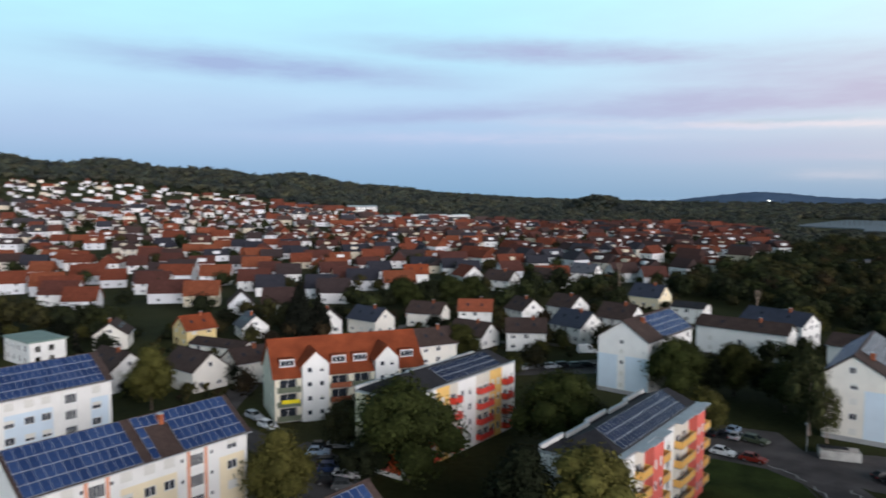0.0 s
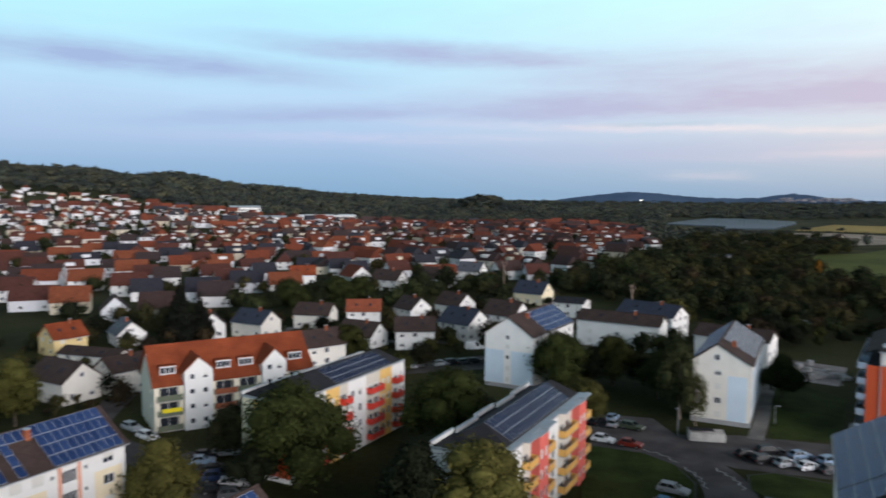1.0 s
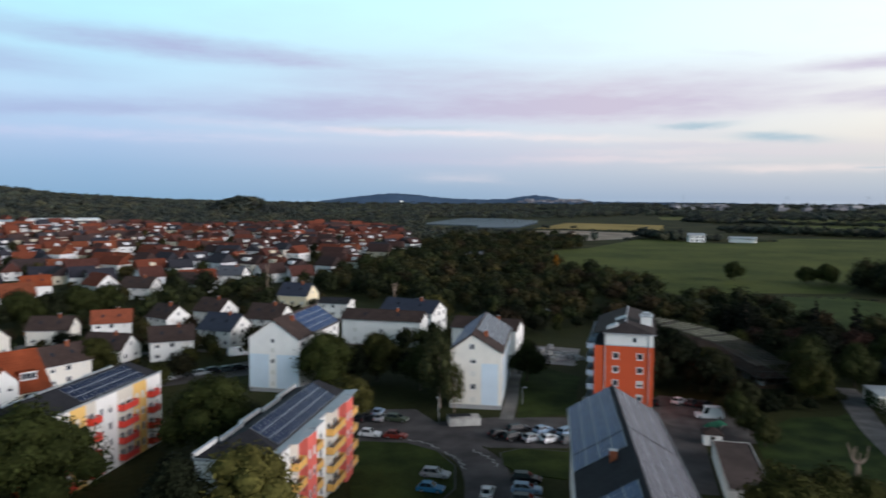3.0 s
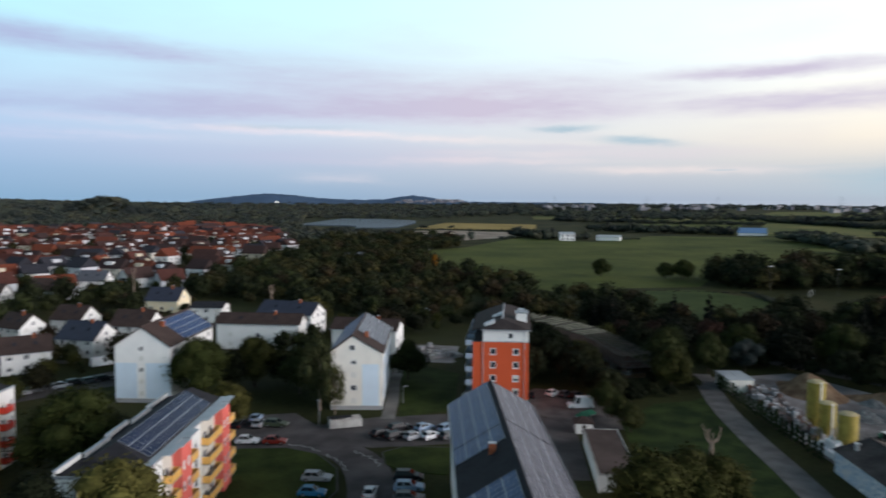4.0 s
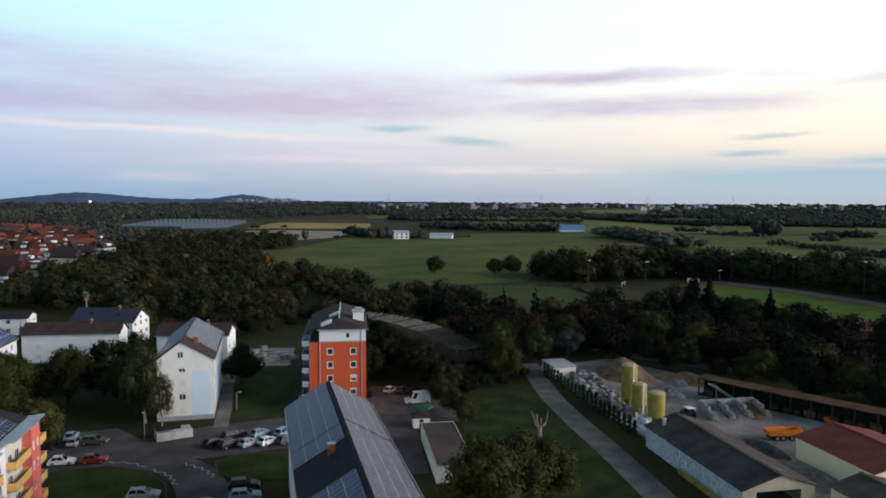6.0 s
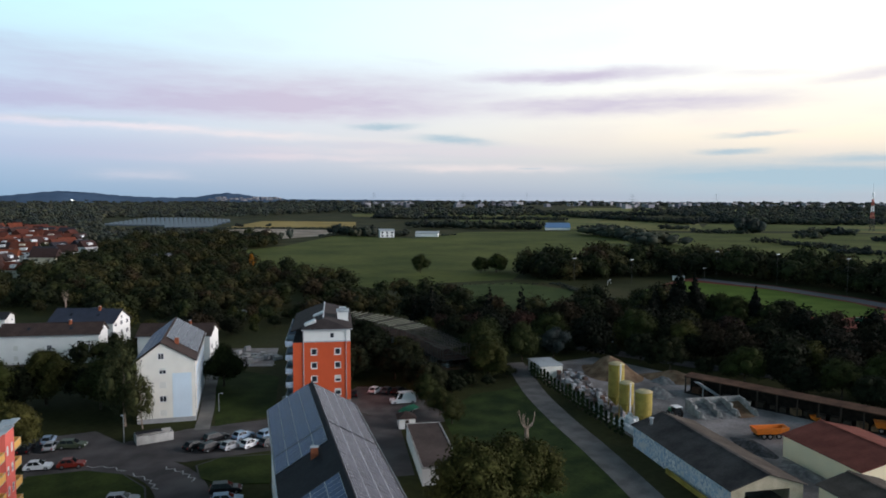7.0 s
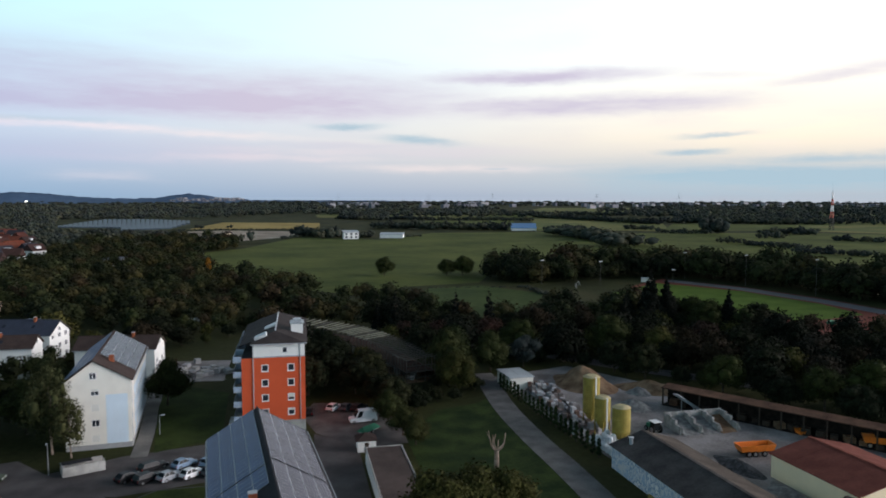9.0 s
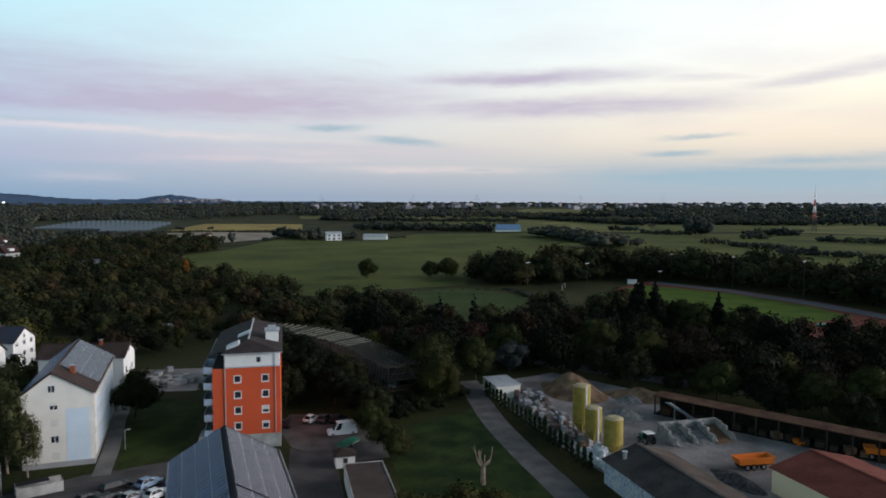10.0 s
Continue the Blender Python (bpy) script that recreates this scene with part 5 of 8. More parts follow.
    for x, y, az in ((-95, 201, 20), (-76, 226, 10), (-37, 213, 100), (-24, 214, 110), (-10, 229, 120), (-30, 240, 130), (-104, 151, 20), (-60, 226, 30), (-16, 250, 120), (-46, 233, 100)):
        q = [Matrix(pose(x, y, 0, 0, 0, axis(az))) @ Vector(p) for p in ((-1.8, -6, 0), (1.8, -6, 0), (1.8, 6, 0), (-1.8, 6, 0))]
        sheet("driveway", [(p.x, p.y) for p in q], PAVING, "grey paved driveway beside a house", "driveway", 0.05)
    # flat modern house with a green roof
    fm = thing("flat_roofed_house", pose(-152, 154, 0, 0, 0, axis(112)), "white modern house with a pale green flat roof", "house")
    wl = Mesh()
    fh = [(2.0 + 3.4 * i, 0.9 + 2.8 * f, 1.3, 1.5) for i in range(4) for f in range(2)]
    for a, b in (((4.5, -7.5), (4.5, 7.5)), ((-4.5, 7.5), (-4.5, -7.5)), ((-4.5, -7.5), (4.5, -7.5)), ((4.5, 7.5), (-4.5, 7.5))):
        hh = fh if abs(a[1] - b[1]) > 10 else [q for q in fh if q[0] < 8]
        wall_face(wl, a, b, 0, 6.2, hh)
    bd = part("wall", wl, WHITE, fm)
    for a, b in (((4.5, -7.5), (4.5, 7.5)), ((-4.5, -7.5), (4.5, -7.5))):
        for q in (fh if abs(a[1] - b[1]) > 10 else [q for q in fh if q[0] < 8]):
            add_window(bd, wall_pose(a, b, q[0], q[1]), q[2], q[3])
    part("roof", Mesh().box(-4.9, 4.9, -7.9, 7.9, 6.2, 6.6), GREENROOF, fm, "pale green flat roof")
    # long white three-storey rows behind the white block
    for x, y, az, W, L, label in ((29.3, 215.5, 116.6, 7.8, 24.4, "long white three-storey house row with a brown roof"), (56.1, 196.1, 122, 8.6, 18.4, "white three-storey house row with a brown roof")):
        house("house_row", label, x, y, az, W, L, 7.7, 10.0, WHITE, BROWNROOF, floors=3, group="white house rows")
    house("house_row", "white gabled house with a slate blue roof", 40.6, 231.0, 130, 9.5, 19, 7.8, 10.8, WHITE, BLUEROOF, floors=3, group="white house rows", dormer=True)
    house("flat_dark_house", "white house with a low dark roof", 18, 268, 112, 9, 11, 5.4, 6.8, WHITE, DARKROOF, chimneys=0)


build_near_houses()


# ---- the town ----
NEAR_EDGE = [(-60, 294), (-42, 290), (-37, 268), (-30, 262), (-24, 280), (-21, 305), (-12, 328), (-6, 360), (0, 352), (4, 420), (7, 470), (10.6, 550)]
FAR_EDGE = [(-60, 1290), (-42, 1290), (-36, 1210), (-32, 1190), (-28, 1050), (-22, 990), (-15, 920), (-6, 950), (0, 1040), (4.2, 1100), (7, 950), (8.1, 860), (9.2, 660), (10.6, 560)]


def town_sites():
    """House plots along streets: bearing and spacing change from quarter to quarter."""
    rng = random.Random(5)
    sites = []
    a = radians(24)
    for row in range(-80, 80):
        for col in range(-110, 110):
            s = row * 34.0 + rng.uniform(-7, 7)
            t = col * 18.0 + rng.uniform(-5, 5) + (row % 4) * 5
            x = t * math.cos(a) + s * math.sin(a) - 100
            y = -t * math.sin(a) + s * math.cos(a) + 600
            bend = noise.noise_vector((x / 170.0, y / 170.0, 0.7)) * 26
            x, y = x + bend.x, y + bend.y
            r, az = math.hypot(x - 2, y), math.degrees(math.atan2(x - 2, y))
            if not -58 < az < 10.6:
                continue
            if r < lerp_table(NEAR_EDGE, az) or r > lerp_table(FAR_EDGE, az):
                continue
            if any(math.hypot(x - p, y - q) < 15 for p, q in ((-62, 331), (-42, 344), (-27, 374), (-109, 348), (4.3, 298))):
                continue
            if rng.random() < (0.12 if r < 1000 or az > -28 else 0.45):
                continue
            quarter = noise.noise((x / 140.0, y / 140.0, 3.1))
            if az > -16:
                turn = 62 if quarter > -0.02 else 124
            else:
                turn = 62 if quarter > 0.02 or (az < -28 and r < 560) else 140
            if rng.random() < (0.08 if az < -28 else 0.2):
                turn += 90
            sites.append((r, az, x + rng.uniform(-1.5, 1.5), y + rng.uniform(-1.5, 1.5), turn + rng.uniform(-12, 12)))
    sites.sort()
    return sites


SITES = town_sites()


def build_town():
    kinds = []
    shapes = [(9.5, 12, 4.4, 9.0, {}), (10.5, 13, 4.8, 9.8, {"dormer": True}), (9, 11, 4.2, 8.6, {}), (10.5, 14, 5.2, 9.8, {"balcony_gable": True}), (10, 16, 4.6, 9.2, {})]
    for W, L, e, r, extra in shapes:
        kinds.append(house("town_house", "white rendered town house with a tiled gable roof", 0, -300, 0, W, L, e, r, TOWNWALL, TOWNROOF, group="town houses", chimneys=0, simple=True, **extra))
    rng = random.Random(8)
    near = SITES[:44]
    for i, (r, az, x, y, turn) in enumerate(near):
        k = kinds[rng.randrange(len(kinds))]
        copy_thing(k, pose(x, y, ground_height(x, y) - 0.05, 0, 0, axis(turn)))
    for k in kinds:
        for o in (*k.children_recursive, k):
            bpy.data.objects.remove(o)
    joined = [Mesh() for _ in range(5)]
    for n, (r, az, x, y, turn) in enumerate(SITES[44:]):
        W, L, e = rng.uniform(8.5, 11.5), rng.uniform(10, 17), rng.uniform(3.6, 5.8) if az < -16 else rng.uniform(4.6, 6.6)
        top = e + rng.uniform(3.6, 5.0)
        brown = az > -12 and rng.random() < 0.75
        if r > 1010 and az < -26 and rng.random() < 0.75:
            W, L, e = rng.uniform(6, 9), rng.uniform(8, 13), rng.uniform(3, 4.6)
            top = e + rng.uniform(0.3, 1.5)
        z = ground_height(x, y)
        walls, red_roofs, brown_roofs, panes, dormers = joined if n >= 215 else [Mesh() for _ in range(5)]
        roofs = brown_roofs if brown else red_roofs
        c, s = math.cos(radians(axis(turn))), math.sin(radians(axis(turn)))

        def at(px, py, pz):
            return (x + px * c - py * s, y + px * s + py * c, z + pz)

        h, l = W / 2, L / 2
        walls.raw([at(-h, -l, -3), at(h, -l, -3), at(h, l, -3), at(-h, l, -3), at(-h, -l, e), at(h, -l, e), at(h, l, e), at(-h, l, e), at(0, -l, top - 0.1), at(0, l, top - 0.1)],
                  [(0, 1, 5, 8, 4), (1, 2, 6, 5), (2, 3, 7, 9, 6), (3, 0, 4, 7)])
        k = (top - e) / h
        o = 0.5
        roofs.raw([at(h + o, -l - o, e - o * k + .1), at(h + o, l + o, e - o * k + .1), at(0, l + o, top + .1), at(0, -l - o, top + .1), at(-h - o, l + o, e - o * k + .1), at(-h - o, -l - o, e - o * k + .1)],
                  [(0, 1, 2, 3), (4, 5, 3, 2), (0, 3, 5), (1, 4, 2)])
        if r < 900 and k > 0.5 and rng.random() < 0.45:
            # a pale dormer on both slopes
            for sx in (-1, 1):
                x0, x1, zt, q = sx * h * 0.35, sx * h * 0.82, top - k * h * 0.35, rng.uniform(1.2, 2.6)
                dormers.raw([at(x1, -q, zt - 1.6), at(x1, q, zt - 1.6), at(x1, q, zt), at(x1, -q, zt), at(x0, q, zt + 0.15), at(x0, -q, zt + 0.15)], [(0, 1, 2, 3), (1, 4, 2), (0, 3, 5), (3, 2, 4, 5)])
        if r < 950:
            for f in (0.9, 3.4):
                if f + 1.2 < e:
                    for q in (-0.25, 0.25):
                        for sx in (-1, 1):
                            ww = [(sx * (h + 0.03), q * L - 0.6, f), (sx * (h + 0.03), q * L + 0.6, f), (sx * (h + 0.03), q * L + 0.6, f + 1.2), (sx * (h + 0.03), q * L - 0.6, f + 1.2)]
                            panes.face(*[at(*p) for p in (ww if sx > 0 else ww[::-1])])
                            ww = [(q * W - 0.6, sx * (l + 0.03), f), (q * W + 0.6, sx * (l + 0.03), f), (q * W + 0.6, sx * (l + 0.03), f + 1.2), (q * W - 0.6, sx * (l + 0.03), f + 1.2)]
                            panes.face(*[at(*p) for p in (ww if sx < 0 else ww[::-1])])
        if n < 215:
            walls.slot = 1
            walls.raw(panes.v, panes.f)
            ob = tagged(part("town_house", walls, (TOWNWALL, GLASS)), "pale rendered town house under a %s tiled gable roof" % ("dark brown" if brown else "reddish"), "house", "town houses")
            part("roof", roofs, TOWNBROWN if brown else TOWNROOF, ob)
            if dormers.f:
                part("dormer", dormers, TOWNWALL, ob)
    walls, red_roofs, brown_roofs, panes, dormers = joined
    root = thing("distant_houses", pose(0, 0, 0), "hundreds of white houses with red and brown roofs climbing a slope", "town", "", "stuff")
    for name, mesh, material in (("walls", walls, FARWALL), ("red_roofs", red_roofs, FARROOF), ("brown_roofs", brown_roofs, FARBROWN), ("window_panes", panes, GLASS), ("dormers", dormers, FARWALL)):
        part(name, mesh, material, root)


build_town()


# ---- trees ----
def ico_template(level):
    bm = bmesh.new()
    bmesh.ops.create_icosphere(bm, subdivisions=level, radius=1)
    v = np.array([p.co[:] for p in bm.verts])
    f = np.array([[q.index for q in p.verts] for p in bm.faces])
    bm.free()
    return v, f


ICO, ICO_FINE = ico_template(1), ico_template(2)


def array_mesh(name, verts, tris, *mats, slots=None):
    me = bpy.data.meshes.new(name)
    verts, tris = np.asarray(verts, np.float32), np.asarray(tris, np.int32)
    me.vertices.add(len(verts))
    me.vertices.foreach_set("co", verts.ravel())
    me.loops.add(tris.size)
    me.loops.foreach_set("vertex_index", tris.ravel())
    me.polygons.add(len(tris))
    me.polygons.foreach_set("loop_start", np.arange(0, tris.size, 3, dtype=np.int32))
    me.polygons.foreach_set("loop_total", np.full(len(tris), 3, np.int32))
    for m in mats:
        me.materials.append(m)
    if slots is not None:
        me.polygons.foreach_set("material_index", np.asarray(slots, np.int32))
    me.update(calc_edges=True)
    return me


def join_arrays(bits):
    vs, fs, n = [], [], 0
    for v, f in bits:
        vs.append(v)
        fs.append(f + n)
        n += len(v)
    return np.concatenate(vs), np.concatenate(fs)


def planted(name, bits, kinds, label, category, rng, weights=None):
    """One mesh of many trees, each tree wholly in one of the foliage materials."""
    v, f = join_arrays(bits)
    pick = rng.choice(len(kinds), len(bits), p=weights)
    slots = np.repeat(pick, [len(b[1]) for b in bits])
    return tagged(part(name, array_mesh(name, v, f, *kinds, slots=slots), None), label, category, "", "stuff")


def leaf_cloud(rng, centres, radii, count, size, droop=0.0, flat=0.85, scatter=0.4):
    """Folded leaf clumps scattered over the skins of overlapping lumps."""
    w = radii ** 2
    pick = rng.choice(len(centres), count, p=w / w.sum())
    d = rng.normal(size=(count, 3))
    d /= np.linalg.norm(d, axis=1)[:, None]
    rad = radii[pick] * (0.66 + 0.52 * rng.uniform(0, 1, count) ** 1.3)
    pos = centres[pick] + d * rad[:, None] * np.array([1, 1, flat])
    # discard those deep inside another lump
    keep = np.ones(count, bool)
    for c, r in zip(centres, radii):
        keep &= np.linalg.norm((pos - c) / np.array([1, 1, flat]), axis=1) > 0.6 * r
    pos, d = pos[keep], d[keep]
    n = len(pos)
    nrm = d + rng.normal(scale=scatter, size=(n, 3)) + np.array([0, 0, 0.35])
    nrm /= np.linalg.norm(nrm, axis=1)[:, None]
    t = np.cross(nrm, rng.normal(size=(n, 3)))
    t /= np.linalg.norm(t, axis=1)[:, None]
    b = np.cross(nrm, t)
    if droop:
        t = t * (1 - droop) + np.array([0, 0, -1]) * droop
    s = size * rng.uniform(0.6, 1.35, n)[:, None]
    verts = np.stack([pos - t * s * 0.6 - nrm * s * 0.15, pos - b * s * 0.45 + nrm * s * 0.1, pos + t * s * 0.6 - nrm * s * 0.15, pos + b * s * 0.45 + nrm * s * 0.1], 1).reshape(-1, 3)
    i = np.arange(n)[:, None] * 4
    faces = np.concatenate([i + np.array([0, 1, 2]), i + np.array([0, 2, 3])], 1).reshape(-1, 3)
    return verts, faces


def cores(rng, centres, radii, k=0.8, flat=0.85, shape=None):
    bits = []
    sv, sf = shape or ICO
    for c, r in zip(centres, radii):
        v = sv * (1 + rng.normal(scale=0.1, size=(len(sv), 1))) * r * k * np.array([1, 1, flat]) + c
        bits.append((v, sf.copy()))
    return bits


def crown_lumps(rng, H, R, n, form):
    """Lump centres and radii of a crown: broad, tall or cone."""
    c, r = [], []
    for i in range(n):
        t = (i + 0.5) / n
        a = i * 2.4 + rng.uniform(-0.5, 0.5)
        if form == "cone":
            z = H * (0.12 + 0.82 * t)
            rr = R * (1.04 - t) * 0.5
            off = R * (1 - t) * 0.5
        elif form == "wood":
            z = H * (0.36 + 0.42 * t)
            rr = R * rng.uniform(0.46, 0.64) * (1.1 - 0.3 * t)
            off = R * rng.uniform(0.42, 0.58) * math.sqrt(max(0.02, 1 - t ** 1.5)) * (1 if i else 0)
        elif form == "weeping":
            z = H * (0.30 + 0.60 * t)
            rr = R * (0.36 - 0.22 * abs(t - 0.3)) * rng.uniform(0.7, 1.2)
            off = R * rng.uniform(0.35, 0.75) * math.sin(math.pi * min(1, t * 0.9 + 0.12))
        elif form == "tall":
            z = H * (0.28 + 0.58 * t)
            rr = R * (0.55 - 0.25 * abs(t - 0.4)) * rng.uniform(0.75, 1.15)
            off = R * rng.uniform(0.35, 0.62) * math.sin(math.pi * min(1, t + 0.15))
        else:
            z = H * (0.34 + 0.50 * t) + rng.uniform(-0.05, 0.05) * H
            rr = R * rng.uniform(0.30, 0.52) * (1.12 - 0.35 * t)
            off = R * rng.uniform(0.5, 0.82) * math.sqrt(max(0.02, 1 - t ** 1.7)) * (1 if i else 0)
        c.append((off * math.cos(a), off * math.sin(a), z))
        r.append(max(0.3, rr))
    return np.array(c), np.array(r)


def trunk_mesh(rng, H, R, r0, centres):
    mb = Mesh()
    top = H * 0.62
    pts = [Vector((0, 0, -0.2)), Vector((rng.uniform(-.2, .2), rng.uniform(-.2, .2), top * 0.45)), Vector((rng.uniform(-.4, .4), rng.uniform(-.4, .4), top))]
    mb.tube(pts[0], pts[1], r0, r0 * 0.75, 8)
    mb.tube(pts[1], pts[2], r0 * 0.75, r0 * 0.3, 7)
    for c in centres[:: max(1, len(centres) // 6)]:
        k = rng.uniform(0.5, 0.95)
        mb.tube(pts[1].lerp(pts[2], k * 0.7), Vector(c), r0 * 0.38, r0 * 0.1, 5)
    return mb


def make_tree(name, label, H, R, form, leaf, count, size, seed, lumps=9, bark=None, droop=0.0, group="", category="tree", core=0.66):
    rng = np.random.default_rng(seed)
    c, r = crown_lumps(rng, H, R, lumps, form)
    root = thing(name, pose(0, -400, 0), label, category, group)
    flat = 1.75 if form == "weeping" else 0.85
    v, f = join_arrays(cores(rng, c, r, core, flat, shape=ICO_FINE if count > 2000 else ICO) + [leaf_cloud(rng, c, r, count, size, droop, flat)])
    part("crown", array_mesh("crown", v, f, leaf), None, root)
    part("trunk", trunk_mesh(rng, H, R, (0.02 * H + 0.06) * (0.55 if form == "weeping" else 1), c), bark or BARK, root)
    return root


def template(seed, H, R, form, count, size, lumps):
    rng = np.random.default_rng(seed)
    c, r = crown_lumps(rng, H, R, lumps, form)
    bits = cores(rng, c, r, 0.56 if count > 100 else 0.8) + [leaf_cloud(rng, c, r, count, size, scatter=0.4)]
    return join_arrays(bits)


def inside(poly, x, y):
    hit = False
    for (x0, y0), (x1, y1) in zip(poly, poly[1:] + poly[:1]):
        if (y0 > y) != (y1 > y) and x < (x1 - x0) * (y - y0) / (y1 - y0) + x0:
            hit = not hit
    return hit


NEAR_TREES = [
    ("tallolive2", -45.0, 88.0, 1.05), ("maple", -32.0, 104.2, 1.24), ("dark", -44.2, 113.0, 1.25), ("dark", -37.6, 102.4, 0.85), ("maple", -11.6, 123.2, 1.12), ("dark", -5.5, 128.5, 1.0),
    ("tallolive", -2.6, 80.0, 1.0), ("talldark", -10.2, 79.5, 1.13), ("birch", 35.6, 163.5, 1.3), ("fresh", 30.5, 160.5, 1.1), ("maple", 9.3, 163.8, 1.03), ("olive", 21.8, 170.0, 1.12), ("dark", 15.5, 168.5, 1.1), ("dark", 29.0, 170.5, 0.8),
    ("birch", 32.2, 146.0, 1.3), ("birch", 34.4, 142.2, 0.9), ("olive", 13.4, 139.8, 0.85), ("tallolive2", -94.0, 125.2, 1.0), ("olive", -45.0, 187.5, 0.95), ("conifer", -99.5, 202.0, 1.15), ("conifer", -95.0, 205.5, 1.0), ("maple", -86.0, 262.0, 1.0), ("dark", -78.0, 268.0, 1.2), ("maple", -70.0, 272.0, 1.0), ("maple", -64.0, 280.0, 0.95), ("dark", -92.0, 256.0, 1.1), ("dark", -105.5, 206.0, 1.2),
    ("fresh", 57.0, 163.5, 0.98), ("olive", 60.6, 75.0, 1.2), ("olive", 66.6, 75.5, 1.15), ("olive", 71.4, 75.0, 0.95),
    ("fresh", 85.0, 117.0, 0.6), ("fresh", 87.5, 125.5, 0.66), ("dark", 92.5, 131.0, 0.8), ("dark", 95.0, 141.0, 0.7), ("fresh", 84.0, 111.5, 0.6), ("dark", 92.6, 136.5, 0.8), ("olive", 111.0, 133.5, 0.92), ("fresh", 114.6, 138.5, 1.0), ("dark", 103.5, 130.5, 0.34), ("dark", 99.0, 130.0, 0.4), ("dark", 96.0, 128.0, 0.42), ("dark", 107.0, 129.0, 0.36), ("dark", 101.0, 136.0, 0.36), ("dark", 105.5, 136.5, 0.32), ("dark", 97.5, 138.0, 0.5), ("dark", 116.0, 132.5, 0.4), ("dark", 118.0, 139.5, 0.55), ("dark", 101.0, 144.0, 0.45), ("dark", 110.0, 139.5, 0.4),
    ("dark", 84.0, 152.0, 1.05), ("dark", 91.0, 157.0, 1.1), ("dark", 99.0, 151.0, 1.0), ("dark", 98.0, 166.0, 1.0), ("dark", 87.0, 166.0, 1.1), ("dark", 104.0, 176.0, 0.9), ("olive", 103.0, 160.0, 0.75), ("dark", 80.5, 160.0, 1.0), ("dark", 93.0, 147.0, 1.0), ("dark", 107.0, 187.0, 0.9), ("dark", 95.0, 178.0, 1.0), ("dark", 86.0, 178.0, 1.0),
    ("fresh", 118.5, 146.0, 1.15), ("fresh", 124.0, 150.0, 1.1), ("fresh", 130.0, 143.0, 1.05), ("silver", 140.5, 142.0, 1.1), ("maple", 148.0, 152.0, 0.9), ("dark", 122.0, 160.0, 1.1),
    ("conifer", 215.5, 157.5, 1.2), ("conifer", 220.0, 154.5, 1.05), ("conifer", 224.0, 134.0, 1.0), ("conifer", 210.0, 163.0, 0.85), ("maple", 219.0, 139.0, 0.85), ("maple", 230.0, 150.0, 0.8), ("dark", 226.0, 158.0, 1.1), ("dark", 238.0, 132.0, 1.1), ("dark", 153.0, 140.0, 1.1), ("dark", 154.5, 124.0, 0.9), ("dark", 155.0, 115.0, 0.95), ("maple", 157.5, 96.0, 0.75), ("dark", 161.0, 88.0, 0.95), ("dark", 157.0, 82.0, 0.9), ("maple", 162.0, 76.0, 0.8), ("dark", 158.5, 68.0, 0.9), ("dark", 164.0, 62.0, 1.0), ("maple", 169.0, 70.0, 0.85), ("maple", 168.0, 136.0, 1.0), ("olive", 170.5, 122.0, 0.95), ("dark", 163.5, 149.0, 1.1), ("dark", 84.0, 238.0, 0.5), ("olive", 91.0, 233.0, 0.4), ("dark", 79.0, 246.0, 0.6), ("fresh", 73.0, 250.0, 0.6), ("dark", 96.0, 228.0, 0.5), ("fresh", 88.0, 245.0, 0.65), ("dark", 70.0, 240.0, 0.5), ("dark", 80.0, 228.0, 0.34), ("dark", 63.0, 236.0, 0.55), ("fresh", 86.5, 222.0, 0.36), ("dark", 76.0, 235.0, 0.4), ("dark", 152.6, 132.0, 0.5), ("dark", 156.6, 106.0, 0.55), ("dark", 153.6, 119.5, 0.5), ("dark", 158.8, 101.0, 0.6), ("dark", 151.4, 145.0, 0.6), ("dark", 147.0, 143.0, 0.5), ("dark", 143.0, 147.5, 0.6), ("dark", 136.5, 147.0, 0.5), ("amber", 156.5, 409.5, 0.72), ("maple", 230.0, 342.0, 0.85), ("maple", 258.0, 322.0, 0.8), ("maple", 266.0, 318.0, 0.85), ("maple", 272.0, 322.0, 0.75),
]


def build_near_trees():
    kinds = place_kinds()
    rng = random.Random(3)
    for kind, x, y, s in NEAR_TREES:
        src = kinds[kind]
        s *= rng.uniform(0.94, 1.06)
        src.scale = (s, s, s * rng.uniform(0.95, 1.05))
        copy_thing(src, pose(x, y, 0, 0, 0, rng.uniform(0, 360)))
        src.scale = (1, 1, 1)
    return kinds


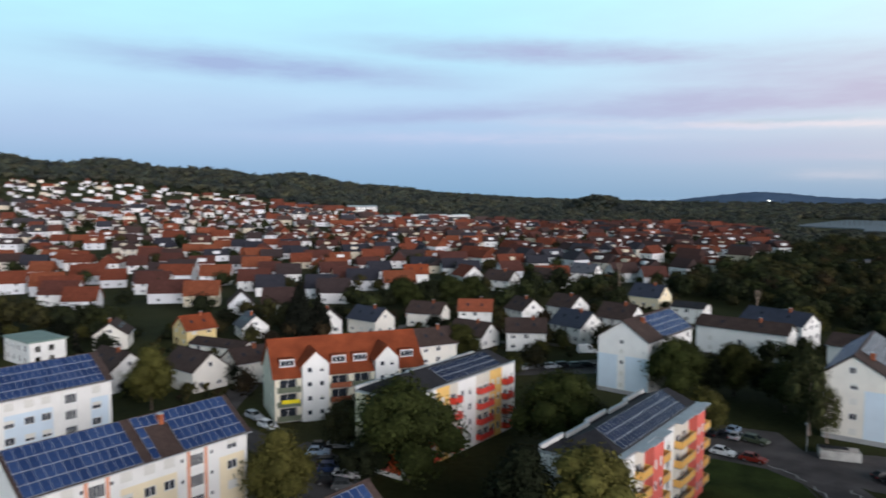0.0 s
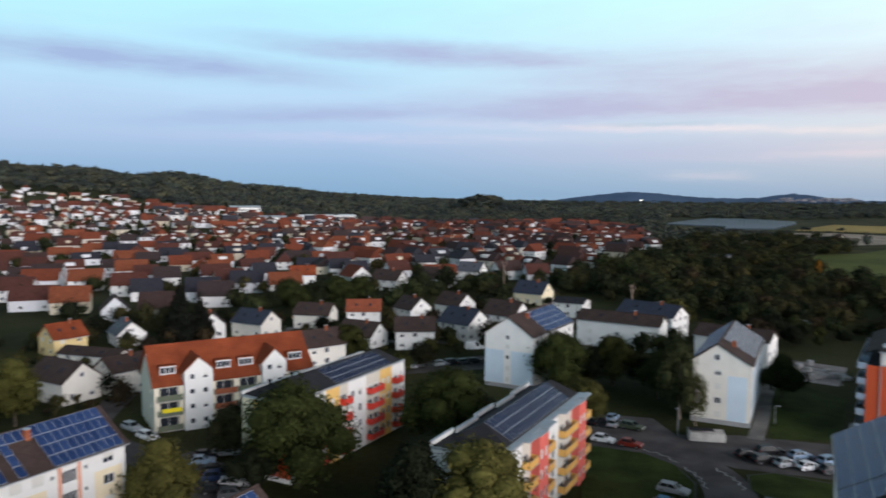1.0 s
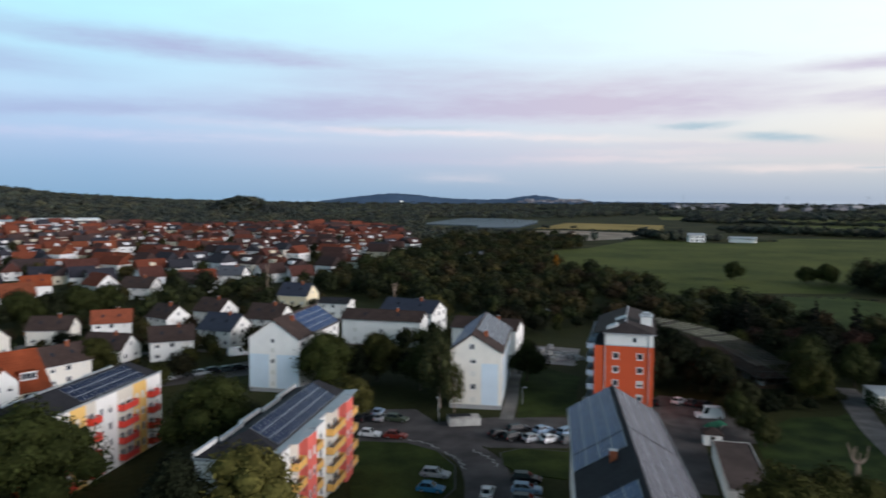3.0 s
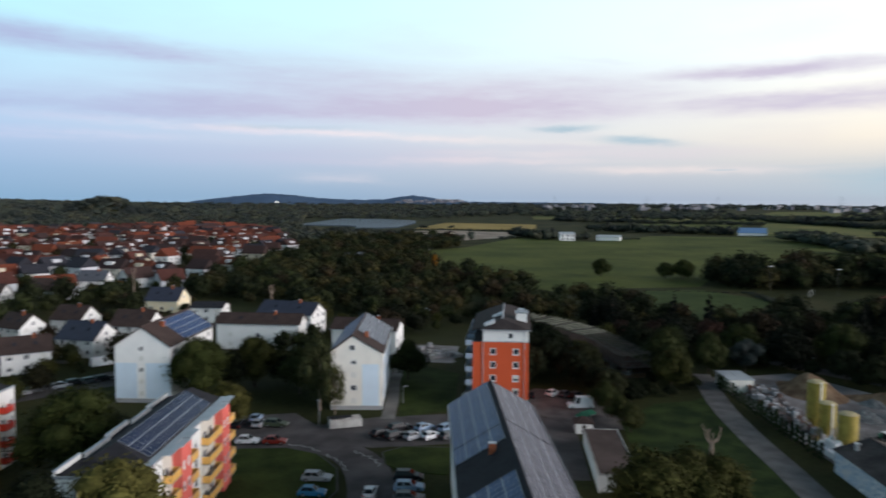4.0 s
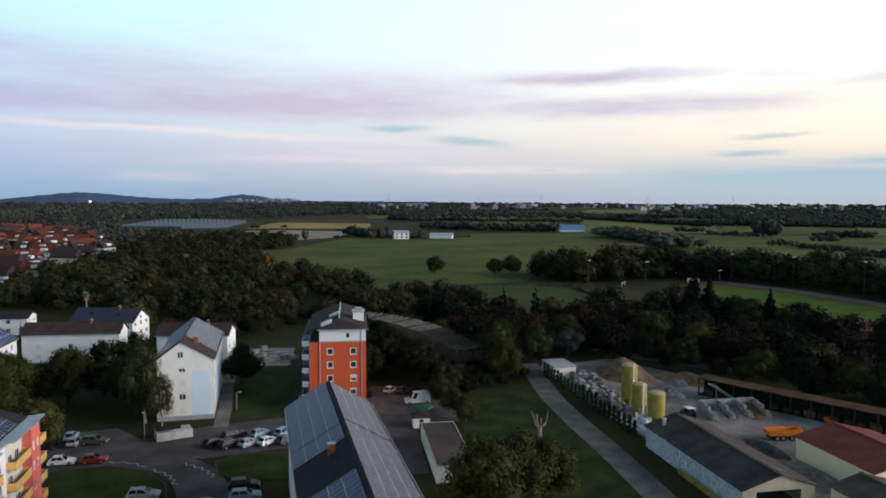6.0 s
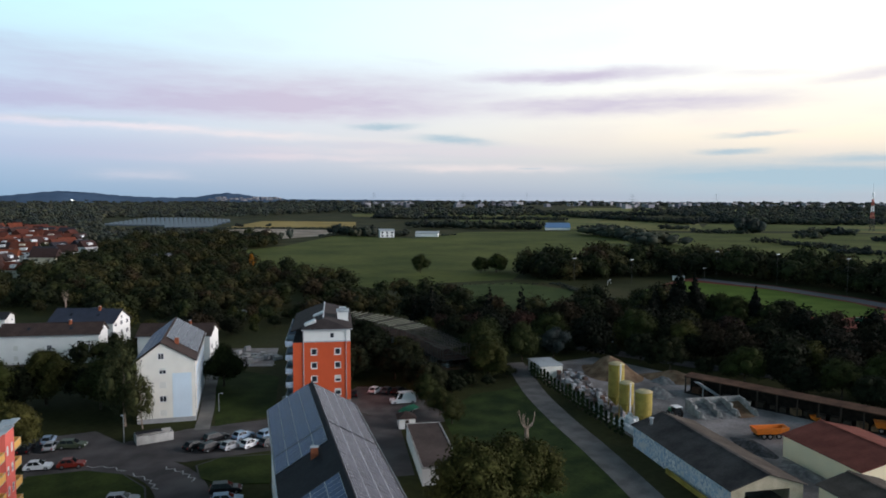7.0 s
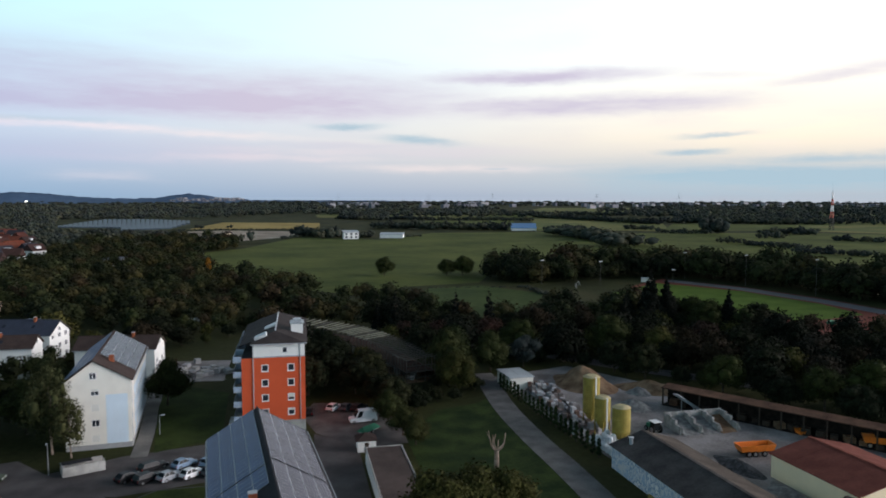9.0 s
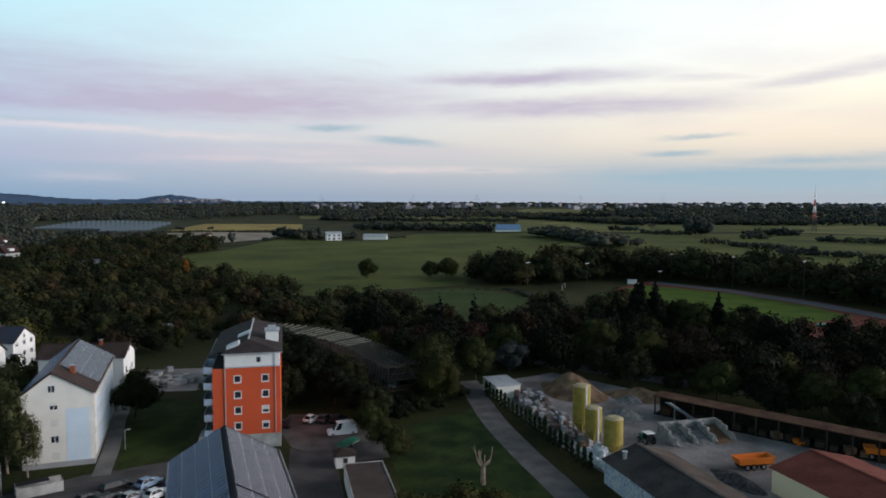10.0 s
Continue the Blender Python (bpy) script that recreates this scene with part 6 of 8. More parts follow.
def place_kinds():
    g = "trees between the blocks"
    return {
        "maple": make_tree("broad_tree", "broad dark green maple with a full crown", 13, 6.6, "broad", LEAF_M, 9500, 0.38, 1, 22, group=g),
        "birch": make_tree("birch_tree", "olive-green birch with a loose drooping crown", 12, 3.7, "weeping", BIRCH, 5200, 0.28, 2, 20, PALEBARK, 0.55, group=g, core=0.4),
        "olive": make_tree("leafy_tree", "olive-green leafy tree turning yellow", 11, 4.9, "broad", LEAF_B, 7500, 0.34, 3, 17, group=g),
        "fresh": make_tree("leafy_tree", "mid-green leafy tree with upright crown", 10, 4.4, "tall", LEAF_C, 5600, 0.35, 4, 15, group=g),
        "dark": make_tree("dark_tree", "dense dark green round-crowned tree", 9, 4.8, "broad", LEAF_A, 5600, 0.35, 5, 16, group=g),
        "conifer": make_tree("conifer", "tall dark green conifer with pointed crown", 16, 4.8, "cone", LEAF_D, 8500, 0.5, 6, 24, group=g, core=0.35),
        "tallolive2": make_tree("leafy_tree", "loose olive-green leafy street tree", 12.8, 5.2, "tall", LEAF_H, 6500, 0.34, 10, 18, group=g),
        "tallolive": make_tree("leafy_tree", "tall olive-green tree turning yellow", 17.5, 6.6, "broad", LEAF_H, 11500, 0.36, 8, 26, group=g, core=0.78),
        "talldark": make_tree("dark_tree", "tall dark green leafy tree", 16.5, 5.2, "tall", LEAF_A, 8500, 0.36, 9, 20, group=g),
        "amber": make_tree("amber_tree", "small amber-yellow autumn tree among dark trees", 14, 2.6, "tall", foliage("leaf_amber", [(0.30, 0.13, 0.015), (0.26, 0.11, 0.014)]), 2600, 0.4, 12, 9, group=g),
        "silver": make_tree("willow", "rounded silvery green willow tree", 8, 4.2, "broad", LEAF_G, 5200, 0.34, 7, 8, group=g),
    }


KINDS = build_near_trees()

# land that stays free of trees
CLEAR = [
    LAND["meadow"], LAND["behind"], LAND["paddock"], LAND["track"], [polar(*p) for p in ((17.2, 745), (17.2, 1000), (21.5, 1280), (28.8, 1200), (28.8, 800), (22.5, 725))], [polar(*p) for p in ((10.2, 930), (17.5, 860), (19.5, 860), (19.5, 1480), (10.2, 1480))],
    [(100, 146), (122, 142), (128, 178), (128, 226), (108, 226), (112, 180)],
    [(126, 145), (152, 137), (160, 112), (172, 88), (176, 30), (70, 20), (60, 70), (100, 128)], [(143, 171), (153, 145), (158, 125), (163, 104), (170, 86), (177, 84), (169.5, 106), (162, 128), (157, 148), (148, 174)], [(60, 205), (75, 172), (95, 172), (110, 226), (95, 234)],
]
# the near side of the tree belt behind the sports ground
BELT = [(40.7, 388), (45.6, 376), (50.3, 400), (55.4, 418), (60, 402), (65, 372), (70, 342), (80, 300)]
# hedges and clumps out in the fields: bearing and distance of both ends, width, height
HEDGES = [(10.4, 950, 14, 930, 9, 8), (14.4, 925, 18.6, 880, 9, 7), (26.9, 830, 29, 790, 12, 12), (54.4, 909, 57.9, 899, 8, 7), (58.7, 729, 60.2, 740, 9, 7), (60.4, 718, 66, 660, 7, 6), (47.1, 835, 50.6, 735, 26, 13), (33, 990, 43.3, 940, 14, 12), (45.4, 1495, 54.5, 1160, 14, 11), (50.6, 650, 52.8, 680, 24, 14), (57.6, 905, 59, 915, 12, 22),
          (61.5, 830, 63, 842, 9, 9), (63.5, 640, 72, 600, 7, 6), (62, 930, 65, 925, 12, 10), (20.2, 690, 21.3, 700, 9, 13), (22.6, 735, 23.6, 742, 9, 12), (19.4, 1040, 19.9, 1042, 6, 7), (21.8, 1045, 22.2, 1046, 5, 6), (25.8, 770, 27.2, 790, 4, 5), (29, 770, 30.2, 800, 16, 13), (31.6, 775, 32.8, 790, 10, 9), (33.5, 775, 36.5, 800, 4, 3.5), (46, 925, 46.9, 930, 8, 9),
          (18.5, 985, 28.5, 960, 3, 3.5), (52, 1000, 54.2, 985, 9, 8), (47, 1010, 49, 1000, 7, 7), (37, 357, 44.3, 364, 2, 1.6), (44.3, 364, 48.5, 308, 4, 3), (66, 820, 74, 800, 9, 8), (36, 1320, 45, 1280, 10, 9), (40, 1720, 52, 1640, 14, 11), (55, 1240, 66, 1260, 16, 12), (30, 1380, 36, 1340, 12, 10)]


def build_woods():
    rng = np.random.default_rng(21)
    g = "woodland trees"
    wood_kinds = [
        make_tree("woodland_tree", "dark green tree in dense woodland", 9.5, 6.2, "wood", WOODS, 1500, 0.66, 31, 9, group=g, core=0.5),
        make_tree("woodland_tree", "dark green tree in dense woodland", 11, 5.6, "wood", WOODS, 1500, 0.66, 32, 9, group=g, core=0.5),
        make_tree("woodland_tree", "olive-green tree in dense woodland", 9, 5.8, "wood", LEAF_B, 1400, 0.66, 33, 8, group=g, core=0.5),
        make_tree("woodland_tree", "brownish autumn tree in dense woodland", 9, 5.4, "wood", LEAF_E, 1400, 0.66, 34, 8, group=g, core=0.5),
        make_tree("woodland_conifer", "dark conifer standing in dense woodland", 15, 3.2, "cone", LEAF_D, 700, 0.75, 35, 14, group=g, core=0.35),
    ]
    temps = [template(40 + i, *q) for i, q in enumerate([(9.5, 6.2, "wood", 480, 0.86, 7), (11, 5.6, "wood", 480, 0.86, 7), (8.5, 6.8, "wood", 500, 0.86, 8), (8, 4.8, "wood", 360, 0.8, 6)])]
    far_t = [template(60 + i, *q) for i, q in enumerate([(13, 11, "broad", 34, 2.6, 5), (15, 10, "broad", 34, 2.6, 5), (12, 12, "broad", 30, 2.6, 4)])]
    shrub_t = [template(80 + i, *q) for i, q in enumerate([(10, 5, "broad", 60, 2.2, 4), (9, 4.6, "broad", 60, 2.2, 4)])]
    far_s = [template(70 + i, *q) for i, q in enumerate([(13, 11, "broad", 10, 3.0, 5), (15, 10, "broad", 10, 3.0, 5), (12, 12, "broad", 10, 3.0, 6)])]
    spots = []
    step = 8.6
    for i in range(-80, 88):
        for j in range(2, 96):
            x, y = i * step + rng.uniform(-3, 3), j * step + rng.uniform(-3, 3)
            r, az = math.hypot(x - 2, y), math.degrees(math.atan2(x - 2, y))
            if r > (735 if 12 < az < 22.4 else 640) or not -60 < az < 82:
                continue
            town = az < 10.6 and lerp_table(NEAR_EDGE, az) - 8 < r < lerp_table(FAR_EDGE, az)
            if az < 8:
                # gardens and the tree belt in front of the town
                if town:
                    continue
                belt = (az < -22 and 232 < r < (282 if az < -40 else 256)) or (-22 <= az < -12 and 285 < r < 385 and x < -58)
                p = (0.75 if az < -40 else 0.5) if belt else (0.24 if r > 215 else 0.08 if r > 165 else 0.0)
                if az > -6 and r > 300:
                    p = 0.45
            elif az < 33:
                p = 0.86 if r > 238 else (0.25 if r > 212 else 0)
                if r < 420 and noise.noise((x / 26.0, y / 26.0, 2.2)) < -0.3:
                    p = min(p, 0.15)
            else:
                p = 0.88 if r > 205 else 0.0
                if az > 46 and 176 < r <= 205:
                    p = 0.85
                near = lerp_table(BELT, az)
                if r > (305 if az < 41 else 312 if 50 < az < 57 else 285 if 46 < az <= 50 else 266):
                    p = 0.95 if az > 41 and near < r < near + 58 else 0.0
            if town:
                p = 0
            if rng.random() > p or any(inside(c, x, y) for c in CLEAR):
                continue
            if any(math.hypot(x - a, y - b) < 10 for a, b in ((-95, 213), (-82, 217), (-68, 234), (-53, 240), (-46, 207), (-38, 248), (-30, 206), (-24, 263), (-17, 223), (-5, 239), (4, 298), (-125, 185), (-115, 200), (-145, 175), (-52, 183), (-62, 331), (-42, 344), (-27, 374), (-109, 348), (18, 268), (40, 234), (34, 238), (46, 228), (31, 225), (38, 222), (23, 229), (56, 202), (64, 197), (48, 206), (29, 215), (21, 220), (37, 211), (53, 198), (61, 193), (45, 203))):
                continue
            size = 0.8 if az > 12 and r < 640 else (0.62 if az < 6 and r < 255 else 1.0)
            if az > 41 and r > 330:
                size = 1.4
            elif az > 33:
                size = 0.88
            spots.append((r, az, x, y, size))
    spots.sort()
    for r, az, x, y, size in spots[:190]:
        k = wood_kinds[rng.choice(5, p=[0.36, 0.3, 0.16, 0.12, 0.06] if az > 6 else [0.22, 0.2, 0.4, 0.08, 0.1])]
        s = rng.uniform(0.62, 1.3) * size
        k.scale = (s, s, s)
        copy_thing(k, pose(x, y, ground_height(x, y), 0, 0, rng.uniform(0, 360)))
        k.scale = (1, 1, 1)
    for k in wood_kinds:
        for o in (*k.children_recursive, k):
            bpy.data.objects.remove(o)
    bits = []
    for r, az, x, y, size in spots[190:]:
        v, f = temps[rng.integers(4)]
        a, s = rng.uniform(0, 6.28), rng.uniform(0.6, 1.28) * size
        c, q = math.cos(a), math.sin(a)
        bits.append((v @ np.array([[c, q, 0], [-q, c, 0], [0, 0, 1]]) * s + np.array([x, y, ground_height(x, y)]), f))
    planted("woodland", bits, WOODMASS, "dense dark green and olive woodland round the fields", "woodland", rng, [0.22, 0.24, 0.2, 0.1, 0.09, 0.15])
    # garden trees in the town
    bits = []
    for k, (r, az, x, y, turn) in enumerate(SITES):
        for twice in range(2 if noise.noise((x / 90.0, y / 90.0, 8.0)) > 0.05 else 1):
            if rng.random() > (0.9 if r < 700 else 0.75):
                continue
            px, py = x + rng.uniform(8, 12) * rng.choice([-1, 1]), y + rng.uniform(7, 11) * rng.choice([-1, 1])
            v, f = temps[rng.integers(4)] if r < 800 else far_t[rng.integers(3)]
            s = rng.uniform(0.4, 0.95) if r < 800 else rng.uniform(0.3, 0.5)
            bits.append((v * s + np.array([px, py, ground_height(px, py)]), f))
    planted("garden_trees", bits, WOODMASS, "small dark garden trees among the town houses", "trees", rng)
    # shrubs and hedges round the gardens of the near houses
    bits = []
    plots = [ob for ob in bpy.data.objects if ob.name.startswith("detached_house") or ob.name.startswith("house_row")]
    for ob in plots:
        wide, deep = rng.uniform(9, 12), rng.uniform(10, 14)
        for side in range(4):
            if rng.random() < 0.3:
                continue
            n = 9
            for i in range(n):
                u = (i / (n - 1) * 2 - 1)
                q = [(u * wide, -deep), (wide, u * deep), (u * wide, deep), (-wide, u * deep)][side]
                if rng.random() < 0.25:
                    continue
                p = ob.matrix_basis @ Vector((q[0] + rng.uniform(-.5, .5), q[1] + rng.uniform(-.5, .5), 0))
                v, f = shrub_t[rng.integers(2)]
                s = rng.uniform(0.14, 0.30)
                bits.append((v * np.array([s, s, s * 0.9]) + np.array([p.x, p.y, -0.3 * s]), f))
    hubs = [ob.matrix_basis.translation for ob in plots]
    for ob in plots:
        for k in range(4):
            a, d = rng.uniform(0, 6.28), rng.uniform(10, 15)
            x, y = ob.matrix_basis.translation.x + d * math.cos(a), ob.matrix_basis.translation.y + d * math.sin(a)
            if min((p.xy - Vector((x, y))).length for p in hubs) < 8.5 or abs(y - lerp_table([(-140, 150), (-95, 151), (-60, 163), (-28, 182), (-6, 196), (12, 205), (40, 240)], x)) < 6:
                continue
            v, f = temps[rng.integers(4)]
            s = rng.uniform(0.35, 0.75)
            bits.append((v * s + np.array([x, y, -0.1]), f))
    planted("garden_hedges", bits, WOODMASS, "dark green garden hedges and shrubs round the houses", "hedge", rng)
    # far woods, hedges and the wooded hills
    bits = []

    def far_tree(x, y, s, sz, kinds):
        v, f = kinds[rng.integers(len(kinds))]
        a = rng.uniform(0, 6.28)
        c, q = math.cos(a), math.sin(a)
        bits.append((v @ np.array([[c, q, 0], [-q, c, 0], [0, 0, 1]]) * np.array([s, s, sz]) + np.array([x, y, ground_height(x, y) - 0.8]), f))

    for a0, r0, a1, r1, wide, high in HEDGES:
        p, q = Vector(polar(a0, r0)), Vector(polar(a1, r1))
        n = max(3, int((q - p).length / (wide * 0.3 + 1.2)))
        for i in range(n):
            for k in range(1 if wide < 12 else 2):
                c = p.lerp(q, (i + rng.uniform(0, 0.9)) / n)
                h = high * rng.uniform(0.6, 1.05)
                far_tree(c.x + rng.uniform(-wide, wide) * 0.3, c.y + rng.uniform(-wide, wide) * 0.3, max(0.1, h / 18.0, wide / 17.0) * rng.uniform(0.8, 1.2), h / 13.0, far_t)
    for i in range(170):
        a, d = rng.uniform(0, 6.28), 95 * math.sqrt(rng.uniform(0, 1))
        far_tree(-92 + d * math.cos(a), 1497 + d * math.sin(a), rng.uniform(0.7, 1.1), rng.uniform(0.6, 0.9), far_t)
    r = 640.0
    while r < 4600:
        da = (1.15 if r < 2700 else 1.9) * (1 + 0.15 * math.sin(r))
        az = -62.0
        while az < 84:
            az += da * rng.uniform(0.7, 1.3)
            x, y = polar(az, r * rng.uniform(0.985, 1.015))
            if az < 10.6 and r < lerp_table(FAR_EDGE, az) + 30:
                continue
            n = noise.noise((x / 260.0, y / 260.0, 1.3))
            if az > 19:
                if r < 1000 or (r < 1500 and not (28.8 < az < 34 or (az > 53 and r > 1260))):
                    continue
                band = noise.noise((az / 9.0, r / 330.0, 4.4))
                if r < 2500 and band < (-0.05 if az < 52 else -0.25):
                    continue
                if r >= 2500 and band < -0.3:
                    continue
            if any(inside(c, x, y) for c in CLEAR):
                continue
            s = (0.5 + r / 3600.0) * rng.uniform(0.7, 1.3)
            sz = min(1.1, 0.62 + r / 4500.0) * rng.uniform(0.8, 1.15)
            if 10.6 < az < 20:
                sz *= 0.75
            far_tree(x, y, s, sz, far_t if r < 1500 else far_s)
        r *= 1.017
    planted("far_woods", bits, FARMASS, "far dark woods and hedgerows, bluish haze in their colour", "woodland", rng)


build_woods()
for k in KINDS.values():
    for o in (*k.children_recursive, k):
        bpy.data.objects.remove(o)


# ---- vehicles ----
WHEEL = {}


def add_wheel(root, x, y, r, w=0.2):
    if r not in WHEEL:
        WHEEL[r] = (Mesh().tube((0, -w / 2, 0), (0, w / 2, 0), r, n=14).data("wheel", TYRE), Mesh().tube((0, -w / 2 - 0.01, 0), (0, w / 2 + 0.01, 0), r * 0.62, n=10).data("rim", RIM))
    wheel = part("wheel", WHEEL[r][0], None, root, m=pose(x, y, r))
    part("rim", WHEEL[r][1], None, wheel)


PAINT = {}


def paint(name, c):
    if name not in PAINT:
        m = mat(name + "_car_paint", c, 0.35, 0.06, 1, 0.2)
        m.node_tree.nodes["Principled BSDF"].inputs["Coat Weight"].default_value = 0.1
        m.node_tree.nodes["Principled BSDF"].inputs["Specular IOR Level"].default_value = 0.15
        PAINT[name] = m
    return PAINT[name]


def car(x, y, heading, colour, rgb, form="hatchback", group="parked cars"):
    """A car; its nose points to the compass bearing."""
    van = form == "van"
    estate = form in ("estate", "suv")
    L, W, H = (5.4, 1.95, 2.45) if van else ((4.6, 1.82, 1.52 if form == "estate" else 1.66) if estate else (4.1, 1.75, 1.48))
    root = thing("van" if van else "car", pose(x, y, 0.035, 0, 0, 90 - heading), "%s %s standing on the asphalt" % (colour, "delivery van" if van else "parked " + form.replace("suv", "off-road car")), "van" if van else "car", group)
    l, w = L / 2, W / 2
    m = paint(colour, rgb)
    belt = 1.05 if van else 0.92 * H / 1.48
    nose = 0.78 if not van else 1.05
    body = Mesh()
    prof = [(-l + 0.1, 0.28), (-l, 0.42), (-l, belt - 0.22), (-l + 0.08, belt - 0.06), (-l + 0.25, belt), (l - 1.15 if not van else l - 0.9, belt), (l - 0.6, belt - 0.07), (l - 0.25, nose), (l - 0.06, nose - 0.1), (l, nose - 0.28), (l, 0.42), (l - 0.12, 0.28)]
    for k, (y0, y1) in enumerate(((-w, w),)):
        ring0 = [(px, y0 + (0.06 if pz > nose else 0), pz) for px, pz in prof]
        ring1 = [(px, y1 - (0.06 if pz > nose else 0), pz) for px, pz in prof]
        n = len(prof)
        body.raw(ring0 + ring1, [tuple(range(n)), tuple(range(2 * n - 1, n - 1, -1))] + [(i, n + i, n + (i + 1) % n, (i + 1) % n) for i in range(n)])
    b = part("body", body, m, root)
    # cabin: roof on slanted pillars
    r0, f0 = (-l + 0.05, l - 1.0) if van else ((-l + 0.12, l - 1.25) if estate else (-l + 0.2, l - 1.2))
    r1, f1 = (-l + 0.15, l - 1.75) if van else ((-l + 0.5, l - 2.05) if estate else (-l + 0.75, l - 1.95))
    wi = w - (0.12 if van else 0.26)
    cab = Mesh()
    lo = [(r0, -w + 0.07, belt), (f0, -w + 0.07, belt), (f0, w - 0.07, belt), (r0, w - 0.07, belt)]
    hi = [(r1, -wi, H), (f1, -wi, H), (f1, wi, H), (r1, wi, H)]
    cab.raw(lo + hi, [(4, 5, 6, 7), (0, 1, 5, 4), (1, 2, 6, 5), (2, 3, 7, 6), (3, 0, 4, 7)])
    part("cabin", cab, m, b)

    def pane(name, quad, a, bb, c, d, out):
        q = [Vector(p) for p in quad]

        def pt(u, v):
            return q[0].lerp(q[1], u).lerp(q[3].lerp(q[2], u), v)
        nn = (q[1] - q[0]).cross(q[3] - q[0]).normalized() * out
        part(name, Mesh().face(*[pt(u, v) + nn for u, v in ((a, c), (bb, c), (bb, d), (a, d))]), CARGLASS, b)

    pane("windscreen", (lo[1], lo[2], hi[2], hi[1]), 0.04, 0.96, 0.06, 0.96, 0.012)
    if not van:
        pane("rear_window", (lo[3], lo[0], hi[0], hi[3]), 0.07, 0.93, 0.12, 0.94, 0.012)
    for s, (p, q, r, t) in ((0, (lo[0], lo[1], hi[1], hi[0])), (1, (lo[2], lo[3], hi[3], hi[2]))):
        spans = ((0.72, 0.93),) if van else ((0.08, 0.44), (0.48, 0.88))
        for a, bb in spans:
            if s:
                a, bb = 1 - bb, 1 - a
            pane("side_window", (p, q, r, t), a, bb, 0.08, 0.94, 0.012)
    for sy in (-1, 1):
        part("headlight", Mesh().box(l - 0.12, l + 0.01, sy * (w - 0.3) - 0.2, sy * (w - 0.3) + 0.2, nose - 0.24, nose - 0.08), LAMPCLEAR, b)
        part("tail_light", Mesh().box(-l - 0.01, -l + 0.06, sy * (w - 0.18) - 0.12, sy * (w - 0.18) + 0.12, belt - 0.32, belt - 0.1), LAMPRED, b)
        part("mirror", Mesh().box(f0 - 0.35, f0 - 0.2, sy * (w + 0.08) - 0.09, sy * (w + 0.08) + 0.09, belt, belt + 0.14), m, b)
        for wx in (-l + 0.8, l - 0.8):
            add_wheel(root, wx, sy * (w - 0.1), 0.32)
    part("bumper", Mesh().box(-l - 0.03, -l + 0.02, -w + 0.1, w - 0.1, 0.34, 0.5), TYRE, b)
    return root


BLACK, GREY, SILVER, WHITEP, BLUE, RED = (0.012, 0.012, 0.014), (0.07, 0.075, 0.08), (0.36, 0.38, 0.40), (0.78, 0.78, 0.78), (0.10, 0.22, 0.45), (0.22, 0.03, 0.02)
PALEB, GREEN = (0.26, 0.36, 0.48), (0.07, 0.085, 0.055)
for row in (
    (15.9, 130.6, 112, "white", WHITEP, "hatchback"), (20.4, 128.7, 112, "rust red", RED, "hatchback"),
    (15.2, 141.0, 22, "black", BLACK, "estate"), (18.9, 143.6, 22, "pale blue", PALEB, "hatchback"), (18.9, 139.9, 25, "silver", SILVER, "hatchback"), (22.0, 138.6, 118, "olive green", GREEN, "estate"),
    (39.3, 125.9, 72, "black", BLACK, "hatchback"), (41.6, 123.8, 72, "black", BLACK, "estate"), (44.5, 122.4, 70, "silver", SILVER, "hatchback"), (47.6, 121.4, 70, "white", WHITEP, "hatchback"),
    (43.6, 128.2, 75, "black", BLACK, "estate"), (48.0, 126.4, 70, "pale blue", PALEB, "hatchback"), (50.6, 120.4, 70, "dark grey", GREY, "hatchback"), (52.0, 124.6, 60, "pale blue", PALEB, "estate"),
    (24.0, 109.2, 115, "silver", SILVER, "estate"), (22.2, 103.8, 115, "blue", (0.03, 0.16, 0.30), "hatchback"), (30.2, 100.8, 24, "white", WHITEP, "hatchback"),
    (37.4, 104.4, 112, "black", BLACK, "suv"), (36.2, 100.6, 112, "pale blue", PALEB, "estate"), (34.9, 96.8, 112, "grey", GREY, "estate"),
    (83.0, 139.0, 60, "white", WHITEP, "hatchback"), (85.2, 137.4, 60, "grey", GREY, "hatchback"), (87.0, 135.6, 60, "black", BLACK, "estate"), (83.6, 128.6, 290, "white", WHITEP, "van"), (77.6, 139.5, 30, "black", BLACK, "hatchback"),
    (-65.5, 121.6, 120, "white", WHITEP, "estate"), (-71.0, 126.0, 120, "silver", SILVER, "estate"), (-50.3, 111.4, 70, "pale blue", PALEB, "hatchback"), (-48.2, 115.6, 70, "silver", SILVER, "estate"), (-50.9, 114.0, 70, "black", BLACK, "hatchback"),
    (-46.2, 107.6, 70, "black", BLACK, "estate"), (-45.0, 105.2, 70, "dark blue", (0.03, 0.05, 0.12), "suv"), (-41.6, 103.2, 70, "white", WHITEP, "estate"), (-43.4, 100.6, 70, "black", BLACK, "hatchback"), (-40.0, 99.6, 70, "grey", GREY, "estate"),
    (-33.0, 176.5, 60, "pale blue", PALEB, "hatchback"), (-30.4, 178.6, 60, "black", BLACK, "hatchback"), (-28.0, 180.0, 60, "silver", SILVER, "estate"), (-25.0, 182.0, 60, "grey", GREY, "hatchback"), (-20.0, 184.4, 60, "silver", SILVER, "estate"), (-17.2, 186.0, 60, "black", BLACK, "suv"), (-14.0, 187.2, 60, "dark grey", GREY, "estate"), (-11.4, 188.6, 60, "black", BLACK, "estate"),
    (-12.9, 205.0, 70, "white", WHITEP, "van"), (167.6, 106.0, 155, "silver", SILVER, "estate"),
):
    car(*row)


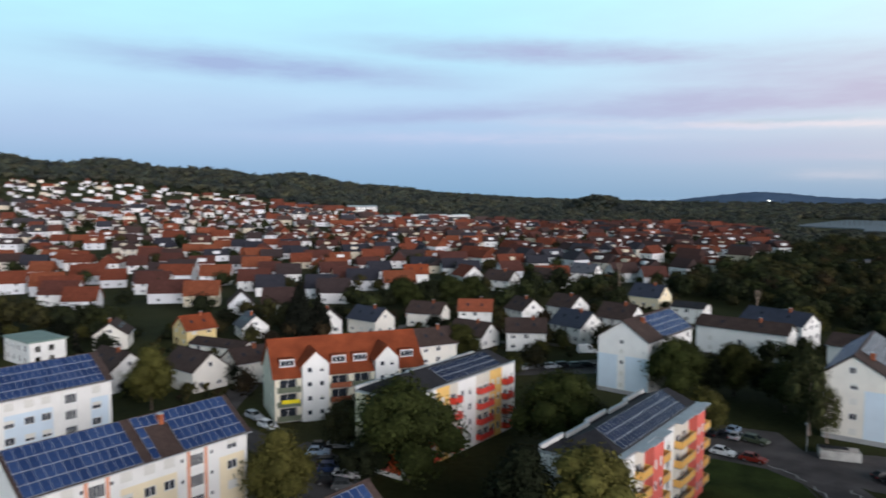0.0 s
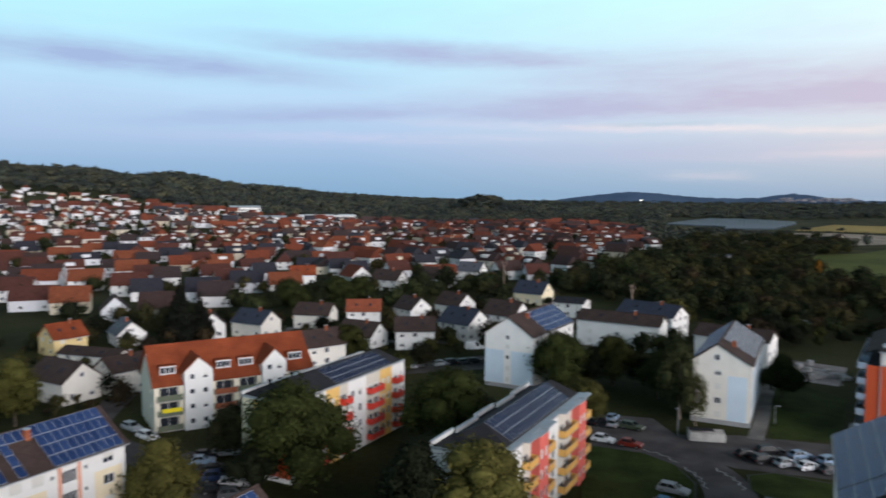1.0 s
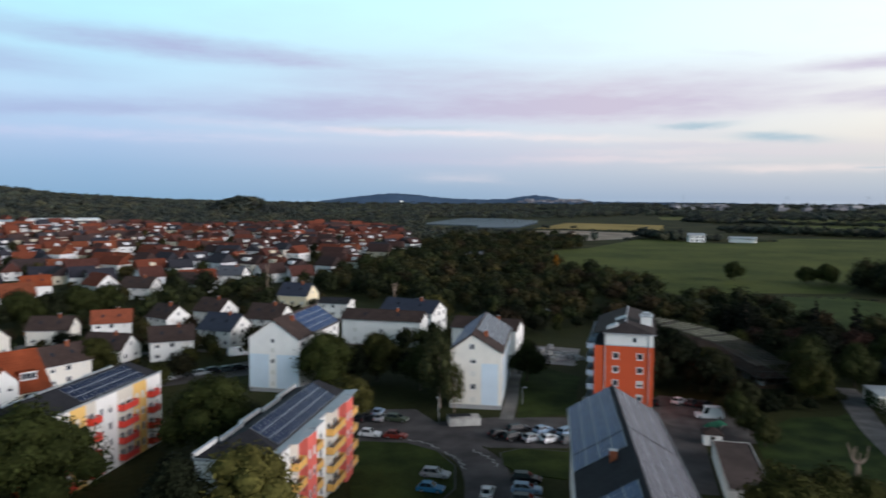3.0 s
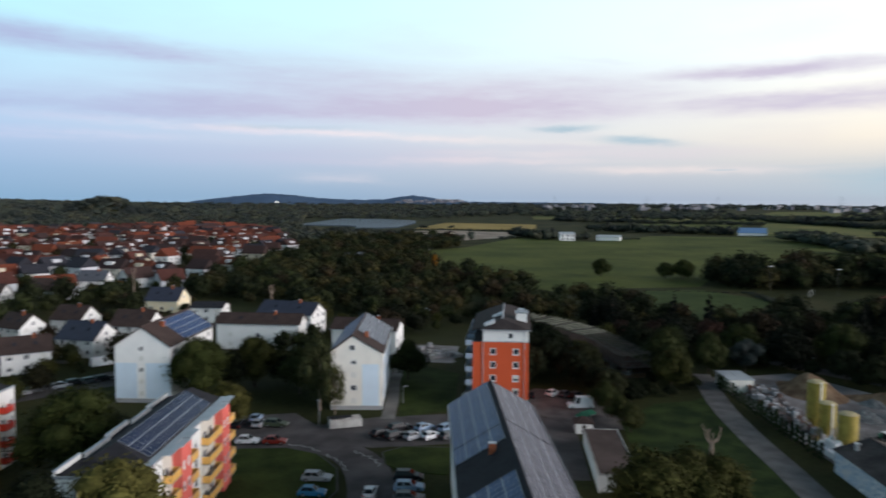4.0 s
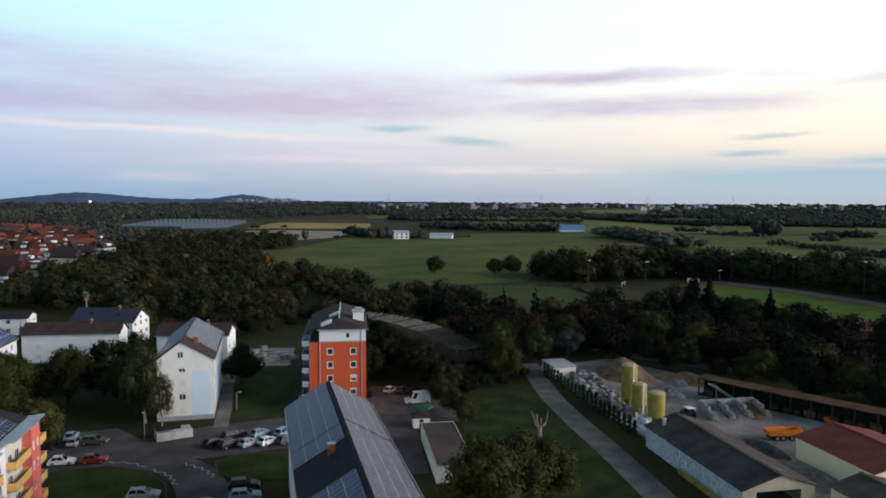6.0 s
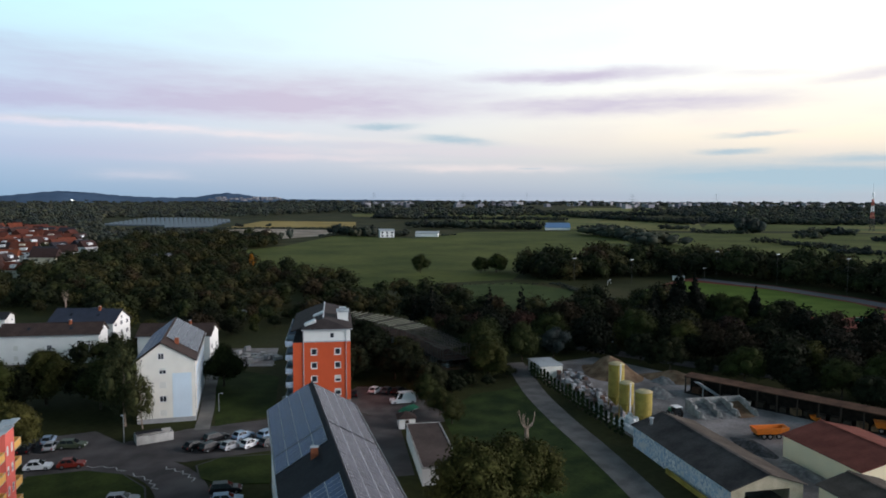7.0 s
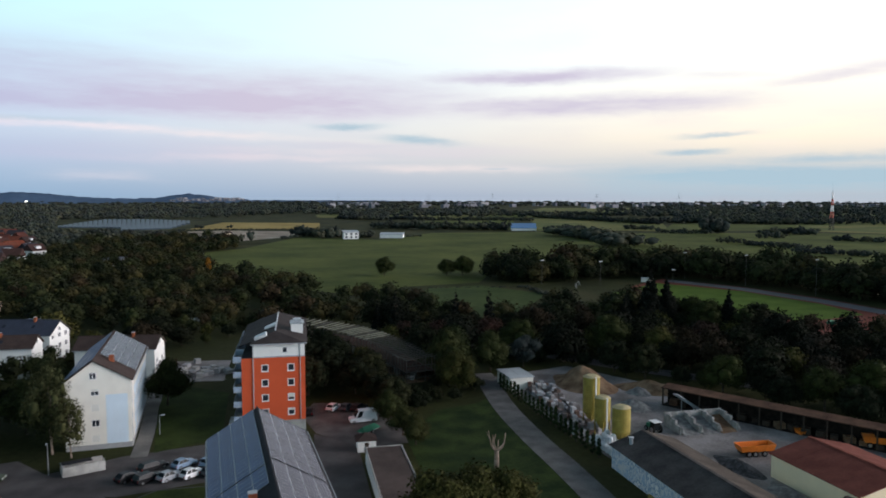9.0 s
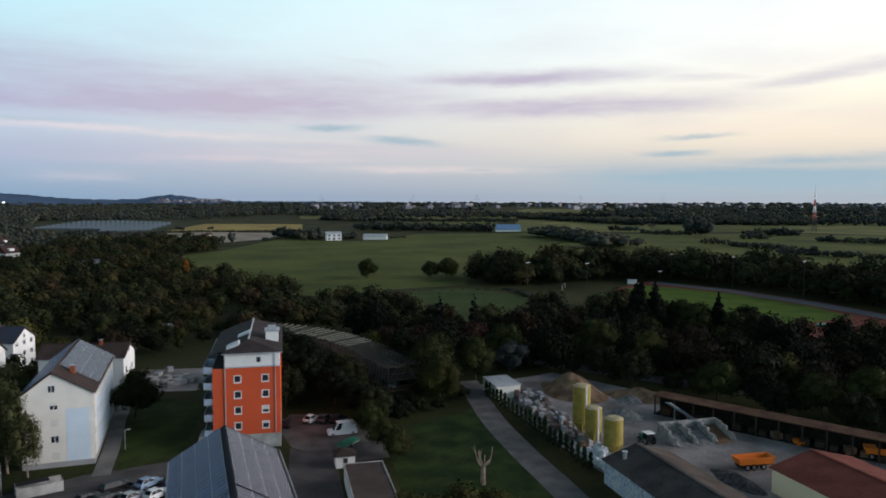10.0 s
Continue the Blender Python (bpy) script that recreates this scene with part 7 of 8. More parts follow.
# ---- court furniture ----
def lamp_post(x, y, h=5.0, arm=0.9, az=0, lit=False, group="lamp posts"):
    root = thing("lamp_post", pose(x, y, 0, 0, 0, axis(az)), "slim grey steel lamp post", "lamp post", group)
    part("pole", Mesh().tube((0, 0, 0), (0, 0, h), 0.08, 0.05, 8), STEEL, root)
    part("arm", Mesh().tube((0, 0, h), (0, arm, h + 0.1), 0.04, n=6), STEEL, root)
    part("lamp_head", Mesh().box(-0.14, 0.14, arm - 0.1, arm + 0.5, h + 0.03, h + 0.16), LAMPGLOW if lit else ALU, root)


lamp_post(29.9, 136.2, 4.6)
lamp_post(49.9, 145.3, 3.6, 0.4, 112)
lamp_post(3.0, 188.0, 6, 0.9, 202)
lamp_post(-52.0, 100.0, 5, 0.9, 112)
lamp_post(160.4, 138.5, 2.6, 0.3, 250)
lamp_post(118.5, 208.0, 5.0, 0.6, 200)


def bin_store():
    root = thing("bin_enclosure", pose(34.6, 134.6, 0, 0, 0, -4), "low concrete bin enclosure open at the top", "enclosure")
    for x0, x1, y0, y1 in ((-3.1, 3.1, -1.5, -1.3), (-3.1, 3.1, 1.3, 1.5), (-3.1, -2.9, -1.3, 1.3), (2.9, 3.1, -1.3, 0.2)):
        part("wall_panel", Mesh().box(x0, x1, y0, y1, 0, 1.55), CONCRETE, root)
    part("roof_slab", Mesh().box(-3.0, 1.4, -0.2, 1.3, 1.56, 1.66), DARKROOF, root)
    for i in range(3):
        part("bin", Mesh().box(-2.4 + 1.3 * i, -1.4 + 1.3 * i, -1.2, -0.4, 0.0, 1.2), GREENTARP if i == 1 else PLINTH, root)


bin_store()


def zigzag(name, line, amp, seg):
    pts = curve_points(line, 10)
    mb = Mesh()
    acc, side, last = 0.0, 1, None
    for i in range(len(pts) - 1):
        acc += (pts[i + 1] - pts[i]).length
        if acc >= seg or last is None:
            acc = 0
            d = (pts[i + 1] - pts[i]).normalized()
            p = pts[i] + Vector((-d.y, d.x)) * amp * side
            if last is not None:
                e = (p - last).normalized()
                n = Vector((-e.y, e.x)) * 0.09
                mb.face(*[(q.x, q.y, 0.055) for q in (last - n, p - n, p + n, last + n)])
            side, last = -side, p
    structure(name, mb, LINE, "white zigzag marking along the road edge", "road marking")


zigzag("road_marking", [(22.3, 127.4), (25.5, 125.0), (27.2, 121.0)], 0.35, 0.9)
zigzag("road_marking", [(27.6, 120.0), (29.2, 116.0), (29.2, 111.0)], 0.35, 0.9)
zigzag("road_marking", [(32.6, 120.0), (34.6, 115.5), (35.0, 110.5)], 0.4, 0.9)


def kerbs():
    for pts, w in (([(14, 128.2), (22, 125.6), (26.5, 120.5), (28, 113), (26, 104), (20, 96)], 0.14), ([(36, 110.5), (35.8, 112), (37, 117.5), (41.5, 119), (49, 115.5)], 0.14)):
        line = pts
        ribbon("kerb", line, w * 2, KERB, "pale stone kerb round the lawn", "kerb", 0.15)


kerbs()


GARAGEROOF = mat("weathered_felt", [(0.080, 0.060, 0.053), (0.10, 0.076, 0.067)], 0.9, 0.15, 5, 0.3)


def garage():
    root = thing("garage", pose(65.2, 88.3, 0, 0, 0, axis(26)), "long white garage with a ribbed dark flat roof", "garage")
    part("wall", Mesh().box(-3, 3, 0, 21.5, 0, 2.7), WHITE, root)
    for x0, x1, y0, y1 in ((-3.08, -2.95, 0, 21.6), (2.95, 3.08, 0, 21.6), (-2.95, 2.95, -0.1, 0.05), (-2.95, 2.95, 21.45, 21.6)):
        part("roof_rim", Mesh().box(x0, x1, y0, y1, 2.7, 2.95), CONCRETE, root)
    for i in range(10):
        part("roof_sheet", Mesh().plate([(-2.84, 0.16 + 2.12 * i, 2.76), (2.84, 0.16 + 2.12 * i, 2.76), (2.84, 2.12 + 2.12 * i, 2.90), (-2.84, 2.12 + 2.12 * i, 2.90)], 0.05), GARAGEROOF, root)
    hut = thing("hut", pose(75.9, 115.2, 0, 0, 0, axis(26)) @ Matrix.Scale(0.82, 4), "small white hut with a dark hipped roof", "hut")
    part("wall", Mesh().box(-1.9, 1.9, -1.9, 1.9, 0, 2.4), WHITE, hut)
    part("roof", Mesh().raw([(-2.3, -2.3, 2.4), (2.3, -2.3, 2.4), (2.3, 2.3, 2.4), (-2.3, 2.3, 2.4), (0, 0, 3.7)], [(0, 1, 4), (1, 2, 4), (2, 3, 4), (3, 0, 4), (3, 2, 1, 0)]), BROWNROOF, hut)
    part("door", Mesh().box(-0.45, 0.45, -1.95, -1.9, 0, 2.0), DARKWOOD, hut)
    tarp = thing("covered_boat", pose(81.2, 122.6, 0, 0, 0, 20), "green tarpaulin over a low trailer", "trailer")
    part("cover", Mesh().raw([(-2.4, -1, 0.6), (2.4, -1, 0.6), (2.4, 1, 0.6), (-2.4, 1, 0.6), (-1.9, 0, 1.5), (1.6, 0, 1.35)], [(0, 1, 5, 4), (2, 3, 4, 5), (1, 2, 5), (3, 0, 4), (3, 2, 1, 0)]), GREENTARP, tarp)
    part("chassis", Mesh().box(-2.2, 2.2, -0.7, 0.7, 0.35, 0.6), STEEL, tarp)
    for sy in (-1, 1):
        add_wheel(tarp, 0, sy * 0.85, 0.32)


garage()


def dead_tree(x, y, h, seed, group="pollarded trees", thin=1.0):
    rng = random.Random(seed)
    root = thing("dead_tree", pose(x, y, 0), "pale lopped tree trunk with bare antler-like branches", "tree", group)
    top = h * (0.5 if thin == 1.0 else 0.8)
    part("trunk", Mesh().tube((0, 0, -0.1), (0, 0, top), 0.42 * thin, 0.36 * thin, 10), PALEBARK, root)
    for i in range(6):
        a = i * 1.05 + rng.uniform(-0.2, 0.2)
        k = rng.uniform(0.9, 1.5) * thin
        p = Vector((k * math.cos(a), k * math.sin(a), top + rng.uniform(0.4, 0.9)))
        q = p + Vector((0.5 * math.cos(a + 0.3), 0.5 * math.sin(a + 0.3), (h - top) * rng.uniform(0.5, 0.95)))
        part("branch", Mesh().tube((0, 0, top - 0.2), p, 0.17 * thin, 0.11 * thin, 6).tube(p, q, 0.11 * thin, 0.04 * thin, 6).tube(p.lerp(q, 0.5), p.lerp(q, 0.5) + Vector((rng.uniform(-.6, .6), rng.uniform(-.6, .6), 0.9)), 0.06, 0.03, 5), PALEBARK, root)


dead_tree(88.0, 94.6, 6.0, 1)
dead_tree(-9.0, 334, 14, 3, thin=0.55)
dead_tree(36.0, 243, 15, 4, thin=0.55)


def garden_shed(x, y, az, w, d, h, wall_mat, roof_mat, label):
    root = thing("garden_shed", pose(x, y, 0, 0, 0, axis(az)), label, "shed", "garden sheds")
    part("wall", Mesh().box(-w / 2, w / 2, -d / 2, d / 2, 0, h), wall_mat, root)
    part("roof", Mesh().plate([(w / 2 + 0.3, -d / 2 - 0.3, h - 0.05), (w / 2 + 0.3, d / 2 + 0.3, h - 0.05), (0, d / 2 + 0.3, h + 0.9), (0, -d / 2 - 0.3, h + 0.9)], 0.1).plate([(-w / 2 - 0.3, d / 2 + 0.3, h - 0.05), (-w / 2 - 0.3, -d / 2 - 0.3, h - 0.05), (0, -d / 2 - 0.3, h + 0.9), (0, d / 2 + 0.3, h + 0.9)], 0.1), roof_mat, root)
    part("door", Mesh().box(-0.5, 0.5, -d / 2 - 0.05, -d / 2 - 0.003, 0, min(2.0, h - 0.2)), DARKWOOD, root)


for shed in ((99.8, 300.6, 30, 3.0, 3.4, 2.4, GREENTARP, GREENROOF, "small green garden shed among trees"), (108.6, 308.5, 60, 2.6, 3.0, 2.6, OFFWHITE, PLINTH, "small white garden shed among trees"),
             (98.3, 288.4, 100, 3.0, 4.4, 2.3, CONCRETE, PLINTH, "pale garden shed with a metal roof"), (92.3, 251.0, 110, 3.2, 4.6, 2.3, PLINTH, PLINTH, "grey garden shed with a felt roof"),
             (127.7, 497.6, 75, 8.0, 17.0, 4.5, PLINTH, GREYROOF, "low barn with a blue-grey roof among trees"), (201.5, 550.0, 80, 4.0, 5.0, 2.2, OFFWHITE, ZINC, "white field shed at the meadow's edge")):
    garden_shed(*shed)


# ---- the curved steel shed ----
DARKSTEEL = mat("weathered_steel", (0.09, 0.085, 0.075), 0.8, 0.25, 1, 0.2)


def ring_shed():
    root = thing("curved_steel_shed", pose(0, 0, 0), "long curving shed of bare grey steel frames over dark stores", "shed")
    mid = curve_points([(110.5, 146.0), (112.5, 156), (115.5, 168), (116.8, 180), (116.4, 192), (113.2, 205), (107, 216)], 6)
    n = len(mid)
    left, right = [], []
    for i in range(n):
        d = (mid[min(i + 1, n - 1)] - mid[max(i - 1, 0)]).normalized()
        s = Vector((-d.y, d.x))
        left.append(mid[i] + s * 3.7)
        right.append(mid[i] - s * 3.7)
    H = 5.6
    pale = mat("pale_rafter", (0.22, 0.22, 0.17), 0.8, 0.25)
    for i in range(n):
        l, r = left[i], right[i]
        for p in (l, r):
            part("post", Mesh().tube((p.x, p.y, 0), (p.x, p.y, H), 0.10, n=5), DARKSTEEL, root)
        over = 0.06 + 0.10 * ((i * 7) % 5) / 5
        a, b = l.lerp(r, -over), l.lerp(r, 1.02 + over * 0.4)
        part("rafter", Mesh().tube((a.x, a.y, H + 0.02 * (i % 3)), (b.x, b.y, H + 0.5), 0.15 if i > n * 0.38 else 0.11, n=5), pale if i > n * 0.38 and i % 5 != 3 else DARKSTEEL, root)
    for side in (left, right):
        for z in (2.6, H):
            part("purlin", Mesh().path([(a.x, a.y, z) for a in side], 0.08), DARKSTEEL, root)
    for a, b, c, d in zip(left, left[1:], right, right[1:]):
        part("store_panel", Mesh().face((c.x, c.y, 0.02), (d.x, d.y, 0.02), (d.x, d.y, 2.3), (c.x, c.y, 2.3)).face((d.x, d.y, 0.02), (c.x, c.y, 0.02), (c.x, c.y, 2.3), (d.x, d.y, 2.3)), DARKWOOD, root)
    for k in (-1, 0, 1):
        line = [left[i].lerp(right[i], 0.5 + k * 0.25) for i in range(n)]
        part("purlin", Mesh().path([(p.x, p.y, H + 0.28) for p in line], 0.05), DARKSTEEL, root)
    # the open end: ties, braces and an upper deck of dark boards
    l, r = left[0], right[0]
    for z in (1.2, 2.6, 4.1):
        part("end_tie", Mesh().tube((l.x, l.y, z), (r.x, r.y, z), 0.09, n=5), DARKSTEEL, root)
    for u0, u1 in ((0.0, 0.34), (0.34, 0.67), (0.67, 1.0)):
        a, b = l.lerp(r, u0), l.lerp(r, u1)
        part("end_post", Mesh().tube((b.x, b.y, 0), (b.x, b.y, H + 0.3), 0.08, n=5), DARKSTEEL, root)
        part("end_brace", Mesh().tube((a.x, a.y, 2.6), (b.x, b.y, H), 0.06, n=5), DARKSTEEL, root)
    deck = Mesh().raw([(p.x, p.y, z) for a, b in zip(left, right) for p, z in ((a, 2.55), (b, 2.55), (b, 2.43), (a, 2.43))],
                      [(4 * i + k, 4 * i + (k + 1) % 4, 4 * i + 4 + (k + 1) % 4, 4 * i + 4 + k) for i in range(n - 1) for k in range(4)])
    part("deck", deck, mat("dark_red_boards", [(0.040, 0.022, 0.017), (0.062, 0.034, 0.025)], 0.9, 0.25, 1.5, 0.2), root, "dark reddish storage deck")
    floor = Mesh()
    for i in range(n - 1):
        floor.face(*[(p.x, p.y, 0.05) for p in (right[i], right[i + 1], left[i + 1], left[i])])
    part("floor", floor, EARTH, root)
    rng = random.Random(4)
    for i in range(2, n - 1, 1):
        p = left[i].lerp(right[i], rng.uniform(0.3, 0.75))
        s = rng.uniform(0.5, 1.3)
        ob = part("crate", Mesh().box(-s, s, -s * 0.8, s * 0.8, 0, s * 1.3), rng.choice([RUST, DARKWOOD, CONCRETE, BAG]), root, m=pose(p.x, p.y, 0.05, 0, 0, rng.uniform(0, 90)))


ring_shed()


# ---- the works yard ----
def gable_hall(name, label, x, y, az, W, L, eave, ridge, wall_l, wall_f, roof_l, roof_r, opening=True):
    root = thing(name, pose(x, y, 0, 0, 0, axis(az)), label, "hall")
    h = W / 2
    w = Mesh()
    wall_face(w, (-h, L), (-h, 0), 0, eave, [])
    part("side_wall", w, wall_l, root)
    w = Mesh()
    wall_face(w, (-h, 0), (h, 0), 0, eave, [(h, 0.02, W * 0.62, eave - 0.5)] if opening else [], 0.3)
    w.face((-h, 0, eave), (h, 0, eave), (0, 0, ridge - 0.1))
    part("gable_wall", w, wall_f, root)
    w = Mesh()
    wall_face(w, (h, 0), (h, L), 0, eave, [])
    wall_face(w, (h, L), (-h, L), 0, eave, [])
    w.face((h, L, eave), (-h, L, eave), (0, L, ridge - 0.1))
    part("wall", w, wall_f, root)
    s = (ridge - eave) / h
    e, ze, zr = h + 0.4, eave - 0.4 * s + 0.1, ridge + 0.1
    n = max(3, int(L / 4.0))
    for i in range(n):
        y0, y1 = -0.4 + (L + 0.8) * i / n, -0.4 + (L + 0.8) * (i + 1) / n - 0.03
        part("roof_sheet", Mesh().plate([(-e, y1, ze), (-e, y0, ze), (0, y0, zr), (0, y1, zr)], 0.12), roof_l, root)
        part("roof_sheet", Mesh().plate([(e, y0, ze), (e, y1, ze), (0, y1, zr), (0, y0, zr)], 0.12), roof_r, root)
    part("ridge_cap", Mesh().box(-0.3, 0.3, -0.4, L + 0.4, zr - 0.02, zr + 0.06), roof_l, root)
    return root


h1 = gable_hall("graffiti_hall", "long hall with spray-painted walls and a dark sheet roof", 96.4, 54.3, 23.7, 11.3, 29.0, 3.8, 5.6, GRAFFITI, mat("darker_cream_wall", [(0.42, 0.36, 0.25), (0.50, 0.43, 0.31)], 0.9, 0.15, 2, 0.2), mat("old_felt_roof", [(0.052, 0.047, 0.046), (0.078, 0.070, 0.066)], 0.85, 0.25, 4, 0.4), HALLBROWN)
part("vent", Mesh().tube((-3.6, 26.5, 4.4), (-3.6, 26.5, 5.6), 0.3, n=10).tube((-3.6, 26.5, 5.6), (-3.6, 26.5, 5.7), 0.45, n=10), ZINC, h1, "pale roof vent")
part("barrier_rail", Mesh().box(-6.6, -6.3, 1, 16, 0.15, 0.9), SILO, h1, "yellow barrier rail")
gable_hall("red_roof_hall", "cream hall with a broad red sheet roof", 119.7, 46.5, 22.8, 14.8, 17.0, 3.8, 5.6, CREAM, CREAM, HALLRED, HALLRED, False)
gable_hall("brown_roof_hall", "low hall with a brown roof", 101.5, 33.0, 23.7, 10, 17.5, 3.4, 4.8, CREAM, CREAM, HALLBROWN, HALLBROWN)


def store_shed():
    root = thing("yard_store", pose(126.0, 130.0, 0, 0, 0, axis(22)), "white flat-roofed store at the end of the yard", "shed")
    part("wall", Mesh().box(-2.8, 2.8, -4.2, 4.2, 0, 2.9), OFFWHITE, root)
    for x0, x1 in ((-3.0, -0.05), (0.05, 3.0)):
        part("roof_sheet", Mesh().box(x0, x1, -4.4, 4.4, 2.9, 3.1), ZINC, root)


store_shed()


def silo(x, y, z0, z1, r, pipe=True):
    root = thing("silo", pose(x, y, 0), "yellow steel silo on legs with a dusty lid", "silo", "yellow silos")
    n = 20
    part("barrel", Mesh().tube((0, 0, z0), (0, 0, z1), r, n=n), SILO, root)
    part("cone", Mesh().tube((0, 0, max(0.5, z0 - 1.8)), (0, 0, z0), 0.4, r, n), SILO, root)
    part("lid", Mesh().tube((0, 0, z1), (0, 0, z1 + 0.35), r + 0.06, r * 0.6, n), SILOTOP, root)
    for z in (z0 + 0.1, (z0 + z1) / 2):
        part("band", Mesh().tube((0, 0, z), (0, 0, z + 0.15), r + 0.04, n=n), SILO, root)
    for i in range(4):
        a = math.pi / 4 + i * math.pi / 2
        part("leg", Mesh().tube((r * 0.9 * math.cos(a), r * 0.9 * math.sin(a), 0), (r * 0.9 * math.cos(a), r * 0.9 * math.sin(a), z0 + 0.3), 0.12, n=6), SILO, root)
    if pipe:
        part("filling_pipe", Mesh().tube((-r * 0.55, -r - 0.25, 0.2), (-r * 0.55, -r - 0.25, z1 + 0.3), 0.14, n=8), FRAME, root, "white filling pipe")


silo(117.0, 99.5, 2.9, 9.6, 1.6)
silo(114.0, 94.3, 3.2, 7.2, 1.45)
silo(112.6, 88.9, 2.6, 6.9, 1.6, False)


def soft_box(rng, w, d, h):
    """A pillow-like sack."""
    v, f = [], []
    rings = ((0.0, 0.86), (0.25, 1.04), (0.7, 1.02), (0.95, 0.8), (1.0, 0.45))
    for t, k in rings:
        for i in range(8):
            a = math.pi / 4 * i + math.pi / 8
            sq = 1 / max(abs(math.cos(a)), abs(math.sin(a))) * 0.92
            v.append((w / 2 * k * math.cos(a) * sq * rng.uniform(0.95, 1.05), d / 2 * k * math.sin(a) * sq * rng.uniform(0.95, 1.05), h * t))
    for k in range(len(rings) - 1):
        for i in range(8):
            f.append((k * 8 + i, k * 8 + (i + 1) % 8, k * 8 + 8 + (i + 1) % 8, k * 8 + 8 + i))
    f.append(tuple(range(len(v) - 8, len(v))))
    return Mesh().raw(v, f)


def bulk_bags():
    rng = random.Random(6)
    sacks = [soft_box(rng, 1.05, 1.05, 1.15).data("bulk_bag", BAG) for _ in range(4)]
    u, v = Vector((0.38, 0.92)), Vector((0.92, -0.38))
    for i in range(9):
        for j in range(4):
            for k in range(2 if 1 <= j <= 2 and rng.random() < 0.6 else 1):
                p = Vector((106.6, 84.8)) + u * (i * 1.15) + v * (j * 1.15)
                ob = part("bulk_bag", sacks[rng.randrange(4)], None, m=pose(p.x + rng.uniform(-.08, .08), p.y + rng.uniform(-.08, .08), 0.02 + 1.12 * k, 0, 0, rng.uniform(0, 360)))
                tagged(ob, "white bulk bag standing among others in the yard", "bag", "bulk bags")


bulk_bags()


def rubble_strip():
    rng = np.random.default_rng(9)
    bits = []
    a, b = np.array([129.5, 126.5]), np.array([112.5, 96.0])
    d = (b - a) / np.linalg.norm(b - a)
    s = np.array([-d[1], d[0]])
    for i in range(520):
        t, w = rng.uniform(0, 1), rng.normal() * 1.7
        p = a + (b - a) * t + s * np.clip(w, -3.4, 3.4)
        k = rng.uniform(0.12, 0.4)
        z = max(0, 0.5 - abs(w) * 0.15) * rng.uniform(0.3, 1) + 0.1
        vv = ICO[0] * rng.uniform(0.6, 1.2, (len(ICO[0]), 1))
        bits.append((vv * k * rng.uniform(0.6, 1.3, 3) + np.array([p[0], p[1], z]), ICO[1]))
    v, f = join_arrays(bits)
    tagged(part("rubble_heap", array_mesh("rubble_heap", v, f, RUBBLE), None), "long heap of mixed stones, bricks and rubble", "rubble", "", "stuff")


rubble_strip()


def stone_pallets():
    """Rows of wrapped pallets behind the conifer hedge."""
    rng = random.Random(17)
    goods = mat("palletised_stone", [(0.27, 0.26, 0.26), (0.13, 0.09, 0.075), (0.38, 0.38, 0.39), (0.16, 0.14, 0.135), (0.19, 0.12, 0.095), (0.22, 0.20, 0.19), (0.42, 0.42, 0.43)], 0.85, 0.25, 0.5, 0.12, 0.03, pick="object")
    packs = []
    for h in (0.6, 0.93, 1.15, 1.0):
        m = Mesh().box(-0.62, 0.62, -0.5, 0.5, 0, 0.14)
        x, y = 0.58 * rng.uniform(0.9, 1.0), 0.47 * rng.uniform(0.9, 1.0)
        m.raw([(-x, -y, 0.14), (x, -y, 0.14), (x, y, 0.14), (-x, y, 0.14), (-x, -y, h - 0.06), (x, -y, h - 0.06), (x, y, h - 0.06), (-x, y, h - 0.06), (-x + 0.07, -y + 0.07, h), (x - 0.07, -y + 0.07, h), (x - 0.07, y - 0.07, h), (-x + 0.07, y - 0.07, h)],
              [(0, 1, 5, 4), (1, 2, 6, 5), (2, 3, 7, 6), (3, 0, 4, 7), (4, 5, 9, 8), (5, 6, 10, 9), (6, 7, 11, 10), (7, 4, 8, 11), (8, 9, 10, 11)])
        packs.append(m.data("stone_pallet", goods))
    a, b = Vector((129.0, 126.2)), Vector((112.2, 95.6))
    d = (b - a).normalized()
    s = Vector((-d.y, d.x))
    n = 30
    for i in range(n):
        for j in range(4):
            if rng.random() < 0.12:
                continue
            p = a.lerp(b, (i + rng.uniform(-0.15, 0.15)) / n) + s * ((j - 1.5) * 1.5 + rng.uniform(-0.2, 0.2))
            for k in range(2 if rng.random() < 0.35 else 1):
                ob = part("stone_pallet", packs[rng.randrange(4) if k else 1], None, m=pose(p.x, p.y, 0.02 + 0.93 * k, 0, 0, math.degrees(math.atan2(d.y, d.x)) + rng.uniform(-14, 14)))
                tagged(ob, "wrapped pallet of building stone in the works yard", "pallet", "yard pallets")


stone_pallets()


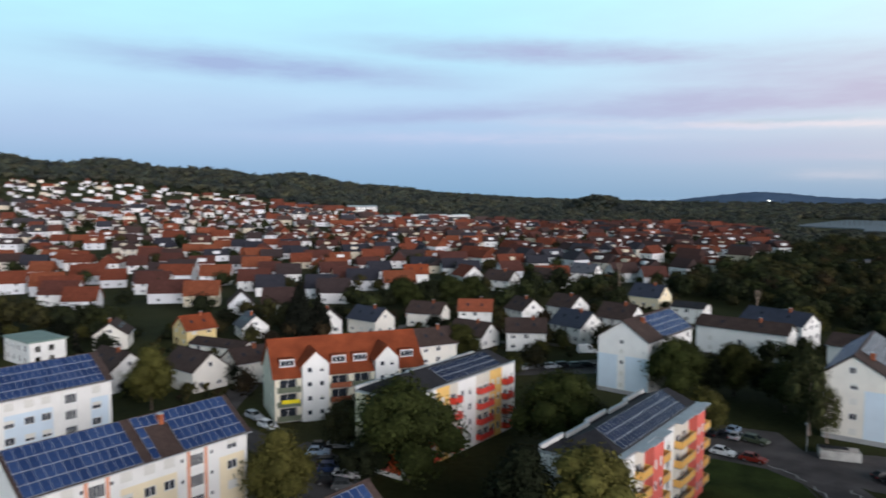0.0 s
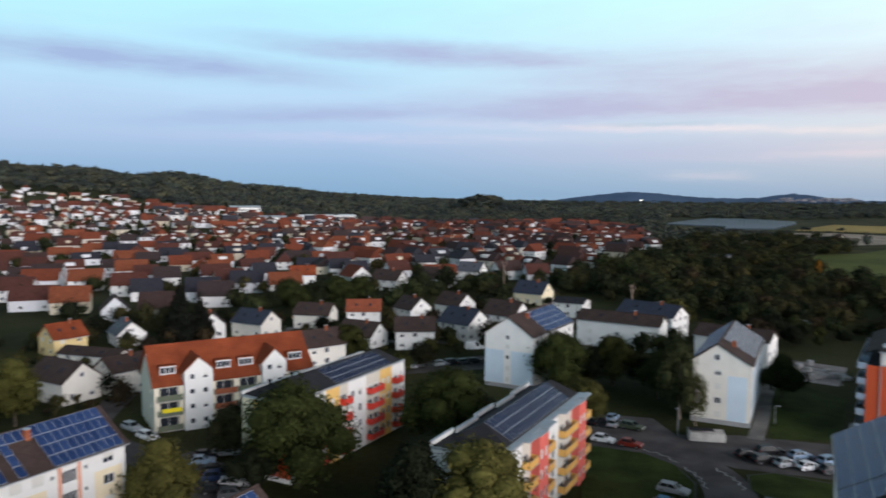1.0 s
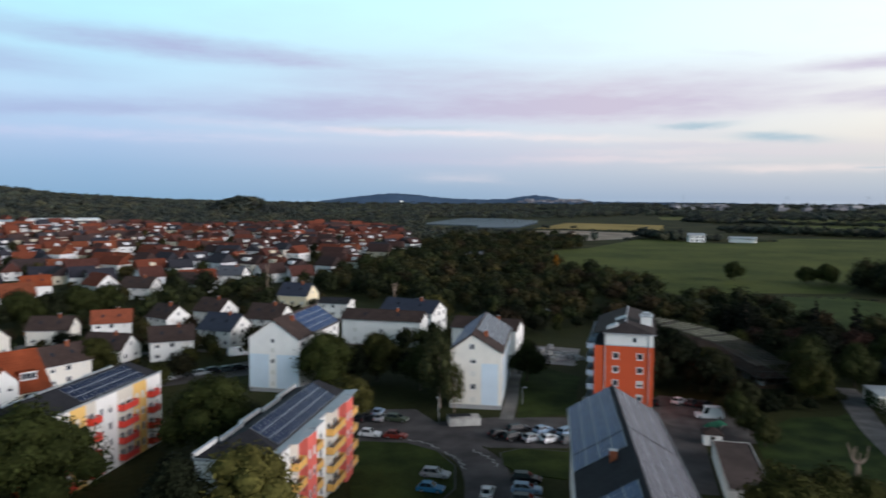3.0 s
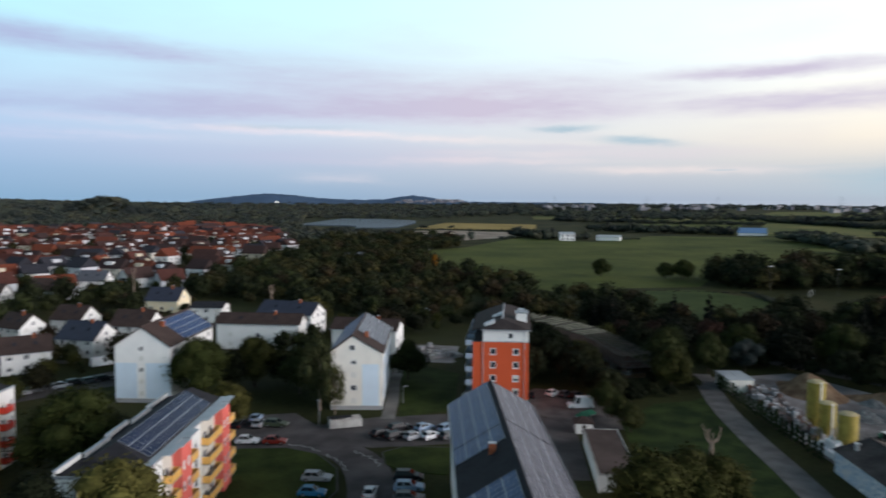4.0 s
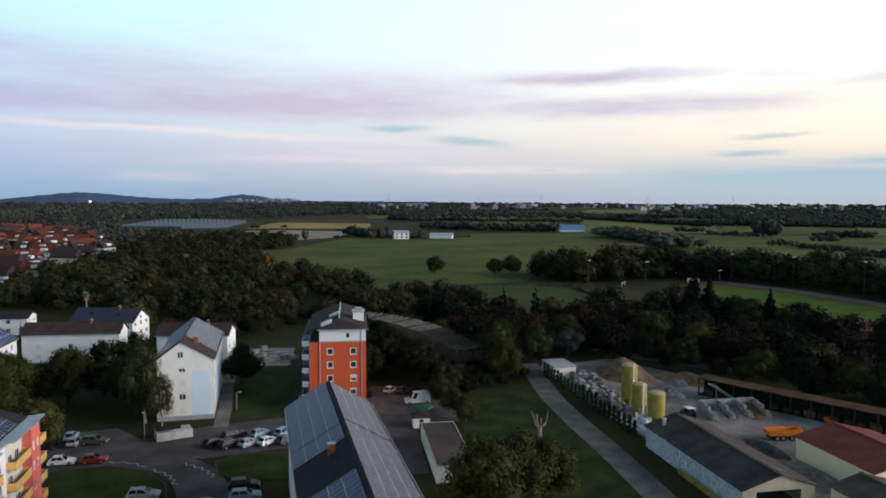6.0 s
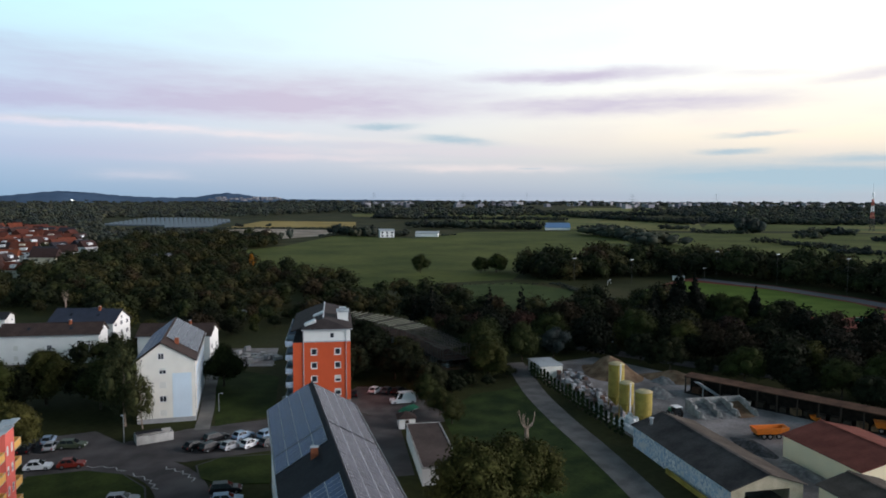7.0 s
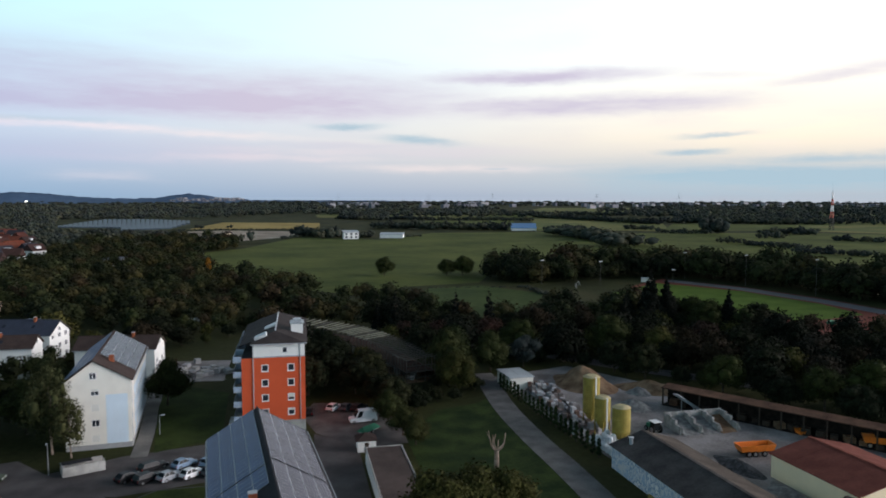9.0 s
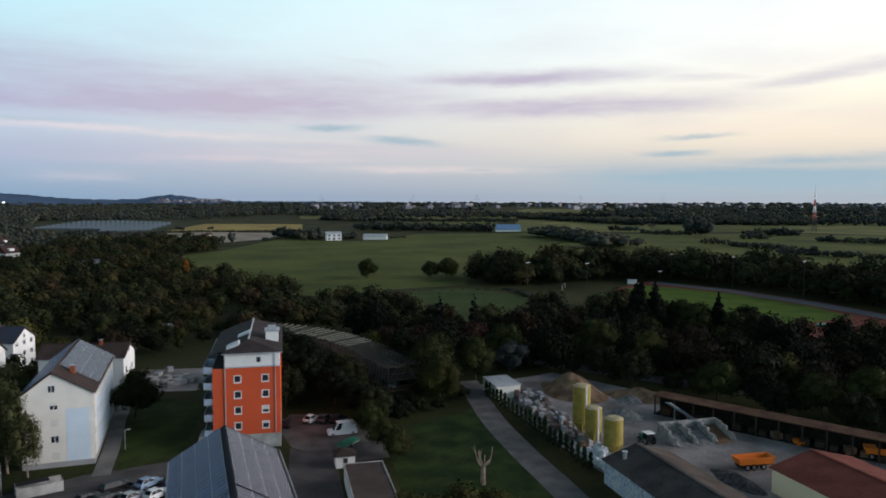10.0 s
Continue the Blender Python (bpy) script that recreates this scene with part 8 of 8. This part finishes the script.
def heap(name, x, y, rx, ry, h, az, material, label, seed):
    n, m = 36, 9
    v, f = [(0, 0, h)], []
    for k in range(1, m + 1):
        t = k / m
        for i in range(n):
            a = 2 * math.pi * i / n
            w = 1 + 0.22 * noise.noise((math.cos(a) * 1.6 + seed, math.sin(a) * 1.6, t * 2))
            z = h * (1 - smooth(t)) * (1 + 0.3 * noise.noise((math.cos(a) * t * 3, math.sin(a) * t * 3, seed))) - (0.1 if k == m else 0)
            v.append((rx * t * w * math.cos(a), ry * t * w * math.sin(a), z))
    for i in range(n):
        f.append((0, 1 + i, 1 + (i + 1) % n))
    for k in range(m - 1):
        for i in range(n):
            a, b = 1 + k * n, 1 + (k + 1) * n
            f.append((a + i, b + i, b + (i + 1) % n, a + (i + 1) % n))
    ob = part(name, Mesh().raw(v, f), material, m=pose(x, y, 0.02, 0, 0, axis(az)))
    for p in ob.data.polygons:
        p.use_smooth = True
    tagged(ob, label, "heap", "heaps in the yard")


heap("earth_mound", 140, 121, 7, 11, 4.2, 25, EARTH, "large brown heap of earth and sand in the yard", 1)
heap("earth_mound", 148, 108, 5, 9, 1.9, 160, EARTH, "low brown heap of earth along the yard edge", 2)
heap("gravel_mound", 133.5, 102.0, 4, 4.5, 1.7, 0, STONEHEAP, "grey heap of gravel in the yard", 3)
heap("gravel_mound", 143.5, 108.0, 3, 3.5, 1.3, 0, STONEHEAP, "small pale heap of gravel in the yard", 4)
heap("gravel_mound", 119.5, 70.5, 2.6, 6.5, 1.0, 24, mat("dark_scrap", [(0.05, 0.05, 0.05), (0.10, 0.10, 0.105)], 0.9, 0.3, 0.8, 0.2, 0.1), "dark heap of stone chippings between the halls", 5)
heap("gravel_mound", 115.0, 59.5, 2.2, 5.5, 0.9, 24, STONEHEAP, "grey heap of stone chippings between the halls", 6)


def gravel_bays():
    root = thing("gravel_bays", pose(125.6, 84.2, 0, 0, 0, axis(25)), "row of concrete bays holding sand and gravel", "storage bay")
    pale = mat("pale_concrete_wall", [(0.24, 0.235, 0.225), (0.34, 0.33, 0.315)], 0.9, 0.2, 1.2, 0.15)
    for i in range(4):
        x = i * 3.9 - 0.6
        for k in range(3):
            y0, z1 = 1.2 + k * 1.78, (1.5, 2.3, 2.6)[k]
            part("partition", Mesh().prism([(x, y0), (x + 0.45, y0), (x + 0.45, y0 + 1.72), (x, y0 + 1.72)], 0, z1), pale, root)
        part("brace", Mesh().raw([(x + 0.45, 1.0, 0), (x + 1.1, 1.0, 0), (x + 1.1, 1.35, 0), (x + 0.45, 1.35, 0), (x + 0.45, 1.0, 1.4), (x + 0.45, 1.35, 1.4)], [(0, 1, 4), (3, 5, 2), (1, 2, 5, 4), (0, 3, 2, 1), (0, 4, 5, 3)]), pale, root)
    part("back_wall", Mesh().box(-0.6, 11.55, 6.55, 6.95, 0, 2.7), pale, root)
    for i, m in enumerate((STONEHEAP, STONEHEAP, EARTH)):
        x0 = i * 3.9 - 0.13
        x1 = x0 + 3.4
        part("gravel_fill", Mesh().raw([(x0, 0.2, 0.02), (x1, 0.6, 0.02), (x1, 6.5, 0.02), (x0, 6.5, 0.02), (x0 + 0.2, 3.2, 0.7), (x1 - 0.3, 3.5, 0.9), (x1, 6.5, 1.7), (x0, 6.5, 1.4)],
                                       [(0, 1, 5, 4), (4, 5, 6, 7), (1, 2, 6, 5), (3, 0, 4, 7)]), m, root)


gravel_bays()


def open_shed():
    root = thing("open_shed", pose(139.6, 99.5, 0, 0, 0, axis(172)), "long open-fronted shed with a rusty brown sheet roof", "shed")
    L = 56
    for i in range(14):
        y0 = L * i / 14
        part("roof_sheet", Mesh().plate([(-3.0, y0, 4.2), (0.4, y0, 3.9), (0.4, y0 + L / 14 - 0.04, 3.9), (-3.0, y0 + L / 14 - 0.04, 4.2)], 0.12), RUST, root)
        part("post", Mesh().box(-0.1, 0.15, y0 + 0.2, y0 + 0.45, 0, 3.85), DARKWOOD, root)
    # the roof's shade is put into the near-black colour of the back wall
    part("back_wall", Mesh().box(-2.95, -2.8, 0, L, 0, 4.0), mat("shade_black_boards", [(0.012, 0.010, 0.009), (0.022, 0.017, 0.014)], 0.9, 0.25, 1, 0.1), root)
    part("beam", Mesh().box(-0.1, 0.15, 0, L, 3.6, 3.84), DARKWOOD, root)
    # dark sheet over the gravel, its colour carrying the shade under the roof
    part("floor", Mesh().box(-2.8, 0.3, 0, L, 0.02, 0.06), mat("shade_dark_floor", [(0.020, 0.017, 0.014), (0.032, 0.026, 0.022)], 0.95, 0.25, 2, 0.3), root)
    rng = random.Random(2)
    for i in range(22):
        y0, s = 2 + i * 2.4, rng.uniform(0.5, 0.85)
        # mostly dark materials, so the crates carry the shade as well
        ob = part("store_crate", Mesh().box(-s, s, -s, s, 0, s * 1.4), rng.choice([RUST, DARKWOOD, DARKWOOD, EARTH, DARKWOOD]))
        p = Matrix(pose(139.6, 99.5, 0, 0, 0, axis(172))) @ Vector((rng.uniform(-1.9, -1.0), y0, 0.03))
        ob.matrix_basis = pose(p.x, p.y, p.z, 0, 0, rng.uniform(0, 60))
        tagged(ob, "dark crate of goods stored under the open shed", "crate", "stored goods")
    conv = thing("conveyor", pose(0, 0, 0), "pale slanting conveyor belt beside the open shed", "conveyor")
    part("belt", Mesh().plate([(136.9, 95.0, 3.9), (137.4, 94.2, 3.9), (141.4, 90.6, 0.5), (140.9, 91.4, 0.5)], 0.2), ZINC, conv)
    part("support", Mesh().tube((138.2, 93.7, 0), (138.2, 93.7, 3.0), 0.1, n=6), STEEL, conv)
    part("support", Mesh().tube((140.0, 92.0, 0), (140.0, 92.0, 1.5), 0.1, n=6), STEEL, conv)


open_shed()


def tipper(x, y, heading, cab):
    root = thing("dump_truck" if cab else "tipper_body", pose(x, y, 0.03, 0, 0, 90 - heading), "orange dump truck with an empty skip" if cab else "orange tipper trailer with an open empty bed", "truck", "orange yard machines")
    bed = Mesh()
    x0, x1, w = (-3.0, 1.6, 1.15) if cab else (-2.9, 2.9, 1.2)
    bed.raw([(x0, -w + 0.2, 0.9), (x1, -w + 0.2, 0.9), (x1, w - 0.2, 0.9), (x0, w - 0.2, 0.9), (x0 - 0.4, -w, 2.0), (x1 + 0.3, -w, 2.1), (x1 + 0.3, w, 2.1), (x0 - 0.4, w, 2.0),
             (x0 + 0.1, -w + 0.25, 1.05), (x1 - 0.1, -w + 0.25, 1.05), (x1 - 0.1, w - 0.25, 1.05), (x0 + 0.1, w - 0.25, 1.05), (x0 - 0.3, -w + 0.1, 2.0), (x1 + 0.2, -w + 0.1, 2.1), (x1 + 0.2, w - 0.1, 2.1), (x0 - 0.3, w - 0.1, 2.0)],
            [(3, 2, 1, 0), (0, 1, 5, 4), (1, 2, 6, 5), (2, 3, 7, 6), (3, 0, 4, 7), (8, 9, 10, 11), (9, 8, 12, 13), (10, 9, 13, 14), (11, 10, 14, 15), (8, 11, 15, 12), (4, 5, 13, 12), (5, 6, 14, 13), (6, 7, 15, 14), (7, 4, 12, 15)])
    part("bed", bed, DIGGER, root)
    part("chassis", Mesh().box(x0, x1 + (1.8 if cab else 0.4), -0.5, 0.5, 0.55, 0.85), TYRE, root)
    if cab:
        c = part("cab", Mesh().box(2.0, 3.6, -1.0, 1.0, 0.85, 2.5), DIGGER, root)
        part("windscreen", Mesh().box(3.6, 3.63, -0.85, 0.85, 1.5, 2.3), CARGLASS, c)
        for sy in (-1, 1):
            part("side_window", Mesh().box(2.3, 3.3, sy * 1.0 - 0.015, sy * 1.0 + 0.015, 1.5, 2.3), CARGLASS, c)
        part("beacon", Mesh().tube((2.4, 0, 2.5), (2.4, 0, 2.75), 0.12, n=8), SILO, c)
    for wx in ((-2.2, -1.1, 2.7) if cab else (-1.6, -0.5, 1.2)):
        for sy in (-1, 1):
            add_wheel(root, wx, sy * 0.95, 0.5, 0.3)


tipper(126.6, 71.6, 120, False)
tipper(147.6, 59.4, 150, True)
for x, y, m, lab in ((143.8, 72.2, DIGGER, "orange steel skip under the shed edge"), (149.0, 66.5, DIGGER, "orange loader bucket under the shed")):
    sk = part("skip", Mesh().raw([(-1.2, -0.7, 0), (1.2, -0.7, 0), (1.2, 0.7, 0), (-1.2, 0.7, 0), (-1.7, -0.9, 1.2), (1.7, -0.9, 1.2), (1.7, 0.9, 1.2), (-1.7, 0.9, 1.2), (-1.2, -0.7, 0.9), (1.2, -0.7, 0.9), (1.2, 0.7, 0.9), (-1.2, 0.7, 0.9)],
                                 [(0, 1, 5, 4), (1, 2, 6, 5), (2, 3, 7, 6), (3, 0, 4, 7), (8, 9, 10, 11), (4, 5, 9, 8), (5, 6, 10, 9), (6, 7, 11, 10), (7, 4, 8, 11)]), m, m=pose(x, y, 0.03, 0, 0, 60) @ Matrix.Scale(0.62, 4))
    tagged(sk, lab, "skip")


def tractor():
    root = thing("tractor", pose(123.2, 89.6, 0.03, 0, 0, 70), "small dark green tractor with a white cab roof", "tractor")
    part("bonnet", Mesh().box(0.3, 1.9, -0.4, 0.4, 0.7, 1.4), GREENTARP, root)
    part("cab", Mesh().box(-1.1, 0.3, -0.7, 0.7, 0.7, 2.1), CARGLASS, root)
    part("cab_roof", Mesh().box(-1.3, 0.5, -0.8, 0.8, 2.1, 2.25), FRAME, root)
    for sy in (-1, 1):
        add_wheel(root, -0.7, sy * 0.8, 0.75, 0.35)
        add_wheel(root, 1.4, sy * 0.7, 0.45, 0.25)


tractor()


def yard_hedge():
    src = make_tree("hedge_conifer", "small dark green conifer in a hedge row", 3.7, 0.62, "cone", foliage("thuja", [(0.026, 0.040, 0.016), (0.032, 0.048, 0.019), (0.020, 0.032, 0.014)]), 700, 0.22, 77, 9, group="conifer hedge by the service road", category="conifer")
    rng = random.Random(12)
    n = 23
    for i in range(n):
        t = i / (n - 1)
        s = rng.uniform(0.85, 1.15)
        src.scale = (s, s, s)
        copy_thing(src, pose(121.8 + (104.6 - 121.8) * t, 130.4 + (87.2 - 130.4) * t, 0, 0, 0, rng.uniform(0, 360)))
    for o in (*src.children_recursive, src):
        bpy.data.objects.remove(o)


yard_hedge()


# ---- sports ground ----
def flood_mast(x, y, h):
    root = thing("floodlight_mast", pose(x, y, 0), "tall slim steel floodlight mast at the sports ground", "mast", "floodlight masts")
    part("pole", Mesh().tube((0, 0, 0), (0, 0, h), 0.12, 0.07, 8), DARKSTEEL, root)
    part("crossbar", Mesh().box(-1.4, 1.4, -0.06, 0.06, h - 0.3, h - 0.1), DARKSTEEL, root)
    for i in (-1, 0, 1):
        part("floodlight", Mesh().box(i - 0.28, i + 0.28, -0.3, 0.1, h - 0.1, h + 0.3), STEEL, root)


for x, y, h in ((271, 262, 12), (289, 240, 12), (348, 232, 14), (336, 158, 16), (326, 224, 7), (345, 196, 15)):
    flood_mast(x, y, h)
hutm = thing("sports_hut", pose(321, 236, 0, 0, 0, -50), "small white hut beside the running track", "hut")
part("wall", Mesh().box(-2.9, 2.9, -1.2, 1.2, 0, 2.1), OFFWHITE, hutm)
part("roof", Mesh().box(-3.1, 3.1, -1.4, 1.4, 2.1, 2.25), ZINC, hutm)
goal = thing("goal", pose(276, 243, 0.1, 0, 0, 30), "white football goal on the pitch", "goal")
part("frame", Mesh().tube((-3.6, 0, 0), (-3.6, 0, 2.4), 0.08, n=6).tube((3.6, 0, 0), (3.6, 0, 2.4), 0.08, n=6).tube((-3.6, 0, 2.4), (3.6, 0, 2.4), 0.08, n=6), FRAME, goal)
mat_h = thing("jump_mat", pose(262, 127, 0.1, 0, 0, 20), "pale red jumping mat beside the pitch", "mat")
part("mat", Mesh().box(-3, 3, -2, 2, 0, 0.9), mat("faded_red_cover", (0.40, 0.20, 0.18), 0.7, 0.1), mat_h)
mat_g = thing("jump_mat", pose(270, 122, 0.1, 0, 0, 20), "green covered mat beside the pitch", "mat")
part("mat", Mesh().box(-2.5, 2.5, -1.5, 1.5, 0, 0.7), GREENTARP, mat_g)


# ---- stone yard behind the white block ----
def stone_yard():
    rng = random.Random(14)
    structure("stone_yard", Mesh().face((58, 186, 0.06), (74, 176, 0.06), (84, 196, 0.06), (68, 206, 0.06)), GRAVEL, "pale gravel storage place behind the houses", "yard")
    for i in range(26):
        x, y = rng.uniform(61, 79), rng.uniform(182, 198)
        s = rng.uniform(0.6, 1.4)
        ob = part("stone_pallet", Mesh().box(-s, s, -0.7, 0.7, 0.0, rng.uniform(0.5, 1.3)), rng.choice([CONCRETE, PLINTH, CONCRETE, PLINTH]), m=pose(x, y, 0.07, 0, 0, rng.uniform(0, 180)))
        tagged(ob, "pallet of pale paving stones in the yard", "pallet", "stone pallets")
    ribbon("garden_wall", [(57, 184), (74, 174)], 0.4, CONCRETE, "low concrete wall beside the lawn", "wall", 0.9)


stone_yard()


# ---- distance ----
def build_far_hills():
    """Wooded hills on the horizon; their blue is haze put into the colour."""
    for name, az0, az1, r, prof in (("far_hills", 2, 34, 4650, [(2, 14), (3.4, 28), (5.3, 46), (7.0, 61), (8.2, 64), (9.8, 53), (11.6, 38), (13, 31), (15, 27), (16.8, 32), (18, 48), (19, 56), (20, 46), (21.6, 26), (24, 16), (34, 12)]),):
        verts, faces = [], []
        n = 160
        for i in range(n + 1):
            az = az0 + (az1 - az0) * i / n
            top = lerp_table(prof, az) + 5 * noise.noise((az * 2.2, 0, 0)) + 2 * noise.noise((az * 9, 3, 0))
            for rr, z in ((r - 250, -5), (r - 80, top * 0.7), (r, max(2, top)), (r + 200, -5)):
                x, y = polar(az, rr)
                verts.append((x, y, z))
        for i in range(n):
            for k in range(3):
                a = i * 4 + k
                faces.append((a, a + 4, a + 5, a + 1))
        hill = structure(name, Mesh().raw(verts, faces), HAZEBLUE, "wooded hills on the horizon with blue haze in their colour", "backdrop")
        for p in hill.data.polygons:
            p.use_smooth = True


build_far_hills()


def far_building(name, label, az, r, w, d, h, wall_mat, roof_mat, turn=0, floors=0, rise=1.5):
    x, y = polar(az, r)
    root = thing(name, pose(x, y, ground_height(x, y), 0, 0, -az + turn), label, "building")
    part("wall", Mesh().box(-w / 2, w / 2, -d / 2, d / 2, -3, h), wall_mat, root)
    part("roof", Mesh().plate([(-w / 2 - 0.6, -d / 2 - 0.6, h + 0.1), (w / 2 + 0.6, -d / 2 - 0.6, h + 0.1), (w / 2 + 0.6, d / 2 + 0.6, h + 0.1 + rise), (-w / 2 - 0.6, d / 2 + 0.6, h + 0.1 + rise)], 0.4), roof_mat, root)
    n = int(w / 4)
    for f in range(floors):
        for i in range(n):
            cx = -w / 2 + w * (i + 0.5) / n
            part("window", Mesh().box(cx - 1.1, cx + 1.1, -d / 2 - 0.06, -d / 2 - 0.01, 1.0 + 3.2 * f, 2.8 + 3.2 * f), GLASS, root)
    return root


far_building("white_hangar", "white three-storey building at the edge of the town", -22.0, 1010, 38, 16, 9, WHITE, ZINC, 5, 3)
far_building("school", "long white flat-roofed school building", -15.9, 948, 74, 20, 7, WHITE, FRAME, 4, 2)
far_building("white_hall", "low white hall at the edge of the town", -20.6, 905, 52, 16, 5, WHITE, ZINC, -6, 1)
far_building("farm_house", "white two-storey farm house beside the meadow", 31.0, 762, 15, 10, 7, WHITE, ZINC, 10, 2)
far_building("farm_hall", "white low hall beside the meadow", 34.2, 772, 24, 9, 4, WHITE, ZINC, -8, 0)
far_building("blue_hall", "pale hall with a blue metal roof at the meadow's edge", 44.4, 940, 31, 16, 3.2, WHITE, BLUEHALL, 4, 0, 5.5)
far_building("plot_tower", "small pale tower house on the bare plot", 21.9, 770, 4.5, 4.5, 7, CREAM, BROWNROOF, 20, 0)


def greenhouses():
    root = thing("greenhouses", pose(0, 0, 0), "wide range of pale blue-grey greenhouses", "greenhouse")
    for i in range(28):
        az = 10.6 + i * 0.31
        x0, y0 = polar(az, lerp_table([(10.6, 1140), (14.3, 1090), (14.6, 1005), (17.8, 1040), (19.3, 1250)], az))
        x1, y1 = polar(az, lerp_table([(10.6, 1180), (13.4, 1450), (16, 1440), (19.3, 1316)], az))
        d = Vector((x1 - x0, y1 - y0)).normalized()
        s = Vector((d.y, -d.x)) * 3.0
        a, b = Vector((x0, y0)), Vector((x1, y1))
        mb = Mesh().raw([(*(a - s), 0), (*(a + s), 0), (*(b + s), 0), (*(b - s), 0), (*(a - s), 1.5), (*(a + s), 1.5), (*(b + s), 1.5), (*(b - s), 1.5), (*a, 1.8), (*b, 1.8)],
                        [(0, 1, 5, 8, 4), (1, 2, 6, 5), (2, 3, 7, 9, 6), (3, 0, 4, 7), (5, 6, 9, 8), (7, 4, 8, 9)])
        part("greenhouse_bay", mb, GREENHOUSE, root)


greenhouses()


def lattice_mast():
    x, y = polar(66.0, 1052)
    root = thing("radio_mast", pose(x, y, 0), "tall red and white lattice radio mast", "mast")
    red = mat("mast_red", (0.45, 0.10, 0.07), 0.6, 0.1)
    for k in range(6):
        z0, z1 = k * 8, k * 8 + 8
        r0, r1 = 3.2 - k * 0.44, 3.2 - (k + 1) * 0.44
        mb = Mesh()
        for i in range(4):
            a, b = math.pi / 4 + i * math.pi / 2, math.pi / 4 + (i + 1) * math.pi / 2
            mb.tube((r0 * math.cos(a), r0 * math.sin(a), z0), (r1 * math.cos(a), r1 * math.sin(a), z1), 0.3, n=4)
            mb.tube((r0 * math.cos(a), r0 * math.sin(a), z0), (r1 * math.cos(b), r1 * math.sin(b), z1), 0.18, n=4)
        part("lattice_section", mb, DARKSTEEL if k < 2 else red if k % 2 == 0 else FRAME, root)
    part("antenna", Mesh().tube((0, 0, 48), (0, 0, 60), 0.2, 0.08, 5), FRAME, root)


lattice_mast()


def pylon(az, r, h):
    x, y = polar(az, r)
    root = thing("pylon", pose(x, y, 0, 0, 0, -az), "far grey steel power pylon", "pylon", "power pylons")
    mb = Mesh()
    for sx in (-1, 1):
        for sy in (-1, 1):
            mb.tube((sx * 3.5, sy * 3.5, 0), (sx * 0.6, sy * 0.6, h), 0.16, n=4)
    part("tower", mb, STEEL, root)
    for z, w in ((h * 0.7, 12), (h * 0.85, 9), (h * 0.97, 6)):
        part("cross_arm", Mesh().box(-w * 0.8, w * 0.8, -0.2, 0.2, z, z + 0.35), STEEL, root)


for az, r, h in ((30, 2300, 50), (37, 2100, 48), (42, 2300, 50), (50, 1900, 48), (56, 2200, 50)):
    pylon(az, r, h)


def far_town():
    """White specks of the city on the plain."""
    rng = random.Random(33)
    walls = Mesh()
    for i in range(170):
        az = rng.choice([rng.uniform(29, 33), rng.uniform(36, 72), rng.uniform(36, 72), rng.uniform(36, 72)])
        r = rng.uniform(2500, 3600)
        x, y = polar(az, r)
        w, h = rng.uniform(8, 30) * rng.choice([0.5, 0.8, 1.5]), rng.uniform(9, 16.5)
        walls.box(x - w / 2, x + w / 2, y - 8, y + 8, 0, h)
    tagged(part("far_town", walls, CITY), "pale specks of a far town on the plain", "town", "", "stuff")
    hill = Mesh()
    for i in range(60):
        az = rng.uniform(17.5, 23)
        x, y = polar(az, 4420)
        z = rng.uniform(8, 26)
        hill.box(x - 8, x + 8, y - 6, y + 6, z, z + 8)
    tagged(part("hill_village", hill, CITY), "pale village on the slope of the far hill", "village", "", "stuff")


far_town()
# a far lamp; its glow is drawn as an emissive box on a post
fl = polar(8.42, 3000)
lamp = thing("floodlit_sign", pose(fl[0], fl[1], 0, 0, 0, -8), "bright floodlight glowing far away on the plain", "light")
part("board", Mesh().box(-4, 4, -0.5, 0.5, 22, 25), glow("floodlight_glow", (1.0, 0.95, 0.85), 3.0), lamp)
part("post", Mesh().box(-0.5, 0.5, -0.3, 0.3, 0, 20), STEEL, lamp)
